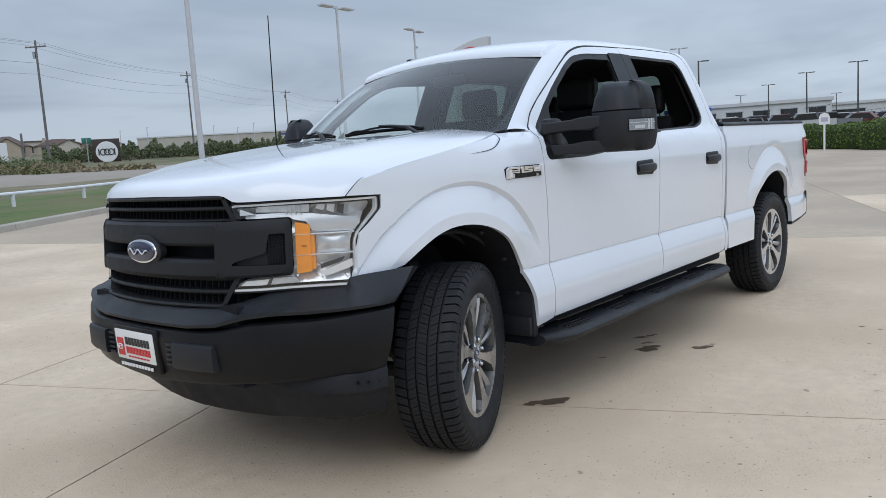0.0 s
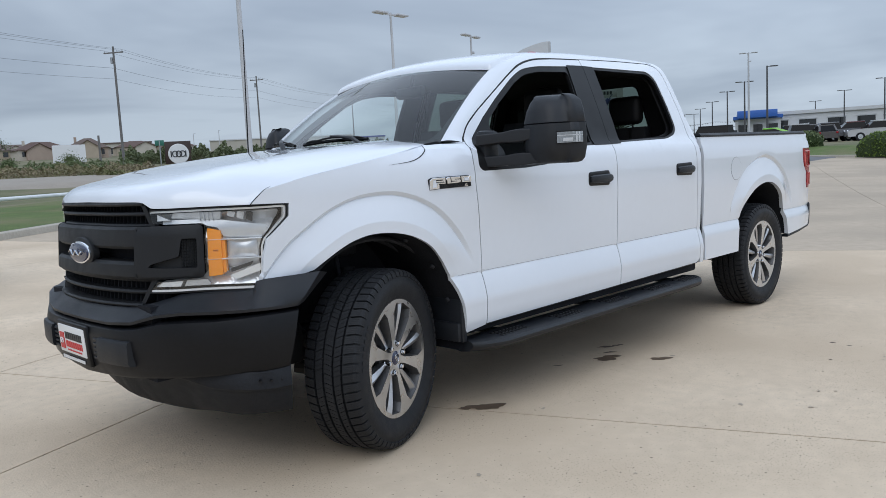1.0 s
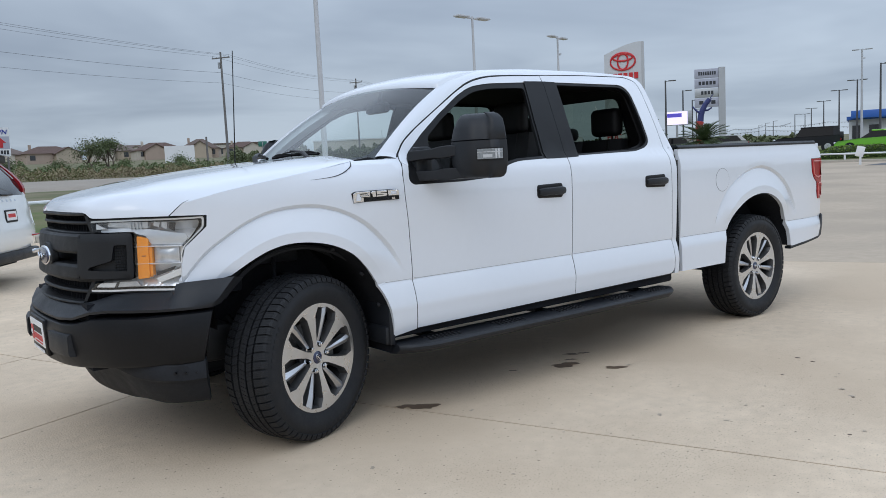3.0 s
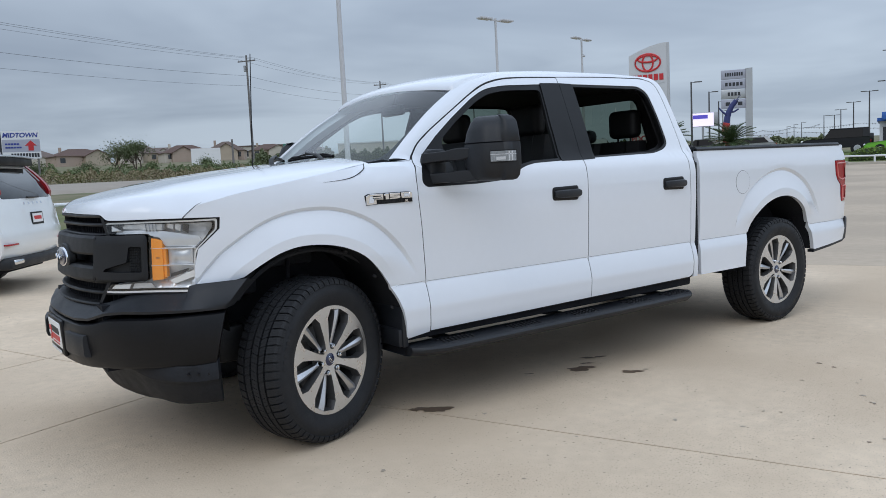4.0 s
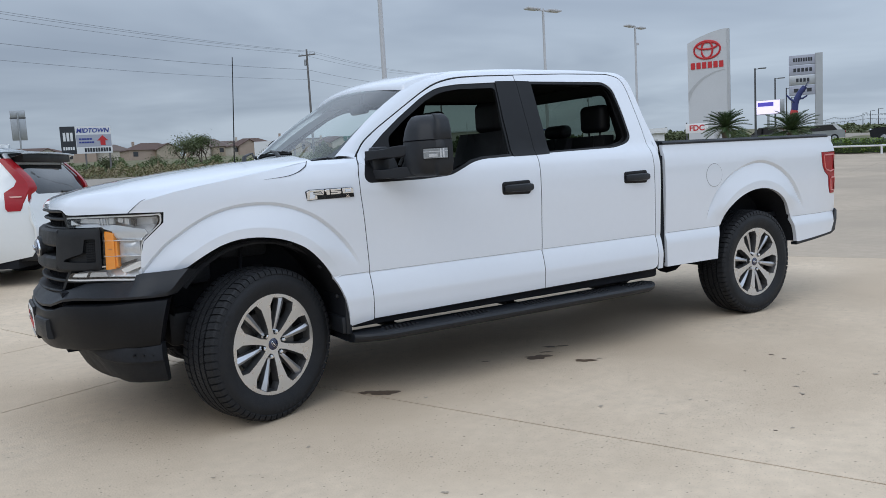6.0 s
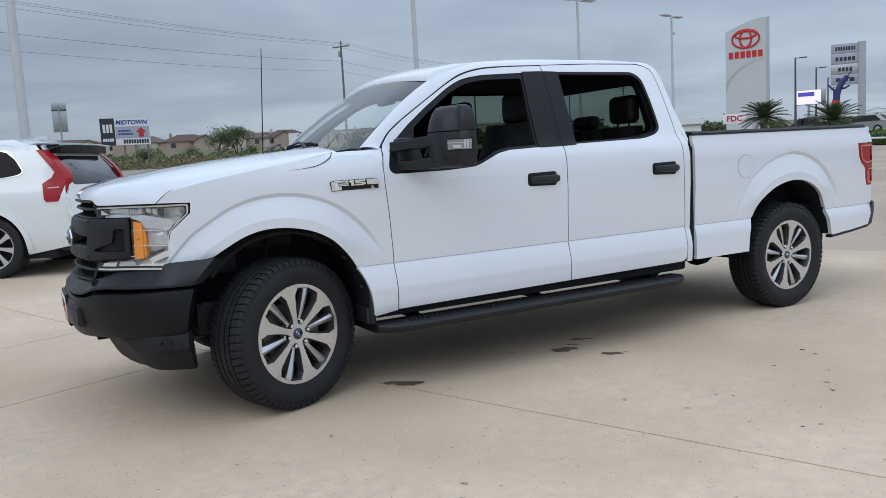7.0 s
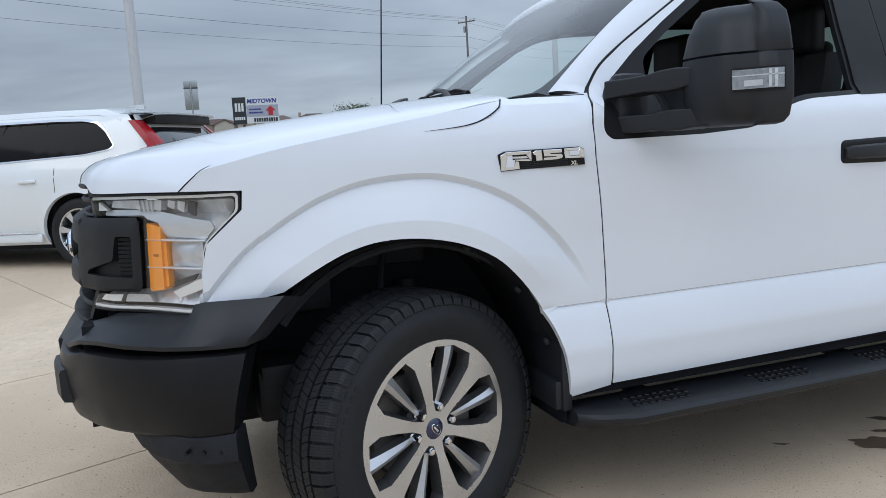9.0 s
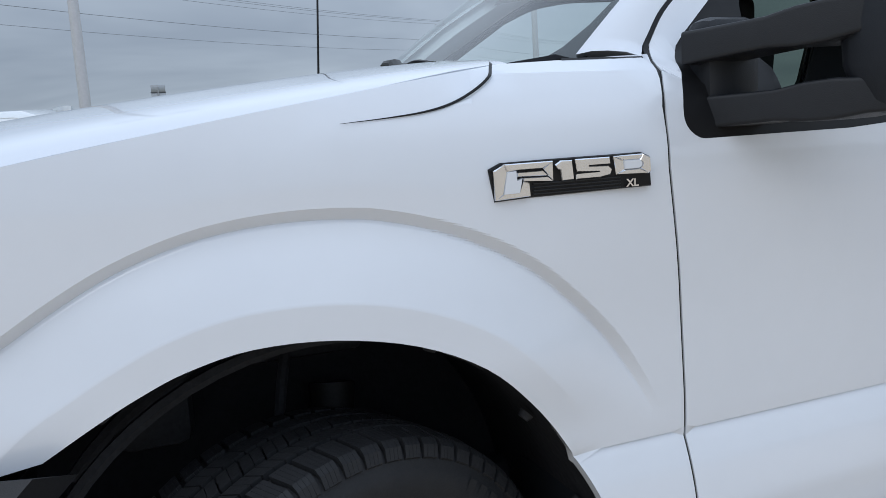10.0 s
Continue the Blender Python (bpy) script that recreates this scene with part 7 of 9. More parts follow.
zs = [0.36, 0.50, 0.72, 0.80, 0.98, 1.08, 1.20, 1.40, 1.60, 1.66]
t_out = [(-tail_half(z), z) for z in zs] + [(tail_half(z), z) for z in zs[::-1]]
t_win = rounded([(-0.70, 1.13), (0.70, 1.13), (0.62, 1.52), (-0.62, 1.52)], 0.06)
part("tailgate", sheet(t_out, tail_surf, 0.03, holes=[t_win], step=0.09), SUV_WHITE, suv)
part("rear_screen", sheet(t_win, lambda y, z: tail_surf(y, z) + Vector((-0.012, 0, 0)), 0.004, step=0.15), DARK_GLASS, suv)
b = bm_new()
add_rings(b, [[Vector((x, SV_C + 0.70 * u, z - 0.02 * abs(u) ** 3)) for u in (-1, -0.8, -0.4, 0, 0.4, 0.8, 1)] for x, z in ((0.45, 1.70), (0.64, 1.695), (0.86, 1.672), (0.865, 1.655), (0.66, 1.61))], close=False)
bmesh.ops.solidify(b, geom=b.faces[:], thickness=0.012)
flip_out(b)
part("spoiler", b, SUV_WHITE, suv)
b = bm_new()
add_box(b, 0.64, 0.835, SV_C - 0.62, SV_C + 0.62, 1.545, 1.652, 0.01)
part("spoiler_underside", b, SATIN, suv)
for sgn in (-1, 1):
    b = bm_new()
    rings = []
    for z, xl, xr in ((0.935, 0.735, 0.86), (0.97, 0.712, 0.88), (1.06, 0.706, 0.91), (1.165, 0.688, 0.945), (1.20, 0.74, 0.957), (1.237, 0.795, 0.95), (1.303, 0.822, 0.92), (1.38, 0.768, 0.86), (1.456, 0.704, 0.79), (1.59, 0.589, 0.648)):
        xm = (xl + xr) / 2
        yl, ym, yr = (SV_C + sgn * (sv_half(x, z) + 0.012) for x in (xl, xm, xr))
        rings.append([Vector((xl, yl, z)), Vector((xm, ym, z)), Vector((xr, yr, z)), Vector((xr + 0.035, yr - sgn * 0.06, z)), Vector((xr + 0.035, yr - sgn * 0.13, z)), Vector((xr - 0.05, yr - sgn * 0.13, z)), Vector((xl, yl - sgn * 0.05, z))])
    add_rings(b, rings, close=True, caps=(True, True))
    flip_out(b)
    tl = part("tail_lamp", b, RED, suv, "tall red tail lamp")
    b = bm_new()
    h = sv_half(0.80, 1.11) + 0.013
    add_box(b, 0.715, 0.90, SV_C + sgn * h - 0.008, SV_C + sgn * h + 0.004, 1.10, 1.118, 0.002)
    part("lamp_bar", b, material("lamp_pale", (0.75, 0.45, 0.42), 0.2), tl)
b = sheet(rounded([(-0.16, 0.80), (0.16, 0.80), (0.16, 0.955), (-0.16, 0.955)], 0.01), lambda y, z: tail_surf(y, z) + Vector((0.012, 0, 0)), 0.012, step=0.1)
part("plate_frame", b, SATIN, suv)
b = sheet([(-0.14, 0.825), (0.14, 0.825), (0.14, 0.935), (-0.14, 0.935)], lambda y, z: tail_surf(y, z) + Vector((0.015, 0, 0)), 0.004, step=0.1)
part("plate", b, SIGN_WHITE, suv)
b = sheet([(-0.10, 0.86), (0.10, 0.86), (0.10, 0.905), (-0.10, 0.905)], lambda y, z: tail_surf(y, z) + Vector((0.018, 0, 0)), 0.003, step=0.1)
part("plate_bar", b, SIGN_RED, suv)
for k in range(5):
    y = -0.24 + 0.12 * k
    b = sheet([(y - 0.022, 1.055), (y + 0.022, 1.055), (y + 0.022, 1.085), (y - 0.022, 1.085)], lambda y, z: tail_surf(y, z) + Vector((0.006, 0, 0)), 0.006, step=0.1)
    part("badge_block", b, CHROME, suv)
b = bm_new()
add_tube(b, [tail_surf(y, 1.14) + Vector((0.03, 0, 0.0)) for y in (-0.18, 0.0, 0.14)], 0.014, 6)
part("rear_wiper", b, SATIN, suv)
b = bm_new()
add_box(b, 0.55, 1.09, SV_C - 0.80, SV_C + 0.80, 0.30, 0.44, 0.04)
part("rear_skirt", b, PLASTIC, suv)
for sgn in (-1, 1):
    b = bm_new()
    add_box(b, 1.0, 1.115, SV_C + sgn * 0.62 - 0.11, SV_C + sgn * 0.62 + 0.11, 0.355, 0.415, 0.02)
    part("tailpipe_trim", b, CHROME, suv)
    b = bm_new()
    add_box(b, 1.0, 1.10, SV_C + sgn * 0.70 - 0.12, SV_C + sgn * 0.70 + 0.12, 0.585, 0.605, 0.006)
    part("rear_reflector", b, RED, suv)
b = bm_new()
add_box(b, -3.6, 0.75, SV_C - 0.84, SV_C + 0.84, 0.22, 0.95)
part("underbody", b, BLACK, suv)
b = bm_new()
add_box(b, -2.45, -0.5, SV_C - 0.955, SV_C - 0.93, 0.30, 0.40, 0.02)
part("sill_trim", b, SUV_WHITE, suv)
b = bm_new()
add_box(b, -2.4, -0.55, SV_C - 0.972, SV_C - 0.96, 0.405, 0.415, 0.003)
part("sill_chrome", b, CHROME, suv)
for x0 in (-0.60, -1.66):
    b = bm_new()
    p = sv_side(x0, 0.98)
    add_box(b, x0 - 0.11, x0 + 0.11, p.y - 0.03, p.y + 0.01, 0.965, 1.0, 0.012)
    part("door_handle", b, SUV_WHITE, suv)
for xs_ in ((-0.27, 0.50), (-1.34, 0.32)):
    b = bm_new()
    pts = [(xs_[0], 1.12), (xs_[0], 0.75), (xs_[0] - 0.06, 0.42)]
    add_rings(b, [[sv_side(x - 0.003, z) + Vector((0, -0.001, 0)), sv_side(x + 0.003, z) + Vector((0, -0.001, 0))] for x, z in spline(pts, 5)], close=False)
    part("door_seam", b, SATIN, suv)
b = bm_new()
add_rings(b, [[Vector((x, SV_C - w, z0)), Vector((x, SV_C, z1)), Vector((x, SV_C + w, z0))] for x, w, z0, z1 in ((0.34, 0.03, 1.75, 1.805), (0.24, 0.035, 1.76, 1.81), (0.08, 0.004, 1.77, 1.785))], close=False)
bmesh.ops.solidify(b, geom=b.faces[:], thickness=0.006)
part("roof_fin", b, SUV_WHITE, suv)
# its wheels: eight slim double spokes
b = bm_new()
revolve(b, [(0.255, 0.02), (0.262, 0.0), (0.30, -0.012), (0.34, -0.008), (0.365, 0.01), (0.372, 0.04), (0.372, 0.19), (0.34, 0.23), (0.26, 0.22)], sides=48)
flip_out(b)
SUV_TYRE = mesh_from(b, RUBBER, "wheel")
b = bm_new()
revolve(b, [(0.258, 0.20), (0.235, 0.15), (0.238, 0.03), (0.25, 0.0), (0.262, -0.004), (0.266, 0.01)], sides=48)
flip_out(b)
SUV_RIM = mesh_from(b, ALLOY, "rim")
b = bm_new()
revolve(b, [(0.0, 0.0), (0.05, 0.002), (0.062, 0.02), (0.062, 0.06)], sides=24)
flip_out(b)
SUV_HUB = mesh_from(b, ALLOY, "hub")
b = bm_new()
add_rings(b, [[Vector((r, 0.045 + 0.01, -w)), Vector((r, 0.008, -w * 0.8)), Vector((r, 0.006, 0)), Vector((r, 0.008, w * 0.8)), Vector((r, 0.055, w))] for r, w in ((0.05, 0.018), (0.12, 0.024), (0.20, 0.034), (0.248, 0.048))], close=True, caps=(True, True))
flip_out(b)
SUV_SPOKE = mesh_from(b, ALLOY, "spoke")
# plain black disc that stands in for the shade behind the spokes
b = bm_new()
revolve(b, [(0.0, 0.10), (0.24, 0.10)], sides=24)
SUV_BACK = mesh_from(b, BLACK, "wheel_shadow_disc")
for m in (pose(-0.02, 0.045, 0.39), pose(-3.004, 0.045, 0.39), pose(-0.02, 2 * SV_C - 0.045, 0.39, 0, 0, 180), pose(-3.004, 2 * SV_C - 0.045, 0.39, 0, 0, 180)):
    w = link("wheel", SUV_TYRE, suv, m @ Matrix.Scale(1.05, 4))
    link("rim", SUV_RIM, w)
    link("hub", SUV_HUB, w)
    link("brake_disc", SUV_BACK, w)
    for k in range(8):
        link("spoke", SUV_SPOKE, w, pose(0, 0, 0, 0, 45 * k + 10, 0))
# raised lips round the wheel openings
for hx in (-0.02, -3.004):
    lip = [(hx + r * math.cos(a), max(0.30, 0.39 + r * math.sin(a))) for r, aa in ((0.452, np.linspace(-0.2, math.pi + 0.2, 40)), (0.515, np.linspace(math.pi + 0.2, -0.2, 40))) for a in aa]
    part("arch_lip", sheet(lip, lambda x, z: sv_side(x, z) + Vector((0, -0.014, 0)), 0.02, step=0.2), SUV_WHITE, suv)
# dark wheel wells
for hx in (0.0, -2.984):
    b = bm_new()
    add_rings(b, [[Vector((hx + 0.43 * math.cos(a), y, max(0.24, 0.37 + 0.43 * math.sin(a)))) for y in (0.06, 0.35)] for a in np.linspace(-0.3, math.pi + 0.3, 18)], close=False)
    part("wheel_liner", b, BLACK, suv)

# ---- round the lot ----
STEEL = material("bronze_pole_paint", (0.09, 0.09, 0.095), 0.5, 0.3, vary=0.12, scale=2)
WHITE_STEEL = material("white_pole_paint", (0.72, 0.73, 0.74), 0.5, vary=0.08, scale=1.5)
POST_GREY = material("pale_grey_pole_paint", (0.50, 0.51, 0.53), 0.5, vary=0.08, scale=1.5)
# weathered wood of the far poles, greyed to include the haze of distance
WOOD = material("hazed_weathered_pole_wood", (0.175, 0.165, 0.16), 0.9, vary=0.25, scale=3, bump=0.4, bump_scale=30)
GALV = material("galvanised_steel", (0.40, 0.41, 0.42), 0.45, 0.8, vary=0.12, scale=5)
HEDGE_CORE = material("hedge_shade", (0.03, 0.05, 0.014), 0.9, vary=0.4, scale=6)
LEAF = material("hedge_leaf", (0.115, 0.175, 0.03), 0.6, vary=0.4, scale=3, spec=0.3)
# dark foliage far off, its colour lifted to take in haze
LEAF_DARK = material("hazed_dark_leaf", (0.115, 0.135, 0.065), 0.7, vary=0.4, scale=3, spec=0.3)
LEAF_SAGE = material("sage_leaf", (0.11, 0.14, 0.06), 0.75, vary=0.35, scale=2, spec=0.3)
PALM = material("palm_leaf", (0.05, 0.085, 0.03), 0.55, vary=0.35, scale=5, spec=0.4)
BARK = material("bark", (0.10, 0.075, 0.055), 0.9, vary=0.3, scale=6, bump=0.5, bump_scale=40)
STRAW = material("dry_weeds", (0.25, 0.20, 0.13), 0.95, vary=0.22, scale=0.8, second=(0.13, 0.14, 0.05), mix_scale=0.3)
BRONZE = material("sign_bronze", (0.04, 0.022, 0.017), 0.5, vary=0.1, scale=2)
SILVER = material("sign_silver", (0.50, 0.51, 0.52), 0.4, 0.5, vary=0.05, scale=1)
SIGN_BLUE = material("sign_blue", (0.03, 0.05, 0.28), 0.45, vary=0.05, scale=3)
SIGN_GREY = material("sign_grey", (0.42, 0.43, 0.50), 0.5, vary=0.05, scale=3)
CHARCOAL = material("sign_charcoal", (0.03, 0.033, 0.04), 0.5, vary=0.05, scale=3)


def at(x, y, rz=0.0, dz=0.0):
    return pose(x, y, height(x, y) + dz, 0, 0, rz)


# lamp posts
def lamp_post(x, y, h, turn, heads=2, white=False, r=0.075, camera_box=False, label=""):
    mt = POST_GREY if white else STEEL
    post = thing("lamp_post", label or ("pale grey steel lamp post with flat twin heads" if white else "dark steel lamp post with flat heads over the car lot"), "lamp post", at(x, y, turn), "lamp posts round the lot")
    b = bm_new()
    add_cyl(b, (0, 0, 0.0), (0, 0, h), r, r * 0.62, 12)
    part("pole", b, mt, post)
    b = bm_new()
    add_cyl(b, (0, 0, -0.05), (0, 0, 0.55 if white else 0.08), r * 2.2 if not white else 0.24, r * 2.2 if not white else 0.24, 16)
    part("base", b, KERB if white else mt, post)
    for k in range(heads):
        s = -1 if k else 1
        b = bm_new()
        add_box(b, min(0.06 * s, 0.30 * s), max(0.06 * s, 0.30 * s), -0.03, 0.03, h - 0.10, h - 0.05)
        part("arm", b, mt, post)
        b = bm_new()
        add_box(b, min(0.28 * s, 0.95 * s), max(0.28 * s, 0.95 * s), -0.17, 0.17, h - 0.10 + 0.02, h, 0.02)
        head = part("lamp_head", b, mt, post)
        b = bm_new()
        add_box(b, min(0.34 * s, 0.9 * s), max(0.34 * s, 0.9 * s), -0.13, 0.13, h - 0.095, h - 0.075)
        part("lens", b, SILVER, head)
    if camera_box:
        b = bm_new()
        add_box(b, 0.05, 0.30, -0.06, 0.06, h - 1.0, h - 0.88, 0.02)
        part("camera_box", b, mt, post)
    return post


lamp_post(19.95, 21.25, 7.2, 5, 2, True, 0.08)
lamp_post(30.75, 26.65, 7.8, 15, 2, True, 0.085, True)
lamp_post(9.35, 15.62, 9.6, 10, 2, True, 0.085)
lamp_post(-1.0, 13.2, 9.4, 5, 2, True, 0.105)
lamp_post(83.69, 33.74, 10.0, -62, 2, True, 0.14, True)
for x, y, hd in ((147.3, 74.7, 1), (149.1, 73.6, 2), (131.3, 63.3, 2), (114.3, 52.8, 2), (96.0, 41.9, 2), (83.9, 34.3, 2), (69.8, 26.0, 1), (173.6, 64.5, 1), (139.8, 46.4, 2), (117.1, 34.5, 2), (198.4, 53.8, 1), (198.8, 50.0, 2), (100.3, 24.7, 2), (165.9, 36.9, 2), (91.8, 17.2, 2), (60.4, 41.2, 1), (71.8, 47.3, 1), (85.9, 55.8, 1), (103.4, 67.1, 1), (189.0, 106.5, 1), (179.2, 99.0, 1), (170.7, 92.3, 1)):
    lamp_post(x, y, 8.5 - height(x, y), -62 if hd == 2 else -50, hd, False, 0.11)

# utility poles with crossarms and wires
WIRE = material("weathered_aluminium_wire", (0.20, 0.21, 0.23), 0.6, 0.3, vary=0.1, scale=1)
P = [(-40, 28, 14.0), (35.3, 85.7, 14.0), (72, 115, 14.2), (120, 149, 14.0), (170, 185, 14)]
tops = []
for k, (x, y, h) in enumerate(P):
    pole = thing("utility_pole", "weathered wooden utility pole with crossarm and insulators", "utility pole", at(x, y, 35), "utility poles along the road")
    b = bm_new()
    add_cyl(b, (0, 0, -0.3), (0, 0, h), 0.17, 0.11, 10)
    part("pole", b, WOOD, pole)
    b = bm_new()
    add_box(b, -0.06, 0.06, -1.2, 1.2, h - 0.75, h - 0.62)
    part("crossarm", b, WOOD, pole)
    for yy in (-1.1, -0.45, 1.1):
        b = bm_new()
        add_cyl(b, (0, yy, h - 0.62), (0, yy, h - 0.40), 0.05, 0.03, 8)
        part("insulator", b, GALV, pole)
    b = bm_new()
    add_cyl(b, (0.0, 0.28, h - 1.9), (0.0, 0.28, h - 1.2), 0.16, 0.16, 12)
    part("transformer", b, GALV, pole)
    m = at(x, y, 35)
    tops.append([m @ Vector(v) for v in ((0, -1.1, h - 0.4), (0, -0.45, h - 0.4), (0, 1.1, h - 0.4), (0, 0.12, h - 2.4), (0, 0.12, h - 3.6))])
for a, c in zip(tops, tops[1:]):
    for p, q in zip(a, c):
        b = bm_new()
        sag = 0.014 * (q - p).length
        add_tube(b, [p.lerp(q, t) - Vector((0, 0, sag * 4 * t * (1 - t))) for t in np.linspace(0, 1, 17)], 0.013 if p is not a[3] else 0.016, 4)
        tagged(part("power_line", b, WIRE), "thin dark power line strung between wooden poles", "wire", "power lines")
for x, y, h in ((35.86, 93.8, 4.2),):
    pole = thing("telephone_pole", "short weathered wooden pole among the weeds", "pole", at(x, y))
    b = bm_new()
    add_cyl(b, (0, 0, -0.3), (0, 0, h), 0.16, 0.13, 8)
    part("post", b, WOOD, pole)
for x, y, h in ((113.25, 218.5, 6.4), (119.85, 214.9, 7.2), (136.2, 204.9, 7.0), (142.0, 200.9, 6.2), (146.0, 198.0, 7.4)):
    pole = thing("street_lamp", "thin far grey street lamp above the scrub", "street lamp", at(x, y, 35), "street lamps beyond the scrub")
    b = bm_new()
    add_cyl(b, (0, 0, -0.3), (0, 0, h), 0.13, 0.09, 8)
    part("post", b, POST_GREY, pole)
    b = bm_new()
    add_tube(b, [(0, 0, h - 0.2), (0.5, 0, h), (1.3, 0, h + 0.1)], 0.08, 6)
    part("arm", b, POST_GREY, pole)


def text_part(words, size, mt, parent, m, name="writing", depth=0.01, bold=0.0, slant=0.0):
    cu = bpy.data.curves.new(name, "FONT")
    cu.body, cu.size, cu.extrude, cu.offset, cu.align_x, cu.align_y = words, size, depth, bold, "CENTER", "CENTER"
    tmp = bpy.data.objects.new("tmp", cu)
    me = bpy.data.meshes.new_from_object(tmp)
    bpy.data.objects.remove(tmp)
    bpy.data.curves.remove(cu)
    me.transform(Matrix(((1, slant, 0, 0), (0, 1, 0, 0), (0, 0, 1, 0), (0, 0, 0, 1))))
    me.materials.clear()
    me.materials.append(mt)
    return link(name, me, parent, m)


UP = Euler((radians(90), 0, 0)).to_matrix().to_4x4()


text_part("XL", 0.0170, CHROME, badge, Matrix.Translation((0.096, -0.0065, -0.0165)) @ UP, "badge_letters", 0.002, 0.0004)


def face_to(x, y, extra=0.0):
    """Turn that points a sign's front (-y) at the lot."""
    return math.degrees(math.atan2(y + 4.5, x + 1.5)) - 90 + extra


def bars(parent, name, mt, x0, x1, z0, z1, n, y=-0.02, gapf=0.2):
    b = bm_new()
    w = (x1 - x0) / n
    for k in range(n):
        add_box(b, x0 + w * (k + gapf / 2), x0 + w * (k + 1 - gapf / 2), y - 0.02, y, z0, z1)
    return part(name, b, mt, parent)


def ring_bm(rx, rz, r, y=0.0, x=0.0, z=0.0, n=40):
    b = bm_new()
    add_tube(b, [Vector((x + rx * math.cos(a), y, z + rz * math.sin(a))) for a in [2 * math.pi * k / n for k in range(n + 1)]], r, 6)
    return b


def polar_place(az, d, ex=-1.30, ey=-4.96):
    return ex + d * math.cos(radians(az)), ey + d * math.sin(radians(az))


# tall white dealer pylon with a red ring mark
x, y = polar_place(39.83, 60)
Z = height(x, y)
sign = thing("pylon_sign", "tall white pylon sign with red oval mark and grey swoosh", "sign", at(x, y, face_to(x, y, -8)))
top = 9.85 - Z
sign.scale = (0.895, 0.895, 1)
pts = [(-1.5, -0.3), (1.5, -0.3), (1.5, top), (1.0, top - 0.03), (0.3, top - 0.16), (-0.6, top - 0.42), (-1.5, top - 0.78)]
b = bm_new()
add_rings(b, [[Vector((px, -0.25, pz)) for px, pz in pts], [Vector((px, 0.25, pz)) for px, pz in pts]], close=True, caps=(True, True))
flip_out(b)
part("panel", b, material("pylon_grey_white", (0.56, 0.58, 0.60), 0.4, vary=0.04, scale=1), sign)
b = bm_new()
add_box(b, 1.5, 1.7, -0.22, 0.22, -0.3, top - 0.02)
part("edge_fin", b, SILVER, sign)
for rx, rz, dz in ((1.0, 0.62, 0), (0.42, 0.58, 0.0), (0.78, 0.24, 0.28)):
    part("logo_ring", ring_bm(rx, rz, 0.075, -0.28, 0.02, top - 1.35 + dz), SIGN_RED, sign)
bars(sign, "writing_bar", SIGN_RED, -1.3, 1.3, top - 2.65, top - 2.2, 6, -0.27, 0.25)
b = bm_new()
outer, inner_ = spline([(-1.49, top - 5.0), (-1.1, top - 4.2), (-0.4, top - 3.5), (0.5, top - 3.05), (1.4, top - 2.85)], 6), spline([(-1.49, top - 4.3), (-1.1, top - 3.85), (-0.4, top - 3.3), (0.5, top - 2.95), (1.4, top - 2.82)], 6)
add_rings(b, [[Vector((p[0], -0.262, p[1])), Vector((q[0], -0.262, q[1]))] for p, q in zip(outer, inner_)], close=False)
part("swoosh", b, SILVER, sign)

# four-panel grey dealer sign
x, y = polar_place(33.7, 106)
Z = height(x, y)
sign = thing("panel_sign", "grey dealer sign with four stacked panels on a column", "sign", at(x, y, face_to(x, y, 6)))
b = bm_new()
add_box(b, 1.05, 1.85, -0.3, 0.3, -0.3, 12.35 - Z)
part("column", b, SILVER, sign)
for k in range(4):
    z1 = 12.25 - Z - 1.22 * k
    b = bm_new()
    add_box(b, -1.85, 1.05, -0.2, 0.2, z1 - 1.14, z1, 0.03)
    p_ = part("panel", b, SIGN_GREY if k != 2 else SILVER, sign)
    bars(sign, "writing_bar", CHARCOAL, -1.45 + 0.3 * (k == 2), 0.75 - 0.3 * (k == 2), z1 - 0.78, z1 - 0.34, (8, 5, 4, 3)[k], -0.2, 0.3)

# small lit screen on a post
x, y = polar_place(36.0, 88)
Z = height(x, y)
sign = thing("lit_screen", "small lit message board on a steel post", "sign", at(x, y, face_to(x, y)))
b = bm_new()
add_box(b, -0.12, 0.12, 0.0, 0.2, -0.2, 4.9 - Z)
add_box(b, -1.25, 1.55, 0.0, 0.2, 4.7 - Z, 6.2 - Z, 0.02)
part("cabinet", b, GALV, sign)
b = bm_new()
add_box(b, -1.2, 1.1, -0.03, 0.0, 4.76 - Z, 6.14 - Z)
part("screen", b, glow("screen_glow", (0.80, 0.72, 0.95), 0.75), sign)
b = bm_new()
add_box(b, -1.0, 0.5, -0.05, -0.03, 5.55 - Z, 5.95 - Z)
part("screen_bar", b, glow("screen_blue", (0.10, 0.08, 0.50), 0.4), sign)

# home builder's billboard
x, y = polar_place(83.1, 92)
Z = height(x, y)
sign = thing("billboard", "builder's billboard, black panel beside a white and grey one", "billboard", at(x, y, face_to(x, y, 4)))
zb = 3.45 + 1.3 - Z
b = bm_new()
add_box(b, -2.5, -1.05, -0.05, 0.05, zb, zb + 2.9)
part("dark_panel", b, CHARCOAL, sign)
b = bm_new()
add_box(b, -1.045, 2.5, -0.05, 0.05, zb, zb + 2.9)
part("pale_panel", b, SIGN_WHITE, sign)
b = bm_new()
add_box(b, -1.0, 2.45, -0.06, -0.05, zb + 0.72, zb + 2.0)
part("grey_field", b, SIGN_GREY, sign)
text_part("MIDTOWN", 0.64, SIGN_BLUE, sign, Matrix.Translation((0.70, -0.06, zb + 2.42)) @ UP, bold=0.02, slant=0.22)
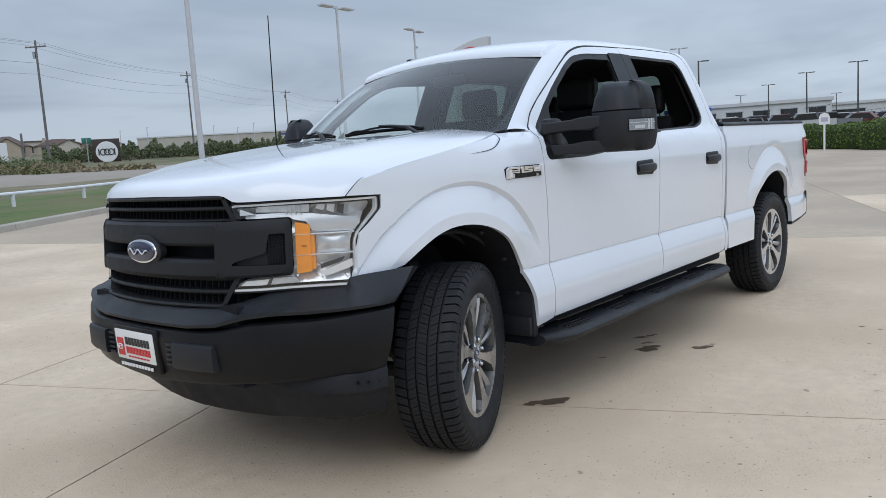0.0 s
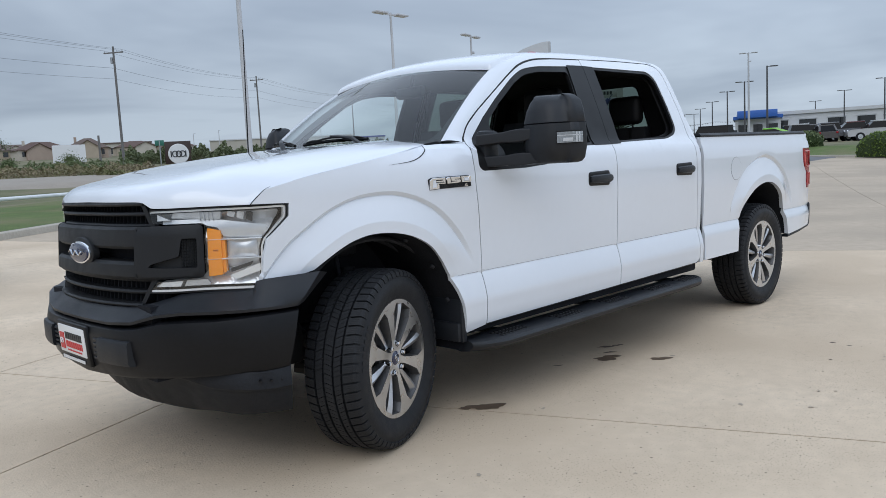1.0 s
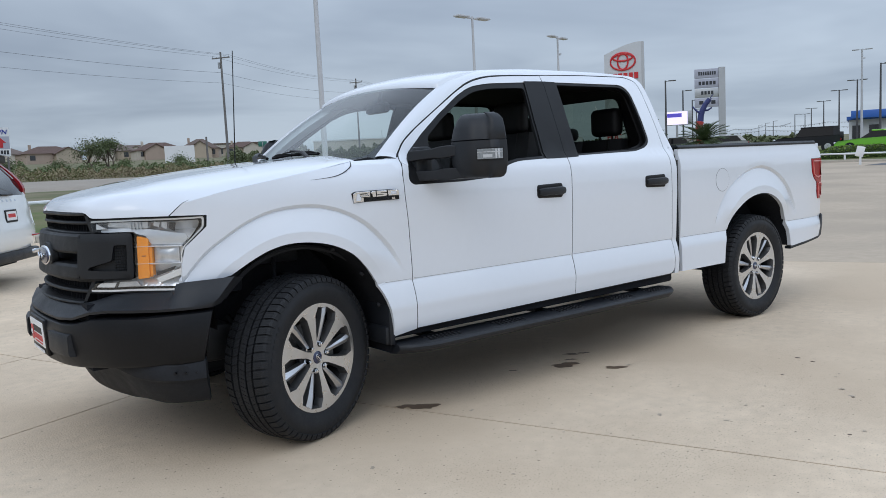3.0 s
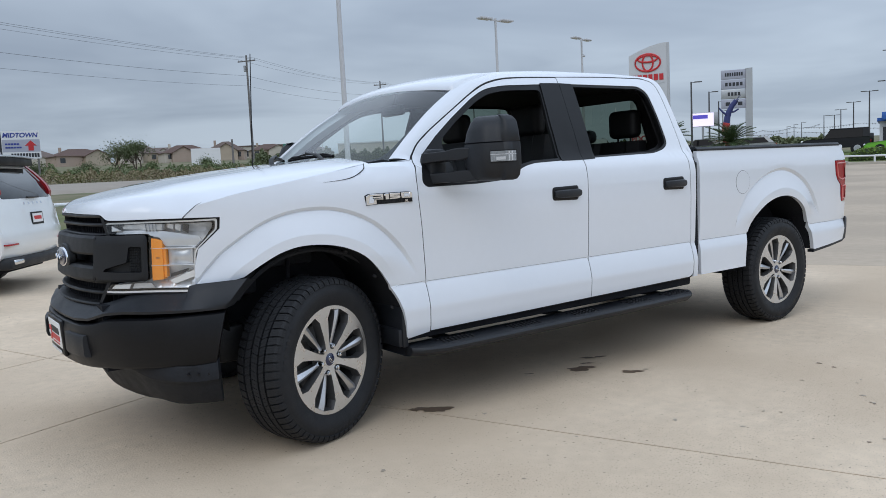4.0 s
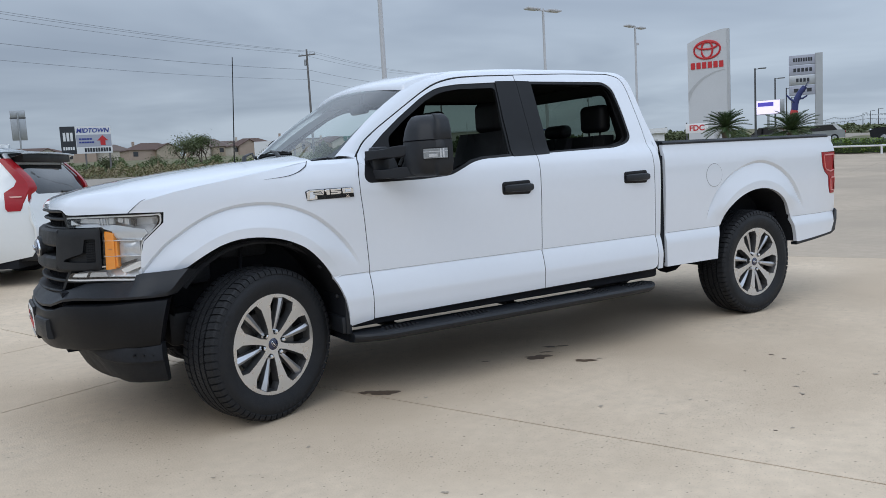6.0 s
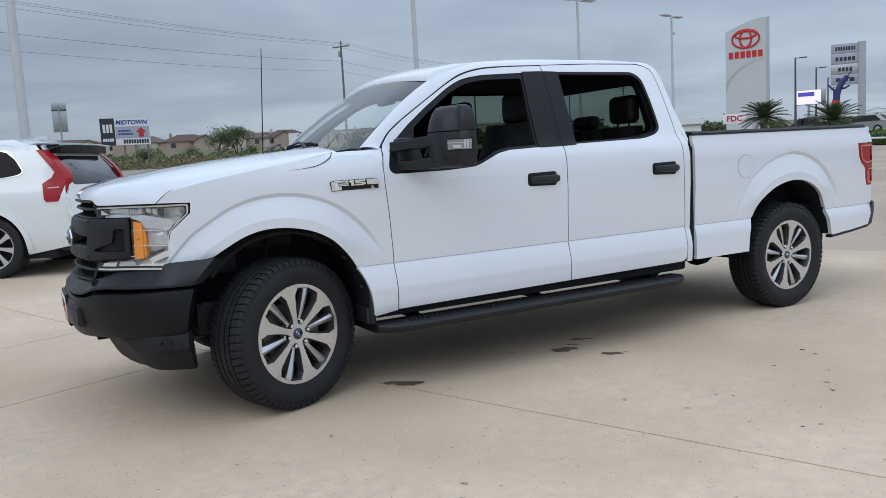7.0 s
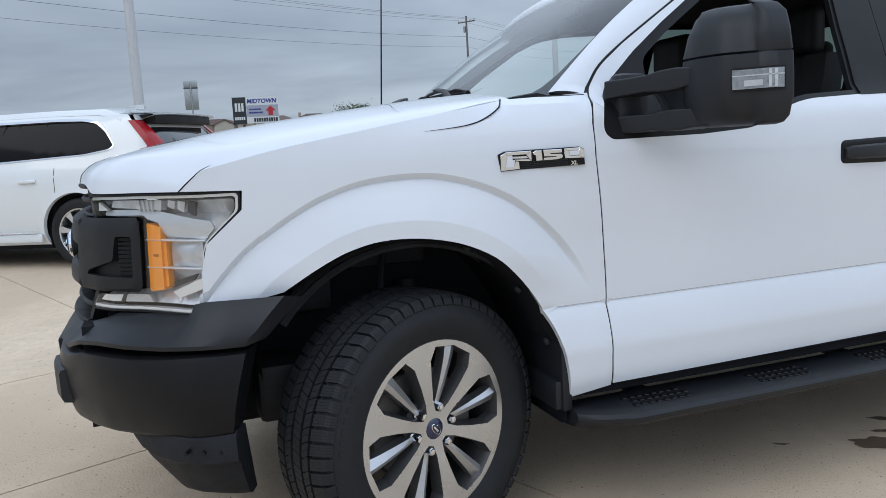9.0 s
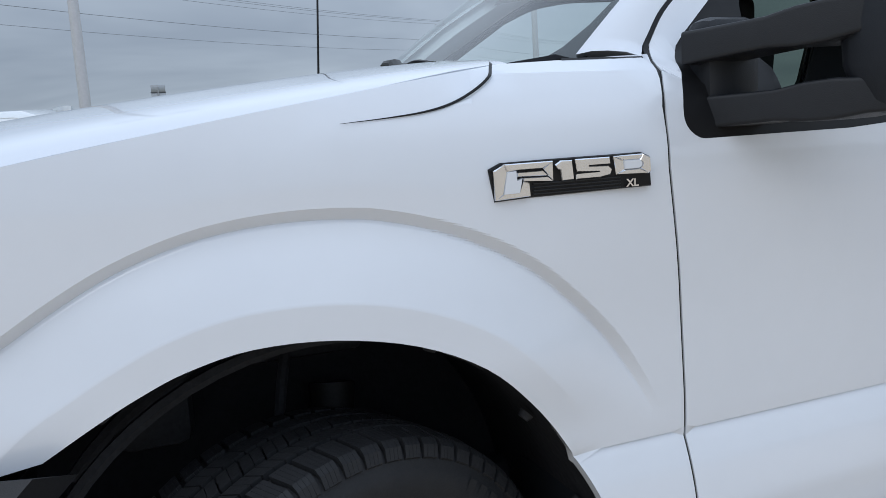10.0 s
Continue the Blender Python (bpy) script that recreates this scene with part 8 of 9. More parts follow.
bars(sign, "writing_bar", SIGN_BLUE, -0.75, 0.55, zb + 1.45, zb + 1.62, 5, -0.06, 0.15)
bars(sign, "writing_bar", SIGN_BLUE, -0.75, 0.75, zb + 1.10, zb + 1.27, 6, -0.06, 0.15)
bars(sign, "number_bar", CHARCOAL, -0.3, 2.35, zb + 0.16, zb + 0.58, 10, -0.05, 0.25)
b = bm_new()
pts = [(1.35, 0.85), (1.85, 0.85), (1.85, 1.35), (2.15, 1.35), (1.6, 1.9), (1.05, 1.35), (1.35, 1.35)]
add_rings(b, [[Vector((px, -0.085, zb + pz)) for px, pz in pts], [Vector((px, -0.06, zb + pz)) for px, pz in pts]], close=True, caps=(True, True))
flip_out(b)
part("arrow", b, SIGN_RED, sign)
bars(sign, "logo_bar", SIGN_WHITE, -2.3, -1.25, zb + 1.35, zb + 2.25, 3, -0.05, 0.3)
bars(sign, "writing_bar", SIGN_WHITE, -2.35, -1.2, zb + 0.42, zb + 0.75, 5, -0.05, 0.25)
for px in (-2.3, -0.2, 2.2):
    b = bm_new()
    add_box(b, px - 0.09, px + 0.09, 0.05, 0.2, -0.4, zb + 0.3)
    part("post", b, WOOD, sign)

# back of a road sign
x, y = polar_place(87.0, 49)
sign = thing("road_sign", "grey backs of two stacked road signs on a post", "road sign", at(x, y, face_to(x, y)))
zt = 5.62 - height(x, y)
b = bm_new()
add_cyl(b, (0, -0.12, -0.2), (0, -0.12, zt - 0.1), 0.045, 0.045, 8)
part("post", b, GALV, sign)
for z0, z1 in ((zt - 0.40, zt), (zt - 1.62, zt - 0.43)):
    b = bm_new()
    add_box(b, -0.37, 0.37, -0.08, -0.055, z0, z1, 0.02)
    part("plate", b, GALV, sign)
for dz in (0.40,):
    b = bm_new()
    add_box(b, -0.40, 0.40, -0.10, -0.08, zt - dz - 0.03, zt - dz + 0.03)
    part("brace", b, STEEL, sign)

# low monument sign with a white disc
x, y = polar_place(63.35, 122, -2.64, -3.0)
Z = height(x, y)
sign = thing("monument_sign", "dark brown square sign with a white disc and linked rings", "sign", at(x, y, face_to(x, y, 0)))
lo = 1.3 + 122 * math.tan(radians(0.72)) - Z
b = bm_new()
add_box(b, -2.4, 2.4, -0.3, 0.3, -0.8, lo + 0.05, 0.03)
part("plinth", b, KERB, sign)
b = bm_new()
add_box(b, -1.85, 1.85, -0.25, 0.25, lo, lo + 3.7, 0.03)
part("panel", b, BRONZE, sign)
b = bm_new()
revolve(b, [(0.0, -0.30), (1.42, -0.30), (1.48, -0.25)], sides=40, centre=(0.05, 0, lo + 1.85))
flip_out(b)
part("disc", b, SIGN_WHITE, sign)
for k in range(3):
    part("mark_ring", ring_bm(0.38, 0.42, 0.075, -0.33, -0.45 + 0.53 * k, lo + 1.85, 24), CHARCOAL, sign)
b = bm_new()
add_box(b, -1.08, -0.93, -0.35, -0.30, lo + 1.4, lo + 2.3)
part("mark_bar", b, CHARCOAL, sign)
b = bm_new()
add_box(b, 0.99, 1.14, -0.35, -0.30, lo + 1.4, lo + 2.3)
part("mark_bar", b, CHARCOAL, sign)

# street name blade on a thin post
x, y = 46.7, 100.5
sign = thing("street_sign", "small green street sign blade on a thin post", "road sign", at(x, y, face_to(x, y)))
b = bm_new()
add_cyl(b, (0, 0, -0.2), (0, 0, 3.4), 0.08, 0.08, 8)
part("post", b, GALV, sign)
b = bm_new()
add_box(b, -0.6, 0.6, -0.03, 0.03, 2.75, 3.5, 0.02)
part("blade", b, material("sign_green", (0.03, 0.16, 0.12), 0.5, vary=0.05, scale=3), sign)

# white pipe rail beyond the kerb
rail = thing("pipe_rail", "low white pipe rail on short posts along the verge", "rail", kind="")
line = [(-24.0, 22.0), (-12.0, 18.2), (-3.0, 17.3), (0.0, 17.9), (3.0, 19.0), (6.2, 20.3), (9.0, 22.0), (11.8, 24.2), (20.0, 30.8), (36.0, 43.5)]
posts = []
for a, c in zip(line, line[1:]):
    n = max(1, round(math.dist(a, c) / 3.2))
    posts += [(a[0] + (c[0] - a[0]) * k / n, a[1] + (c[1] - a[1]) * k / n) for k in range(n)]
for px, py in posts:
    b = bm_new()
    add_cyl(b, (px, py, height(px, py) - 0.1), (px, py, height(px, py) + 0.52), 0.055, 0.055, 10)
    part("post", b, WHITE_STEEL, rail)
for a, c in zip(posts, posts[1:]):
    b = bm_new()
    add_cyl(b, (*a, height(*a) + 0.55), (*c, height(*c) + 0.55), 0.055, 0.055, 10)
    part("pipe", b, WHITE_STEEL, rail)


# ---- planting ----
def leaf_cloud(b, n, place, size, rnd, flat=0.5):
    """n small bent leaf clumps at places drawn from place(rnd)."""
    for _ in range(n):
        p, out = place(rnd)
        s = size * rnd.uniform(0.6, 1.4)
        q = Euler((rnd.uniform(-1, 1) * 1.2, rnd.uniform(-1, 1) * 1.2, rnd.uniform(0, 6.28))).to_matrix()
        v = [b.verts.new(p + q @ Vector(c) * s) for c in ((-0.5, 0, 0), (0, -0.32, 0.08), (0.5, 0, 0), (0, 0.32, 0.08))]
        b.faces.new((v[0], v[1], v[2]))
        b.faces.new((v[0], v[2], v[3]))


def hedge(name, line, w, h, mt, label, seed, density=130, size=0.13, rise=0.0):
    """A clipped hedge: an inner mass coloured dark as leaf shade, under a coat of leaves."""
    hd = thing(name, label, "hedge", kind="")
    rnd = random.Random(seed)
    b = bm_new()
    pts = []
    for a, c in zip(line, line[1:]):
        n = max(1, int(math.dist(a, c) / 0.5))
        pts += [(a[0] + (c[0] - a[0]) * k / n, a[1] + (c[1] - a[1]) * k / n) for k in range(n)]
    pts.append(line[-1])
    rings = []
    for k, p in enumerate(pts):
        a, c = pts[max(0, k - 1)], pts[min(len(pts) - 1, k + 1)]
        t = Vector((c[0] - a[0], c[1] - a[1])).normalized()
        nrm = Vector((-t.y, t.x))
        hh = h * (1 + 0.10 * noise.noise(Vector((p[0], p[1], seed)) * 0.7)) * (0.6 if k in (0, len(pts) - 1) else 1)
        ww = w * (1 + 0.15 * noise.noise(Vector((p[0], p[1], seed + 5)) * 0.8)) * 0.5 * (0.6 if k in (0, len(pts) - 1) else 1)
        z = height(*p) + 0.05
        rings.append([Vector((p[0] + nrm.x * u * ww, p[1] + nrm.y * u * ww, z + v * hh)) for u, v in ((-0.9, 0), (-1, 0.35), (-0.95, 0.75), (-0.6, 0.93), (0, 1), (0.6, 0.93), (0.95, 0.75), (1, 0.35), (0.9, 0))])
    add_rings(b, rings, close=False)
    core = part("branch_mass", b, HEDGE_CORE, hd)
    b = bm_new()
    total = int(len(rings) * 0.5 * density)

    def place(r):
        k = r.randrange(len(rings) - 1)
        j = r.randrange(8)
        a, bb = rings[k], rings[k + 1]
        s, t = r.random(), r.random()
        p = (a[j].lerp(a[j + 1], s)).lerp(bb[j].lerp(bb[j + 1], s), t)
        return p + Vector((r.uniform(-1, 1), r.uniform(-1, 1), r.uniform(-0.6, 1.2))) * 0.06, None

    leaf_cloud(b, total, place, size, rnd)
    part("leaves", b, mt, hd)["kind"] = "stuff"
    return hd


hedge("hedge", [(44.9, 10.6), (44.7, 9.2), (44.2, 8.0), (41.0, 3.0), (38.5, -1.0), (36.5, -6.0)], 1.8, 1.25, LEAF, "clipped bright green hedge behind the kerb", 1, 900, 0.11)
hedge("bush", [(42.6, 6.2), (41.6, 4.4)], 2.2, 1.45, LEAF, "rounded green bush at the end of the hedge", 2, 900, 0.11)
hedge("hedge", [(48.0, 20.4), (48.6, 18.6), (49.3, 16.6)], 1.3, 0.85, LEAF, "low clipped green hedge beside the drive", 3, 700, 0.12)
hedge("hedge", [(47.6, 21.4), (47.2, 23.8), (48.6, 27.0), (51.0, 31.0), (54, 36)], 1.4, 0.85, LEAF, "low clipped green hedge behind a white rail", 4, 260, 0.16)
hedge("hedge", [(52.0, 17.4), (52.6, 16.4), (53.0, 15.4)], 2.2, 1.1, LEAF_SAGE, "loose grassy hedge beside the drive", 5, 260, 0.2)
hedge("shrub", [(45.5, 33.2), (47.4, 32.0)], 2.6, 1.75, LEAF_SAGE, "round sage-green shrub between two palms", 6, 600, 0.16)
# white rail in front of the far hedge
rail2 = thing("pipe_rail", "long low white pipe rail before the far hedge", "rail")
far_line = [(47.6, 15.6), (46.6, 18.2), (45.6, 21.4), (45.4, 25.0), (46.8, 29.0), (49.0, 33.0)]
for a, c in zip(far_line, far_line[1:]):
    b = bm_new()
    add_cyl(b, (*a, height(*a) + 0.5), (*c, height(*c) + 0.5), 0.05, 0.06, 8)
    part("pipe", b, WHITE_STEEL, rail2)
for p in far_line:
    b = bm_new()
    add_cyl(b, (*p, height(*p) - 0.1), (*p, height(*p) + 0.5), 0.06, 0.06, 8)
    part("post", b, WHITE_STEEL, rail2)


def palm(x, y, trunk_h, crown, n, seed, label):
    rnd = random.Random(seed)
    pl = thing("sago_palm", label, "palm", at(x, y), "palms by the entrance")
    b = bm_new()
    rings = []
    for k in range(9):
        z = trunk_h * k / 8
        r = 0.20 * (1 + 0.12 * (k % 2))
        rings.append([Vector((r * math.cos(a), r * math.sin(a), z)) for a in [2 * math.pi * j / 10 for j in range(10)]])
    add_rings(b, rings, close=True, caps=(True, True))
    flip_out(b)
    part("trunk", b, BARK, pl)
    for k in range(n):
        a = 2.399 * k + rnd.uniform(-0.2, 0.2)
        rise = 1.45 - 1.75 * (k / n) + rnd.uniform(-0.1, 0.1)
        L = crown * rnd.uniform(0.85, 1.1)
        b = bm_new()
        spine = []
        for t in np.linspace(0, 1, 9):
            r = L * t * math.cos(rise * (1 - 0.3 * t))
            z = L * (math.sin(rise) * t - 0.30 * t * t)
            spine.append(Vector((r * math.cos(a), r * math.sin(a), trunk_h + z)))
        add_tube(b, spine, 0.018, 4)
        side_ = Vector((-math.sin(a), math.cos(a), 0))
        for i in range(26):
            t = 0.10 + 0.88 * i / 25
            k0 = min(7, int(t * 8))
            p = spine[k0].lerp(spine[k0 + 1], t * 8 - k0)
            d = (spine[k0 + 1] - spine[k0]).normalized()
            ll = 0.30 * crown / 1.2 * math.sin(math.pi * min(0.95, 0.15 + 0.8 * t)) + 0.05
            for s in (-1, 1):
                tip = p + (side_ * s * 0.9 + d * 0.45 + Vector((0, 0, 0.28))).normalized() * ll
                w = d * 0.022
                b.faces.new([b.verts.new(q) for q in (p - w, p + w, tip)])
        part("frond", b, PALM, pl)


x, y = polar_place(38.75, 50)
palm(x, y, 2.05, 1.50, 46, 1, "sago palm with a stiff dark green crown")
x, y = polar_place(34.6, 52)
palm(x, y, 1.65, 1.75, 46, 2, "broad sago palm with arching green fronds")


def tree(x, y, h, w, seed, n=900, label="small scrubby tree with thin grey-green foliage", mt=None, leaf=0.28):
    rnd = random.Random(seed)
    tr = thing("tree", label, "tree", at(x, y))
    b = bm_new()
    tips = []

    def limb(p, d, L, r, depth):
        q = p + d * L
        add_tube(b, [p, p.lerp(q, 0.5) + Vector((rnd.uniform(-1, 1), rnd.uniform(-1, 1), 0)) * L * 0.06, q], r, 5, taper=0.6)
        if depth == 0:
            tips.append((q, L))
            return
        for _ in range(3 if depth > 1 else 4):
            nd = (d + Vector((rnd.uniform(-1, 1), rnd.uniform(-1, 1), rnd.uniform(-0.3, 0.6))) * 0.8).normalized()
            limb(q, nd, L * rnd.uniform(0.55, 0.8), r * 0.6, depth - 1)

    for _ in range(3):
        d = Vector((rnd.uniform(-0.5, 0.5) * w / h * 2, rnd.uniform(-0.5, 0.5) * w / h * 2, 1)).normalized()
        limb(Vector((rnd.uniform(-0.2, 0.2), rnd.uniform(-0.2, 0.2), -0.1)), d, h * 0.36, 0.09 * h / 4, 2)
    part("trunk", b, BARK, tr)
    b = bm_new()

    def place(r):
        q, L = r.choice(tips)
        return q + Vector((r.gauss(0, 1), r.gauss(0, 1), r.gauss(0, 0.8))) * 0.16 * w, None

    leaf_cloud(b, n, place, leaf, rnd)
    part("crown", b, mt or LEAF_DARK, tr)


for k, (az, d, h, w) in enumerate(((77.2, 98, 4.5, 3.4), (75.6, 98, 5.0, 2.2), (81.6, 96, 2.4, 2.4), (74.6, 97, 2.0, 1.8), (78.6, 97, 2.2, 2.0), (71.4, 104, 2.2, 2.4))):
    x, y = polar_place(az, d)
    tree(x, y, h, w, 10 + k, 3200 if k < 2 else 1600, mt=LEAF_SAGE if k % 2 else LEAF_DARK, leaf=0.15)
for k, (az, d, h, w) in enumerate(((65.0, 116, 1.9, 1.6), (61.9, 116, 2.3, 1.5))):
    x, y = polar_place(az, d, -2.64, -3.0)
    tree(x, y, h, w, 40 + k, 900, leaf=0.16, label= "rounded dark shrub beside the brown sign")


def thicket(name, az0, az1, d, h, seed, mt, n, leaf, label, ex=-1.3, ey=-4.96, depth=6.0):
    """A far belt of brush, beyond counting."""
    rnd = random.Random(seed)
    b = bm_new()

    def place(r):
        az, dd = r.uniform(az0, az1), d + r.uniform(-0.5, 0.5) * depth
        x, y = polar_place(az, dd, ex, ey)
        top_ = h * (0.62 + 0.55 * noise.noise(Vector((az * 1.3, seed, 0))) + 0.3 * noise.noise(Vector((az * 5, seed, 3))))
        return Vector((x, y, height(x, y) + max(0.1, top_) * r.random() ** 0.7)), None

    leaf_cloud(b, n, place, leaf, rnd)
    return tagged(part(name, b, mt), label, "brush", kind="stuff")


thicket("far_brush", 46, 68, 140, 3.4, 3, LEAF_DARK, 30000, 0.36, "belt of dark green scrub trees beyond the road", depth=14)
thicket("far_brush", 38, 50, 155, 3.0, 4, LEAF_DARK, 8000, 0.55, "belt of dark green scrub trees beyond the road", depth=14)
thicket("weeds", 66.5, 100, 84, 1.5, 5, STRAW, 26000, 0.18, "tall dry straw-coloured weeds along the road", depth=16)
thicket("weeds", 67, 100, 92, 2.0, 6, LEAF_SAGE, 16000, 0.2, "low green brush among the weeds", depth=14)
thicket("weeds", 62, 70, 78, 0.8, 7, STRAW, 1500, 0.4, "tall dry straw-coloured weeds along the road", depth=8)
thicket("far_brush", 26, 34, 190, 2.2, 8, LEAF_DARK, 1600, 0.9, "belt of dark green scrub trees beyond the lots", depth=20)
thicket("far_brush", 40.5, 43.5, 135, 2.6, 9, LEAF_DARK, 1500, 0.5, "belt of dark green scrub trees beyond the lots", depth=8)

# ---- houses across the road ----
WALLS = [material("stucco_tan", (0.42, 0.35, 0.27), 0.9, vary=0.08, scale=0.6), material("stucco_pale", (0.52, 0.47, 0.40), 0.9, vary=0.08, scale=0.6), material("stucco_rose", (0.40, 0.31, 0.25), 0.9, vary=0.08, scale=0.6)]
ROOFS = [material("roof_brown_shingle", (0.10, 0.058, 0.045), 0.9, vary=0.2, scale=1.2), material("roof_grey_brown_shingle", (0.13, 0.095, 0.08), 0.9, vary=0.2, scale=1.2)]


def house(az, d, w, dep, hw, hr, seed, turn=0):
    x, y = polar_place(az, d * 2.1)
    rnd = random.Random(seed)
    ho = thing("house", "single-storey stucco house with a brown hipped roof", "house", at(x, y, face_to(x, y, turn)), "houses across the road")
    b = bm_new()
    add_box(b, -w / 2, w / 2, -dep / 2, dep / 2, -1.0, hw)
    part("wall", b, WALLS[seed % 3], ho)
    b = bm_new()
    e = 0.5
    base = [Vector(p) for p in ((-w / 2 - e, -dep / 2 - e, hw), (w / 2 + e, -dep / 2 - e, hw), (w / 2 + e, dep / 2 + e, hw), (-w / 2 - e, dep / 2 + e, hw))]
    ridge = [Vector((-w / 2 + dep * 0.45, 0, hw + hr)), Vector((w / 2 - dep * 0.45, 0, hw + hr))]
    vs = [b.verts.new(p) for p in base + ridge]
    for f in ((0, 1, 5, 4), (1, 2, 5), (2, 3, 4, 5), (3, 0, 4), (3, 2, 1, 0)):
        b.faces.new([vs[i] for i in f])
    flip_out(b)
    rf = part("roof", b, ROOFS[seed % 2], ho)
    # front gable wing
    gx, gw = rnd.uniform(-0.25, 0.25) * w, 3.4
    b = bm_new()
    add_box(b, gx - gw, gx + gw, -dep / 2 - 2.0, -dep / 2 + 0.1, -1.0, hw)
    pts = [(gx - gw, hw), (gx + gw, hw), (gx, hw + hr * 0.72)]
    add_rings(b, [[Vector((px, -dep / 2 - 2.0, pz)) for px, pz in pts], [Vector((px, 0, pz)) for px, pz in pts]], close=True, caps=(True, True))
    flip_out(b)
    part("gable", b, WALLS[(seed + 1) % 3], ho)
    b = bm_new()
    for s in (-1, 1):
        p0, p1 = Vector((gx + s * (gw + 0.5), 0, hw - 0.2)), Vector((gx, 0, hw + hr * 0.72 + 0.12))
        quad = [Vector((p0.x, -dep / 2 - 2.4, p0.z)), Vector((p1.x, -dep / 2 - 2.4, p1.z)), Vector((p1.x, 0, p1.z)), Vector((p0.x, 0, p0.z))]
        add_rings(b, [quad, [q - Vector((0, 0, 0.18)) for q in quad]], close=True, caps=(True, True))
    flip_out(b)
    part("gable_roof", b, ROOFS[seed % 2], ho)
    for k, px in enumerate((-0.38, 0.36)):
        b = bm_new()
        add_box(b, px * w - 0.7, px * w + 0.7, -dep / 2 - 0.06, -dep / 2 + 0.05, 0.9, hw - 0.5)
        part("window", b, DARK_GLASS, ho)
    b = bm_new()
    add_box(b, -w * 0.30 - 0.35, -w * 0.30 + 0.35, 0.8, 1.4, hw + 0.3, hw + hr + 0.5)
    part("chimney", b, WALLS[seed % 3], ho)


for k, (az, d, w, dep, hw, hr, turn) in enumerate(((86.5, 140, 22, 12, 2.9, 2.2, 10), (82.3, 132, 20, 12, 2.9, 2.3, -8), (79.2, 122, 15, 11, 2.8, 2.3, 16), (75.2, 134, 14, 12, 2.9, 2.9, -12), (72.4, 128, 15, 11, 2.8, 2.6, 12), (69.6, 126, 12, 11, 2.9, 3.2, -6), (66.6, 140, 14, 11, 2.9, 2.2, 8), (90.5, 150, 20, 12, 2.9, 2.4, 4), (95, 150, 20, 12, 2.9, 2.4, -10), (73.8, 165, 18, 12, 2.9, 2.6, 4), (64.0, 165, 16, 11, 2.6, 2.0, 0))):
    house(az, d, w, dep, hw, hr, k, turn)
# pale blank hoarding among the weeds
x, y = polar_place(71.2, 110)
sg = thing("hoarding", "blank white hoarding on two posts", "hoarding", at(x, y, face_to(x, y)))
b = bm_new()
add_box(b, -1.9, 1.9, -0.05, 0.05, 1.0, 3.2)
part("board", b, SIGN_WHITE, sg)
for px in (-1.5, 1.5):
    b = bm_new()
    add_box(b, px - 0.08, px + 0.08, 0.05, 0.2, -0.4, 3.0)
    part("post", b, WOOD, sg)


# ---- sheds and showrooms ----
def shed(name, az, d, w, dep, h, mt, roof_mt, label, ex=-2.64, ey=-3.0, windows=6, turn=0):
    x, y = polar_place(az, d, ex, ey)
    sh = thing(name, label, "building", at(x, y, face_to(x, y, turn)))
    b = bm_new()
    add_box(b, -w / 2, w / 2, 0, dep, -2.0, h)
    part("wall", b, mt, sh)
    b = bm_new()
    add_box(b, -w / 2 - 0.3, w / 2 + 0.3, -0.3, dep + 0.3, h, h + 0.5)
    part("roof", b, roof_mt, sh)
    for k in range(windows):
        px = -w / 2 + w * (k + 0.5) / windows
        b = bm_new()
        add_box(b, px - w / windows * 0.3, px + w / windows * 0.3, -0.06, 0.02, 0.6, min(h - 0.8, 3.0))
        wd = part("window", b, DARK_GLASS, sh)
        b = bm_new()
        add_box(b, px - w / windows * 0.33, px + w / windows * 0.33, -0.10, -0.02, min(h - 0.8, 3.0), min(h - 0.8, 3.0) + 0.15)
        part("lintel", b, SILVER, wd)
    return sh


PALE_WALL, BLUE_WALL = material("showroom_pale_panel", (0.60, 0.61, 0.62), 0.6, vary=0.05, scale=0.4), material("showroom_blue_panel", (0.04, 0.14, 0.48), 0.45, vary=0.05, scale=0.4)
TAN_WALL = material("shed_tan_panel", (0.45, 0.42, 0.36), 0.7, vary=0.08, scale=0.4)
shed("warehouse", 56.3, 340, 60, 20, 4.8, TAN_WALL, PALE_WALL, "long low pale warehouse behind the scrub", windows=0)
shed("warehouse", 50.3, 300, 14, 12, 3.8, PALE_WALL, SIGN_BLUE, "small pale shed with a blue roof edge", windows=3)
shed("warehouse", 67.3, 330, 24, 12, 4.6, TAN_WALL, ROOFS[1], "brown-roofed block behind the scrub", windows=4)
shed("showroom", 18.7, 134, 24, 14, 3.9, PALE_WALL, PALE_WALL, "white flat-roofed showroom beyond the lot", windows=6)
canopied = shed("showroom", 22.6, 128, 6.4, 12, 3.3, PALE_WALL, BLUE_WALL, "pale showroom front under a deep blue canopy", windows=3)
b = bm_new()
add_box(b, -2.9, 2.7, -1.6, 6.0, 3.45, 4.55, 0.05)
part("canopy", b, BLUE_WALL, canopied)
shed("showroom", 11.0, 175, 40, 14, 4.0, PALE_WALL, PALE_WALL, "long white flat-roofed building beyond the car lot", windows=4)
shed("white_tent_roof", 43.9, 84, 8, 5, 1.9, SIGN_WHITE, SIGN_WHITE, "low white shade roof behind the lot", windows=2)

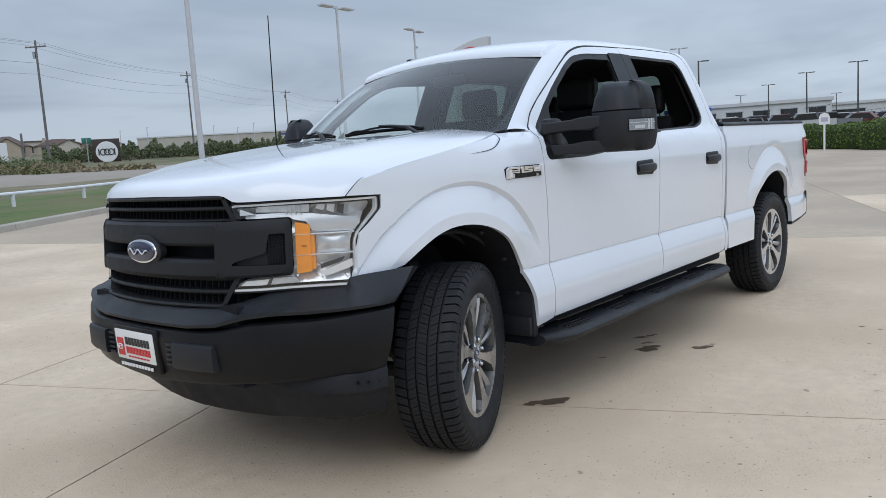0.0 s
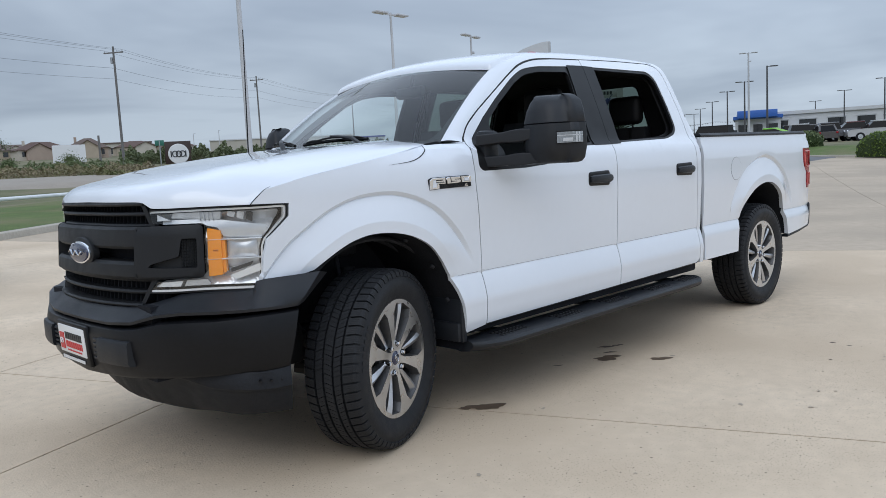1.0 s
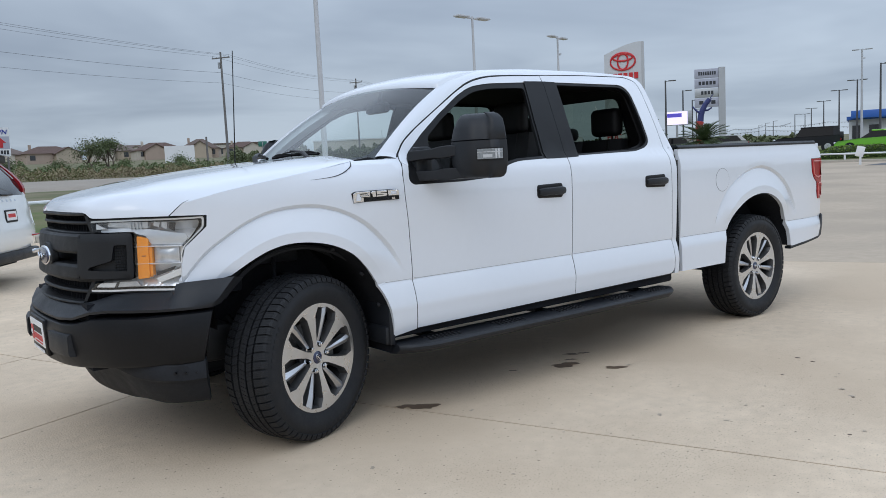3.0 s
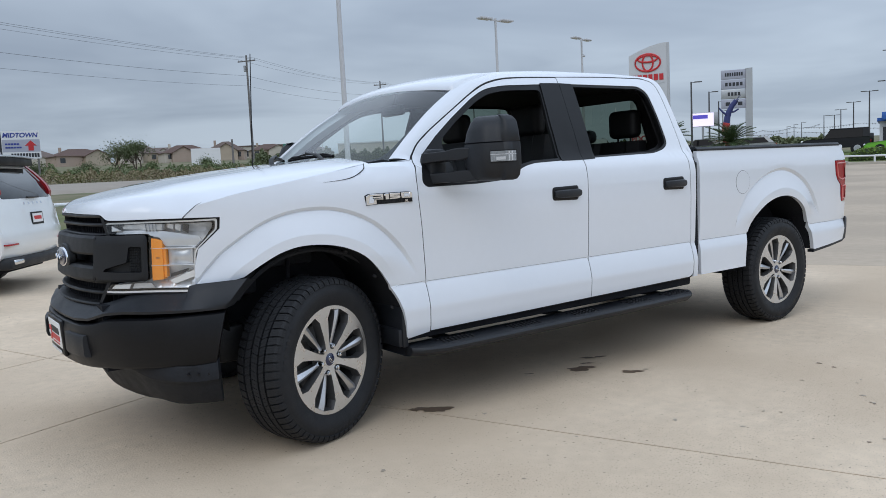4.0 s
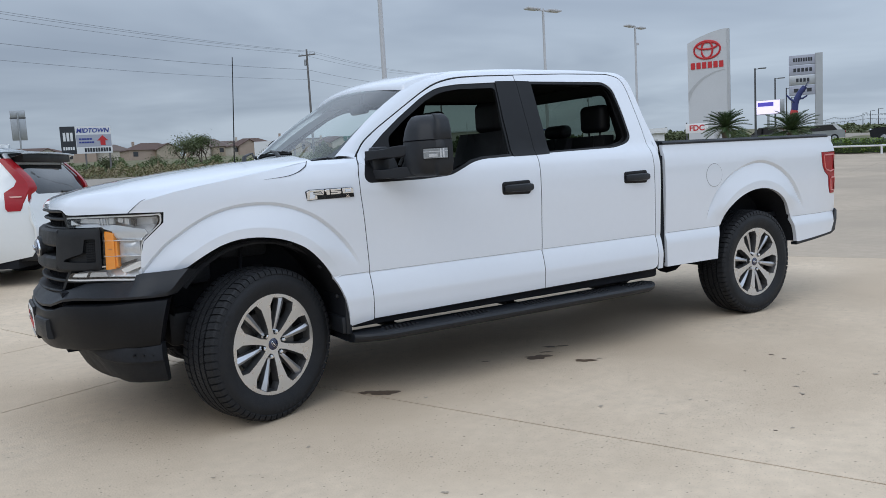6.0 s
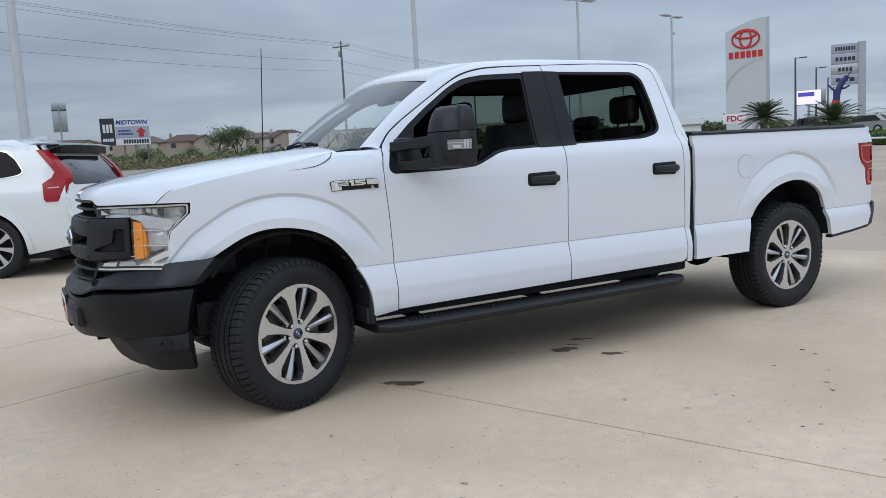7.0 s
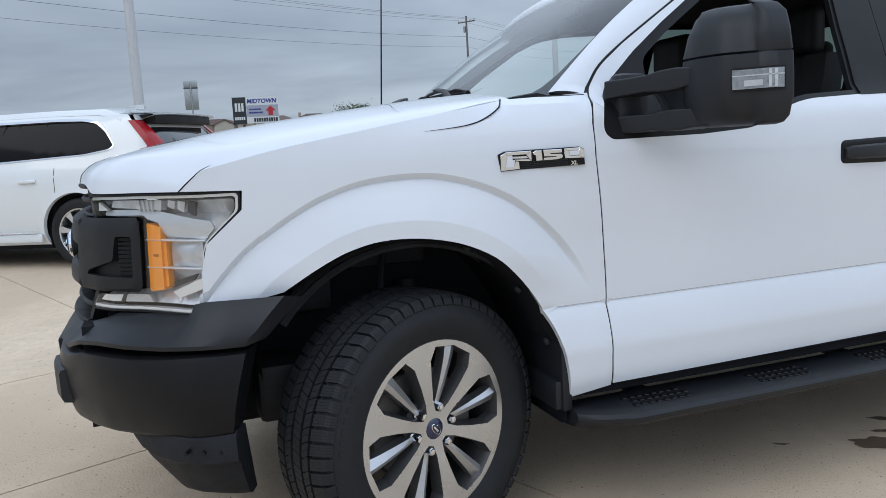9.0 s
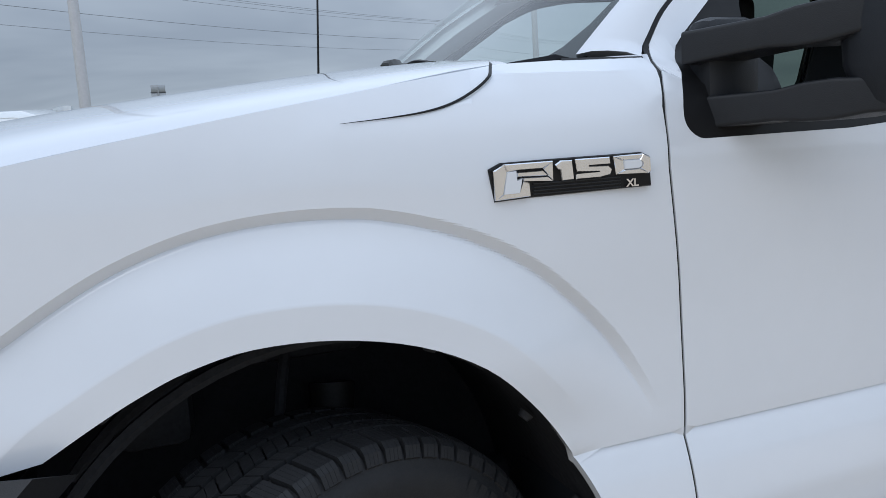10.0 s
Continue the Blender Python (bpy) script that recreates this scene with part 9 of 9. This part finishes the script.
# small white direction sign by the hedge
x, y = 41.6, 8.05
sg = thing("direction_sign", "small white arched sign on a white post", "sign", at(x, y, face_to(x, y)))
b = bm_new()
add_cyl(b, (0, 0, -0.1), (0, 0, 1.5), 0.05, 0.05, 10)
part("post", b, WHITE_STEEL, sg)
b = bm_new()
pts = [(-0.26, 1.35), (0.26, 1.35), (0.26, 1.75), (0.18, 1.9), (0.0, 1.96), (-0.18, 1.9), (-0.26, 1.75)]
add_rings(b, [[Vector((px, -0.04, pz)) for px, pz in pts], [Vector((px, 0.04, pz)) for px, pz in pts]], close=True, caps=(True, True))
flip_out(b)
part("panel", b, SIGN_WHITE, sg)
b = bm_new()
add_box(b, -0.16, 0.16, -0.05, -0.035, 1.5, 1.72)
part("panel_bar", b, SIGN_GREY, sg)

x, y = 41.9, 15.2
sg = thing("marker_sign", "small tilted white sign on a low white post", "sign", at(x, y, face_to(x, y)))
b = bm_new()
add_cyl(b, (0, 0, -0.1), (0.02, 0, 0.62), 0.07, 0.05, 10)
part("post", b, WHITE_STEEL, sg)
b = bm_new()
add_box(b, -0.2, 0.2, -0.03, 0.03, -0.28, 0.28, 0.02, m=pose(0.0, 0, 0.72, 0, 14, 0))
part("panel", b, SIGN_WHITE, sg)

# low sign for the fire hose inlet, beside the first palm
x, y = 41.14, 31.58
sg = thing("hose_inlet_sign", "small white sign with dark red letters on a post", "sign", at(x, y, face_to(x, y, -6)))
b = bm_new()
add_cyl(b, (-0.55, 0.03, -0.1), (-0.55, 0.03, 2.89 + 0.42 - height(x, y)), 0.04, 0.04, 8)
part("post", b, STEEL, sg)
b = bm_new()
add_box(b, -0.62, 0.85, -0.02, 0.02, 2.89 - 0.32 - height(x, y), 2.89 + 0.32 - height(x, y), 0.008)
part("panel", b, SIGN_WHITE, sg)
text_part("FDC", 0.52, SIGN_RED, sg, Matrix.Translation((0.12, -0.025, 2.89 - height(x, y))) @ UP, bold=0.015)

# inflated tube dancer, blue above red
x, y = 81.1, 51.6
td = thing("tube_dancer", "red and blue inflated tube figure leaning in the wind", "tube dancer", at(x, y, face_to(x, y)))
b = bm_new()
add_tube(b, [(0, 0, 0.3), (0.05, 0, 1.6), (-0.05, 0, 2.8), (0.15, 0, 3.7)], 0.42, 12)
part("lower_tube", b, material("red_nylon", (0.55, 0.06, 0.06), 0.6, vary=0.15, scale=3), td)
b = bm_new()
add_tube(b, [(0.15, 0, 3.7), (0.22, 0, 4.4), (0.40, 0, 5.0), (0.75, 0, 5.7), (1.25, 0, 6.3)], 0.38, 12, taper=0.75)
upper = part("upper_tube", b, material("blue_nylon", (0.035, 0.045, 0.16), 0.6, vary=0.15, scale=3), td)
for pts in ([(0.2, -0.2, 4.6), (-0.3, -0.4, 5.0), (-0.7, -0.4, 5.5)], [(0.5, 0.2, 5.0), (1.0, 0.3, 5.0), (1.5, 0.3, 5.3)]):
    b = bm_new()
    add_tube(b, pts, 0.14, 8, taper=0.6)
    part("arm", b, upper.data.materials[0], upper)
b = bm_new()
for k in range(9):
    a = 2.399 * k
    add_tube(b, [(1.2, 0, 6.25), (1.42 + 0.1 * math.cos(a), 0.2 * math.sin(a), 6.5 + 0.25 * math.cos(a)), (1.58 + 0.15 * math.cos(a), 0.35 * math.sin(a), 6.5 + 0.4 * math.cos(a))], 0.04, 5, taper=0.4)
part("hair_streamer", b, upper.data.materials[0], upper)
b = bm_new()
add_box(b, -0.45, 0.45, -0.45, 0.45, 0.0, 0.4, 0.05)
part("blower", b, STEEL, td)

# strings of pennants over the far lots
PENN = material("pennant_cloth", (0.35, 0.36, 0.38), 0.8, vary=0.5, scale=0.4)
rnd = random.Random(8)
for (az0, d0, el0), (az1, d1, el1) in (((10, 120, 1.75), (20.5, 150, 1.6)), ((19, 150, 1.9), (29, 160, 1.75)), ((20, 130, 1.35), (34, 140, 1.55)), ((11, 150, 1.2), (24, 170, 1.2)), ((28, 130, 1.9), (33.5, 110, 1.6))):
    pa, pb = [Vector((*polar_place(a, d, -2, -4), 1.3 + d * math.tan(radians(e)))) for a, d, e in ((az0, d0, el0), (az1, d1, el1))]
    st = thing("pennant_string", "string of small faded pennants over the car lots", "pennants")
    b = bm_new()
    n = 60
    line = []
    for k in range(n + 1):
        t = k / n
        local = (t * 3) % 1
        line.append(pa.lerp(pb, t) - Vector((0, 0, 0.3 * 4 * local * (1 - local))))
    add_tube(b, line, 0.02, 4)
    part("cord", b, STEEL, st)
    b = bm_new()
    d = (pb - pa).normalized()
    for k in range(n):
        p = line[k]
        s = rnd.uniform(0.14, 0.24)
        b.faces.new([b.verts.new(q) for q in (p - d * s * 0.5, p + d * s * 0.5, p - Vector((0, 0, s * rnd.uniform(0.8, 1.5))))])
    part("pennants", b, PENN, st)["kind"] = "stuff"


# ---- cars on the far lots ----
def parked_car(x, y, turn, color, kind="car", label="", matt=False):
    car = thing("parked_car", label, "car", at(x, y, turn), "cars parked on the far lots")
    paint = material("car_paint", color, 0.55 if matt else 0.25, coat=0.0 if matt else 0.8, vary=0.03, scale=2, spec=0.2 if matt else 0.5)
    W = 0.92
    if kind == "coupe":
        body, cab = [(-2.4, 0.30), (-2.45, 0.62), (-2.2, 0.80), (-0.9, 0.93), (1.6, 1.0), (2.3, 0.98), (2.42, 0.70), (2.38, 0.32)], [(-0.85, 0.93), (-0.15, 1.40), (0.75, 1.44), (1.9, 1.0)]
    elif kind == "jeep":
        body, cab = [(-2.15, 0.45), (-2.2, 0.95), (-1.9, 1.12), (-0.75, 1.16), (2.1, 1.18), (2.15, 0.50)], [(-0.75, 1.16), (-0.35, 1.78), (2.0, 1.80), (2.1, 1.18)]
    elif kind == "pickup":
        body, cab = [(-2.8, 0.45), (-2.85, 0.95), (-2.5, 1.10), (-1.2, 1.16), (2.8, 1.20), (2.85, 0.50)], [(-1.2, 1.16), (-0.55, 1.80), (0.95, 1.84), (1.15, 1.18)]
    else:
        body, cab = [(-2.2, 0.32), (-2.25, 0.65), (-1.9, 0.90), (-0.9, 1.0), (1.9, 1.05), (2.25, 0.95), (2.25, 0.35)], [(-0.9, 1.0), (-0.2, 1.55), (1.5, 1.58), (2.1, 1.02)]
    b = bm_new()
    add_rings(b, [[Vector((px, s * W * f, pz)) for px, pz in body] for s, f in ((-1, 0.93), (-1, 1.0), (0, 1), (1, 1.0), (1, 0.93))], close=True, caps=(True, True))
    for v in b.verts:
        if abs(v.co.y) > 0.9 and v.co.z > 0.9:
            v.co.y *= 0.96
    flip_out(b)
    part("body", b, paint, car)
    b = bm_new()
    add_rings(b, [[Vector((px, s * W * (0.90 if pz < 1.3 else 0.72), pz)) for px, pz in cab] for s in (-1, -0.6, 0.6, 1)], close=True, caps=(True, True))
    flip_out(b)
    part("glasshouse", b, SUV_GLASS, car)
    b = bm_new()
    roof_pts = [p for p in cab if p[1] > 1.3]
    add_box(b, roof_pts[0][0] - 0.05, roof_pts[-1][0] + 0.05, -W * 0.74, W * 0.74, roof_pts[0][1] - 0.05, roof_pts[-1][1] + 0.03, 0.03)
    part("roof", b, paint, car)
    # painted posts at the back of the cabin, and a spare wheel on the off-roader
    xa, za, xb, zb_ = cab[-2][0], cab[-2][1], cab[-1][0], cab[-1][1]
    if kind != "pickup":
        for s in (-1, 1):
            b = bm_new()
            add_rings(b, [[Vector((xa - 0.30, s * W * 0.74, za)), Vector((xa, s * W * 0.74, za + 0.01)), Vector((xa, s * W * 0.60, za + 0.01))], [Vector((xb - 0.42, s * W * 0.925, zb_)), Vector((xb + 0.02, s * W * 0.925, zb_ + 0.01)), Vector((xb + 0.02, s * W * 0.72, zb_ + 0.01))]], close=True, caps=(True, True))
            flip_out(b)
            part("rear_pillar", b, paint, car)
    if kind == "jeep":
        b = bm_new()
        add_cyl(b, (2.12, 0.1, 1.05), (2.36, 0.1, 1.05), 0.38, 0.36, 20)
        part("spare_wheel", b, RUBBER, car)
    for px in (body[0][0] * 0.62, body[-1][0] * 0.62):
        for s in (-1, 1):
            b = bm_new()
            rr = 0.40 if kind in ("jeep", "pickup") else 0.34
            add_cyl(b, (px, s * W * 0.80, rr), (px, s * W * 1.01, rr), rr, rr, 20)
            w_ = part("wheel", b, RUBBER, car)
            b = bm_new()
            add_cyl(b, (px, s * W * 1.0, rr), (px, s * W * 1.02, rr), rr * 0.6, rr * 0.55, 16)
            part("rim", b, ALLOY, w_)
    for s in (-1, 1):
        b = bm_new()
        add_box(b, body[-1][0] - 0.02, body[-1][0] + 0.04, s * W * 0.82 - 0.09, s * W * 0.82 + 0.09, 0.78, 0.96, 0.02)
        part("tail_lamp", b, RED, car)
        b = bm_new()
        add_box(b, body[1][0] - 0.02, body[1][0] + 0.10, s * W * 0.75 - 0.14, s * W * 0.75 + 0.14, body[1][1] - 0.02, body[1][1] + 0.12, 0.03)
        part("headlight", b, LAMP_SILVER, car)
    return car


x, y = 53.6, 19.45
parked_car(x, y, -68, (0.16, 0.50, 0.02), "coupe", "bright lime green coupe parked behind the hedge")
x, y = 53.5, 24.1
parked_car(x, y, -63, (0.018, 0.019, 0.022), "jeep", "matt black boxy off-roader parked behind the hedge", True)
x, y = polar_place(19.2, 84, -1.9, -3.9)
parked_car(x, y, -150, (0.07, 0.06, 0.055), "suv", "dark brown estate car parked nose away")
shades = [(0.5, 0.5, 0.5), (0.03, 0.03, 0.035), (0.18, 0.18, 0.19), (0.65, 0.65, 0.66), (0.10, 0.02, 0.02), (0.03, 0.05, 0.12), (0.12, 0.12, 0.13)]
rnd = random.Random(12)
for k in range(26):
    az = 8.5 + 0.50 * k
    d = 86 + 14 * (k % 3) + rnd.uniform(-2, 2)
    if 21.2 < az < 25.2 and d < 100:
        d += 22
    x, y = polar_place(az, d, -2.0, -3.9)
    col = rnd.choice(shades)
    parked_car(x, y, -62 + rnd.choice((0, 180)) + rnd.uniform(-4, 4), col, rnd.choice(("pickup", "suv", "pickup", "car", "jeep")), ("pale" if col[0] > 0.3 else "dark") + " vehicle in a row on the far car lot")
x, y = polar_place(33.0, 80)
parked_car(x, y, -60, (0.3, 0.31, 0.32), "suv", "grey car behind the far hedge")
x, y = polar_place(36.4, 80)
parked_car(x, y, -60, (0.05, 0.05, 0.05), "suv", "dark car behind the shrub")

# ---- concrete slabs of the lot, last because they are many ----
lot = thing("pavement", "pale sun-bleached concrete slabs with dark open joints", "pavement", kind="structure")
UX, UY = math.cos(radians(22.6)), math.sin(radians(22.6))
u_lines = [0.18 + 6.62 * k for k in range(-12, 11)]
v_lines = [-110, -90, -70, -55, -40, -30, -22, -15, -9.2, -4.6, 0.80, 2.54, 7.3, 12.0, 16.8, 21.5, 26.0, 31.0, 37.0]
gap = 0.005
bm = bm_new()
for u0, u1 in zip(u_lines, u_lines[1:]):
    for v0, v1 in zip(v_lines, v_lines[1:]):
        uc, vc = (u0 + u1) / 2, (v0 + v1) / 2
        xc, yc = uc * UX - vc * UY, uc * UY + vc * UX
        corners = [(u * UX - v * UY, u * UY + v * UX) for u, v in ((u0, v0), (u1, v0), (u1, v1), (u0, v1))]
        if not any(in_lot(*c) for c in corners + [(xc, yc)]):
            continue
        big = (v1 - v0) > 9
        b = bm_new()
        nu, nv = 4, 4
        rows = []
        for j in range(nv + 1):
            row = []
            for i in range(nu + 1):
                u = u0 + gap + (u1 - u0 - 2 * gap) * i / nu
                v = v0 + gap + (v1 - v0 - 2 * gap) * j / nv
                x, y = u * UX - v * UY, u * UY + v * UX
                row.append(Vector((x, y, height(x, y))))
            rows.append(row)
        vs = add_rings(b, rows, close=False)
        for f in b.faces:
            f.normal_update()
        if sum(f.normal.z for f in b.faces) < 0:
            bmesh.ops.reverse_faces(b, faces=b.faces[:])
        edge = [e for e in b.edges if e.is_boundary]
        ext = bmesh.ops.extrude_edge_only(b, edges=edge)
        for g in ext["geom"]:
            if isinstance(g, bmesh.types.BMVert):
                g.co.z -= 0.12
        flip_out(b)
        aged = uc > 6.9 and not (uc < 14 and vc < -4.6) or xc > 14
        part("slab", b, OLD_CONCRETE if aged else CONCRETE, lot, sharp=30)
        # dark bedding seen in the joints
b = bm_new()
add_rings(b, [[Vector((x, y, height(x, y) - 0.018)) for x in np.arange(-60, 60.1, 4)] for y in np.arange(-60, 44.1, 2)], close=False)
bmesh.ops.recalc_face_normals(b, faces=b.faces[:])
keep = []
for f in list(b.faces):
    c = f.calc_center_median()
    if not in_lot(c.x, c.y):
        b.faces.remove(f)
part("joint_bed", b, JOINT, lot)

# damp stains and chips on the slabs
def blot(x, y, rx, ry, turn, seed, mt=STAIN, name="stain", label="dark oil stain on the concrete"):
    b = bm_new()
    r = random.Random(seed)
    ph = [r.uniform(0, 6.28) for _ in range(4)]
    pts = []
    for k in range(40):
        a = 2 * math.pi * k / 40
        f = 1 + 0.25 * math.sin(2 * a + ph[0]) + 0.16 * math.sin(3 * a + ph[1]) + 0.12 * math.sin(5 * a + ph[2]) + 0.07 * math.sin(9 * a + ph[3])
        px, py = rx * f * math.cos(a), ry * f * math.sin(a)
        pts.append(Vector((x + px * math.cos(turn) - py * math.sin(turn), y + px * math.sin(turn) + py * math.cos(turn), height(x, y) + 0.002)))
    c = b.verts.new((x, y, height(x, y) + 0.0025))
    vs = [b.verts.new(p) for p in pts]
    for k in range(40):
        b.faces.new((vs[k], vs[(k + 1) % 40], c))
    flip_out(b)
    ob = part(name, b, mt)
    return tagged(ob, label, "stain", kind="structure")


blot(0.633, -0.871, 0.085, 0.055, -0.9, 1)
blot(1.82, -0.85, 0.085, 0.055, -0.6, 2)
blot(1.95, -0.78, 0.035, 0.018, -0.6, 3)
blot(1.99, -1.13, 0.055, 0.038, -0.7, 4)
blot(2.06, -0.68, 0.055, 0.020, -0.6, 5)
blot(2.14, -0.72, 0.035, 0.018, -0.4, 7)
blot(1.50, -0.70, 0.025, 0.012, -0.6, 8)
blot(0.55, -0.80, 0.04, 0.02, -0.9, 6)
SCUFF = material("faint_damp_mark", (0.36, 0.30, 0.23), 0.7, vary=0.2, scale=6)
r = random.Random(4)
for k in range(60):
    x, y = (r.uniform(-2.5, 5.5), r.uniform(-5.0, -0.9)) if k % 3 else (r.gauss(2.2, 0.7), r.gauss(-2.2, 0.4))
    s = r.uniform(0.004, 0.016)
    blot(x, y, s, s * r.uniform(0.5, 1), r.uniform(0, 3), 20 + k, SCUFF if r.random() < 0.75 else STAIN, "chip", "small dark chip in the concrete")
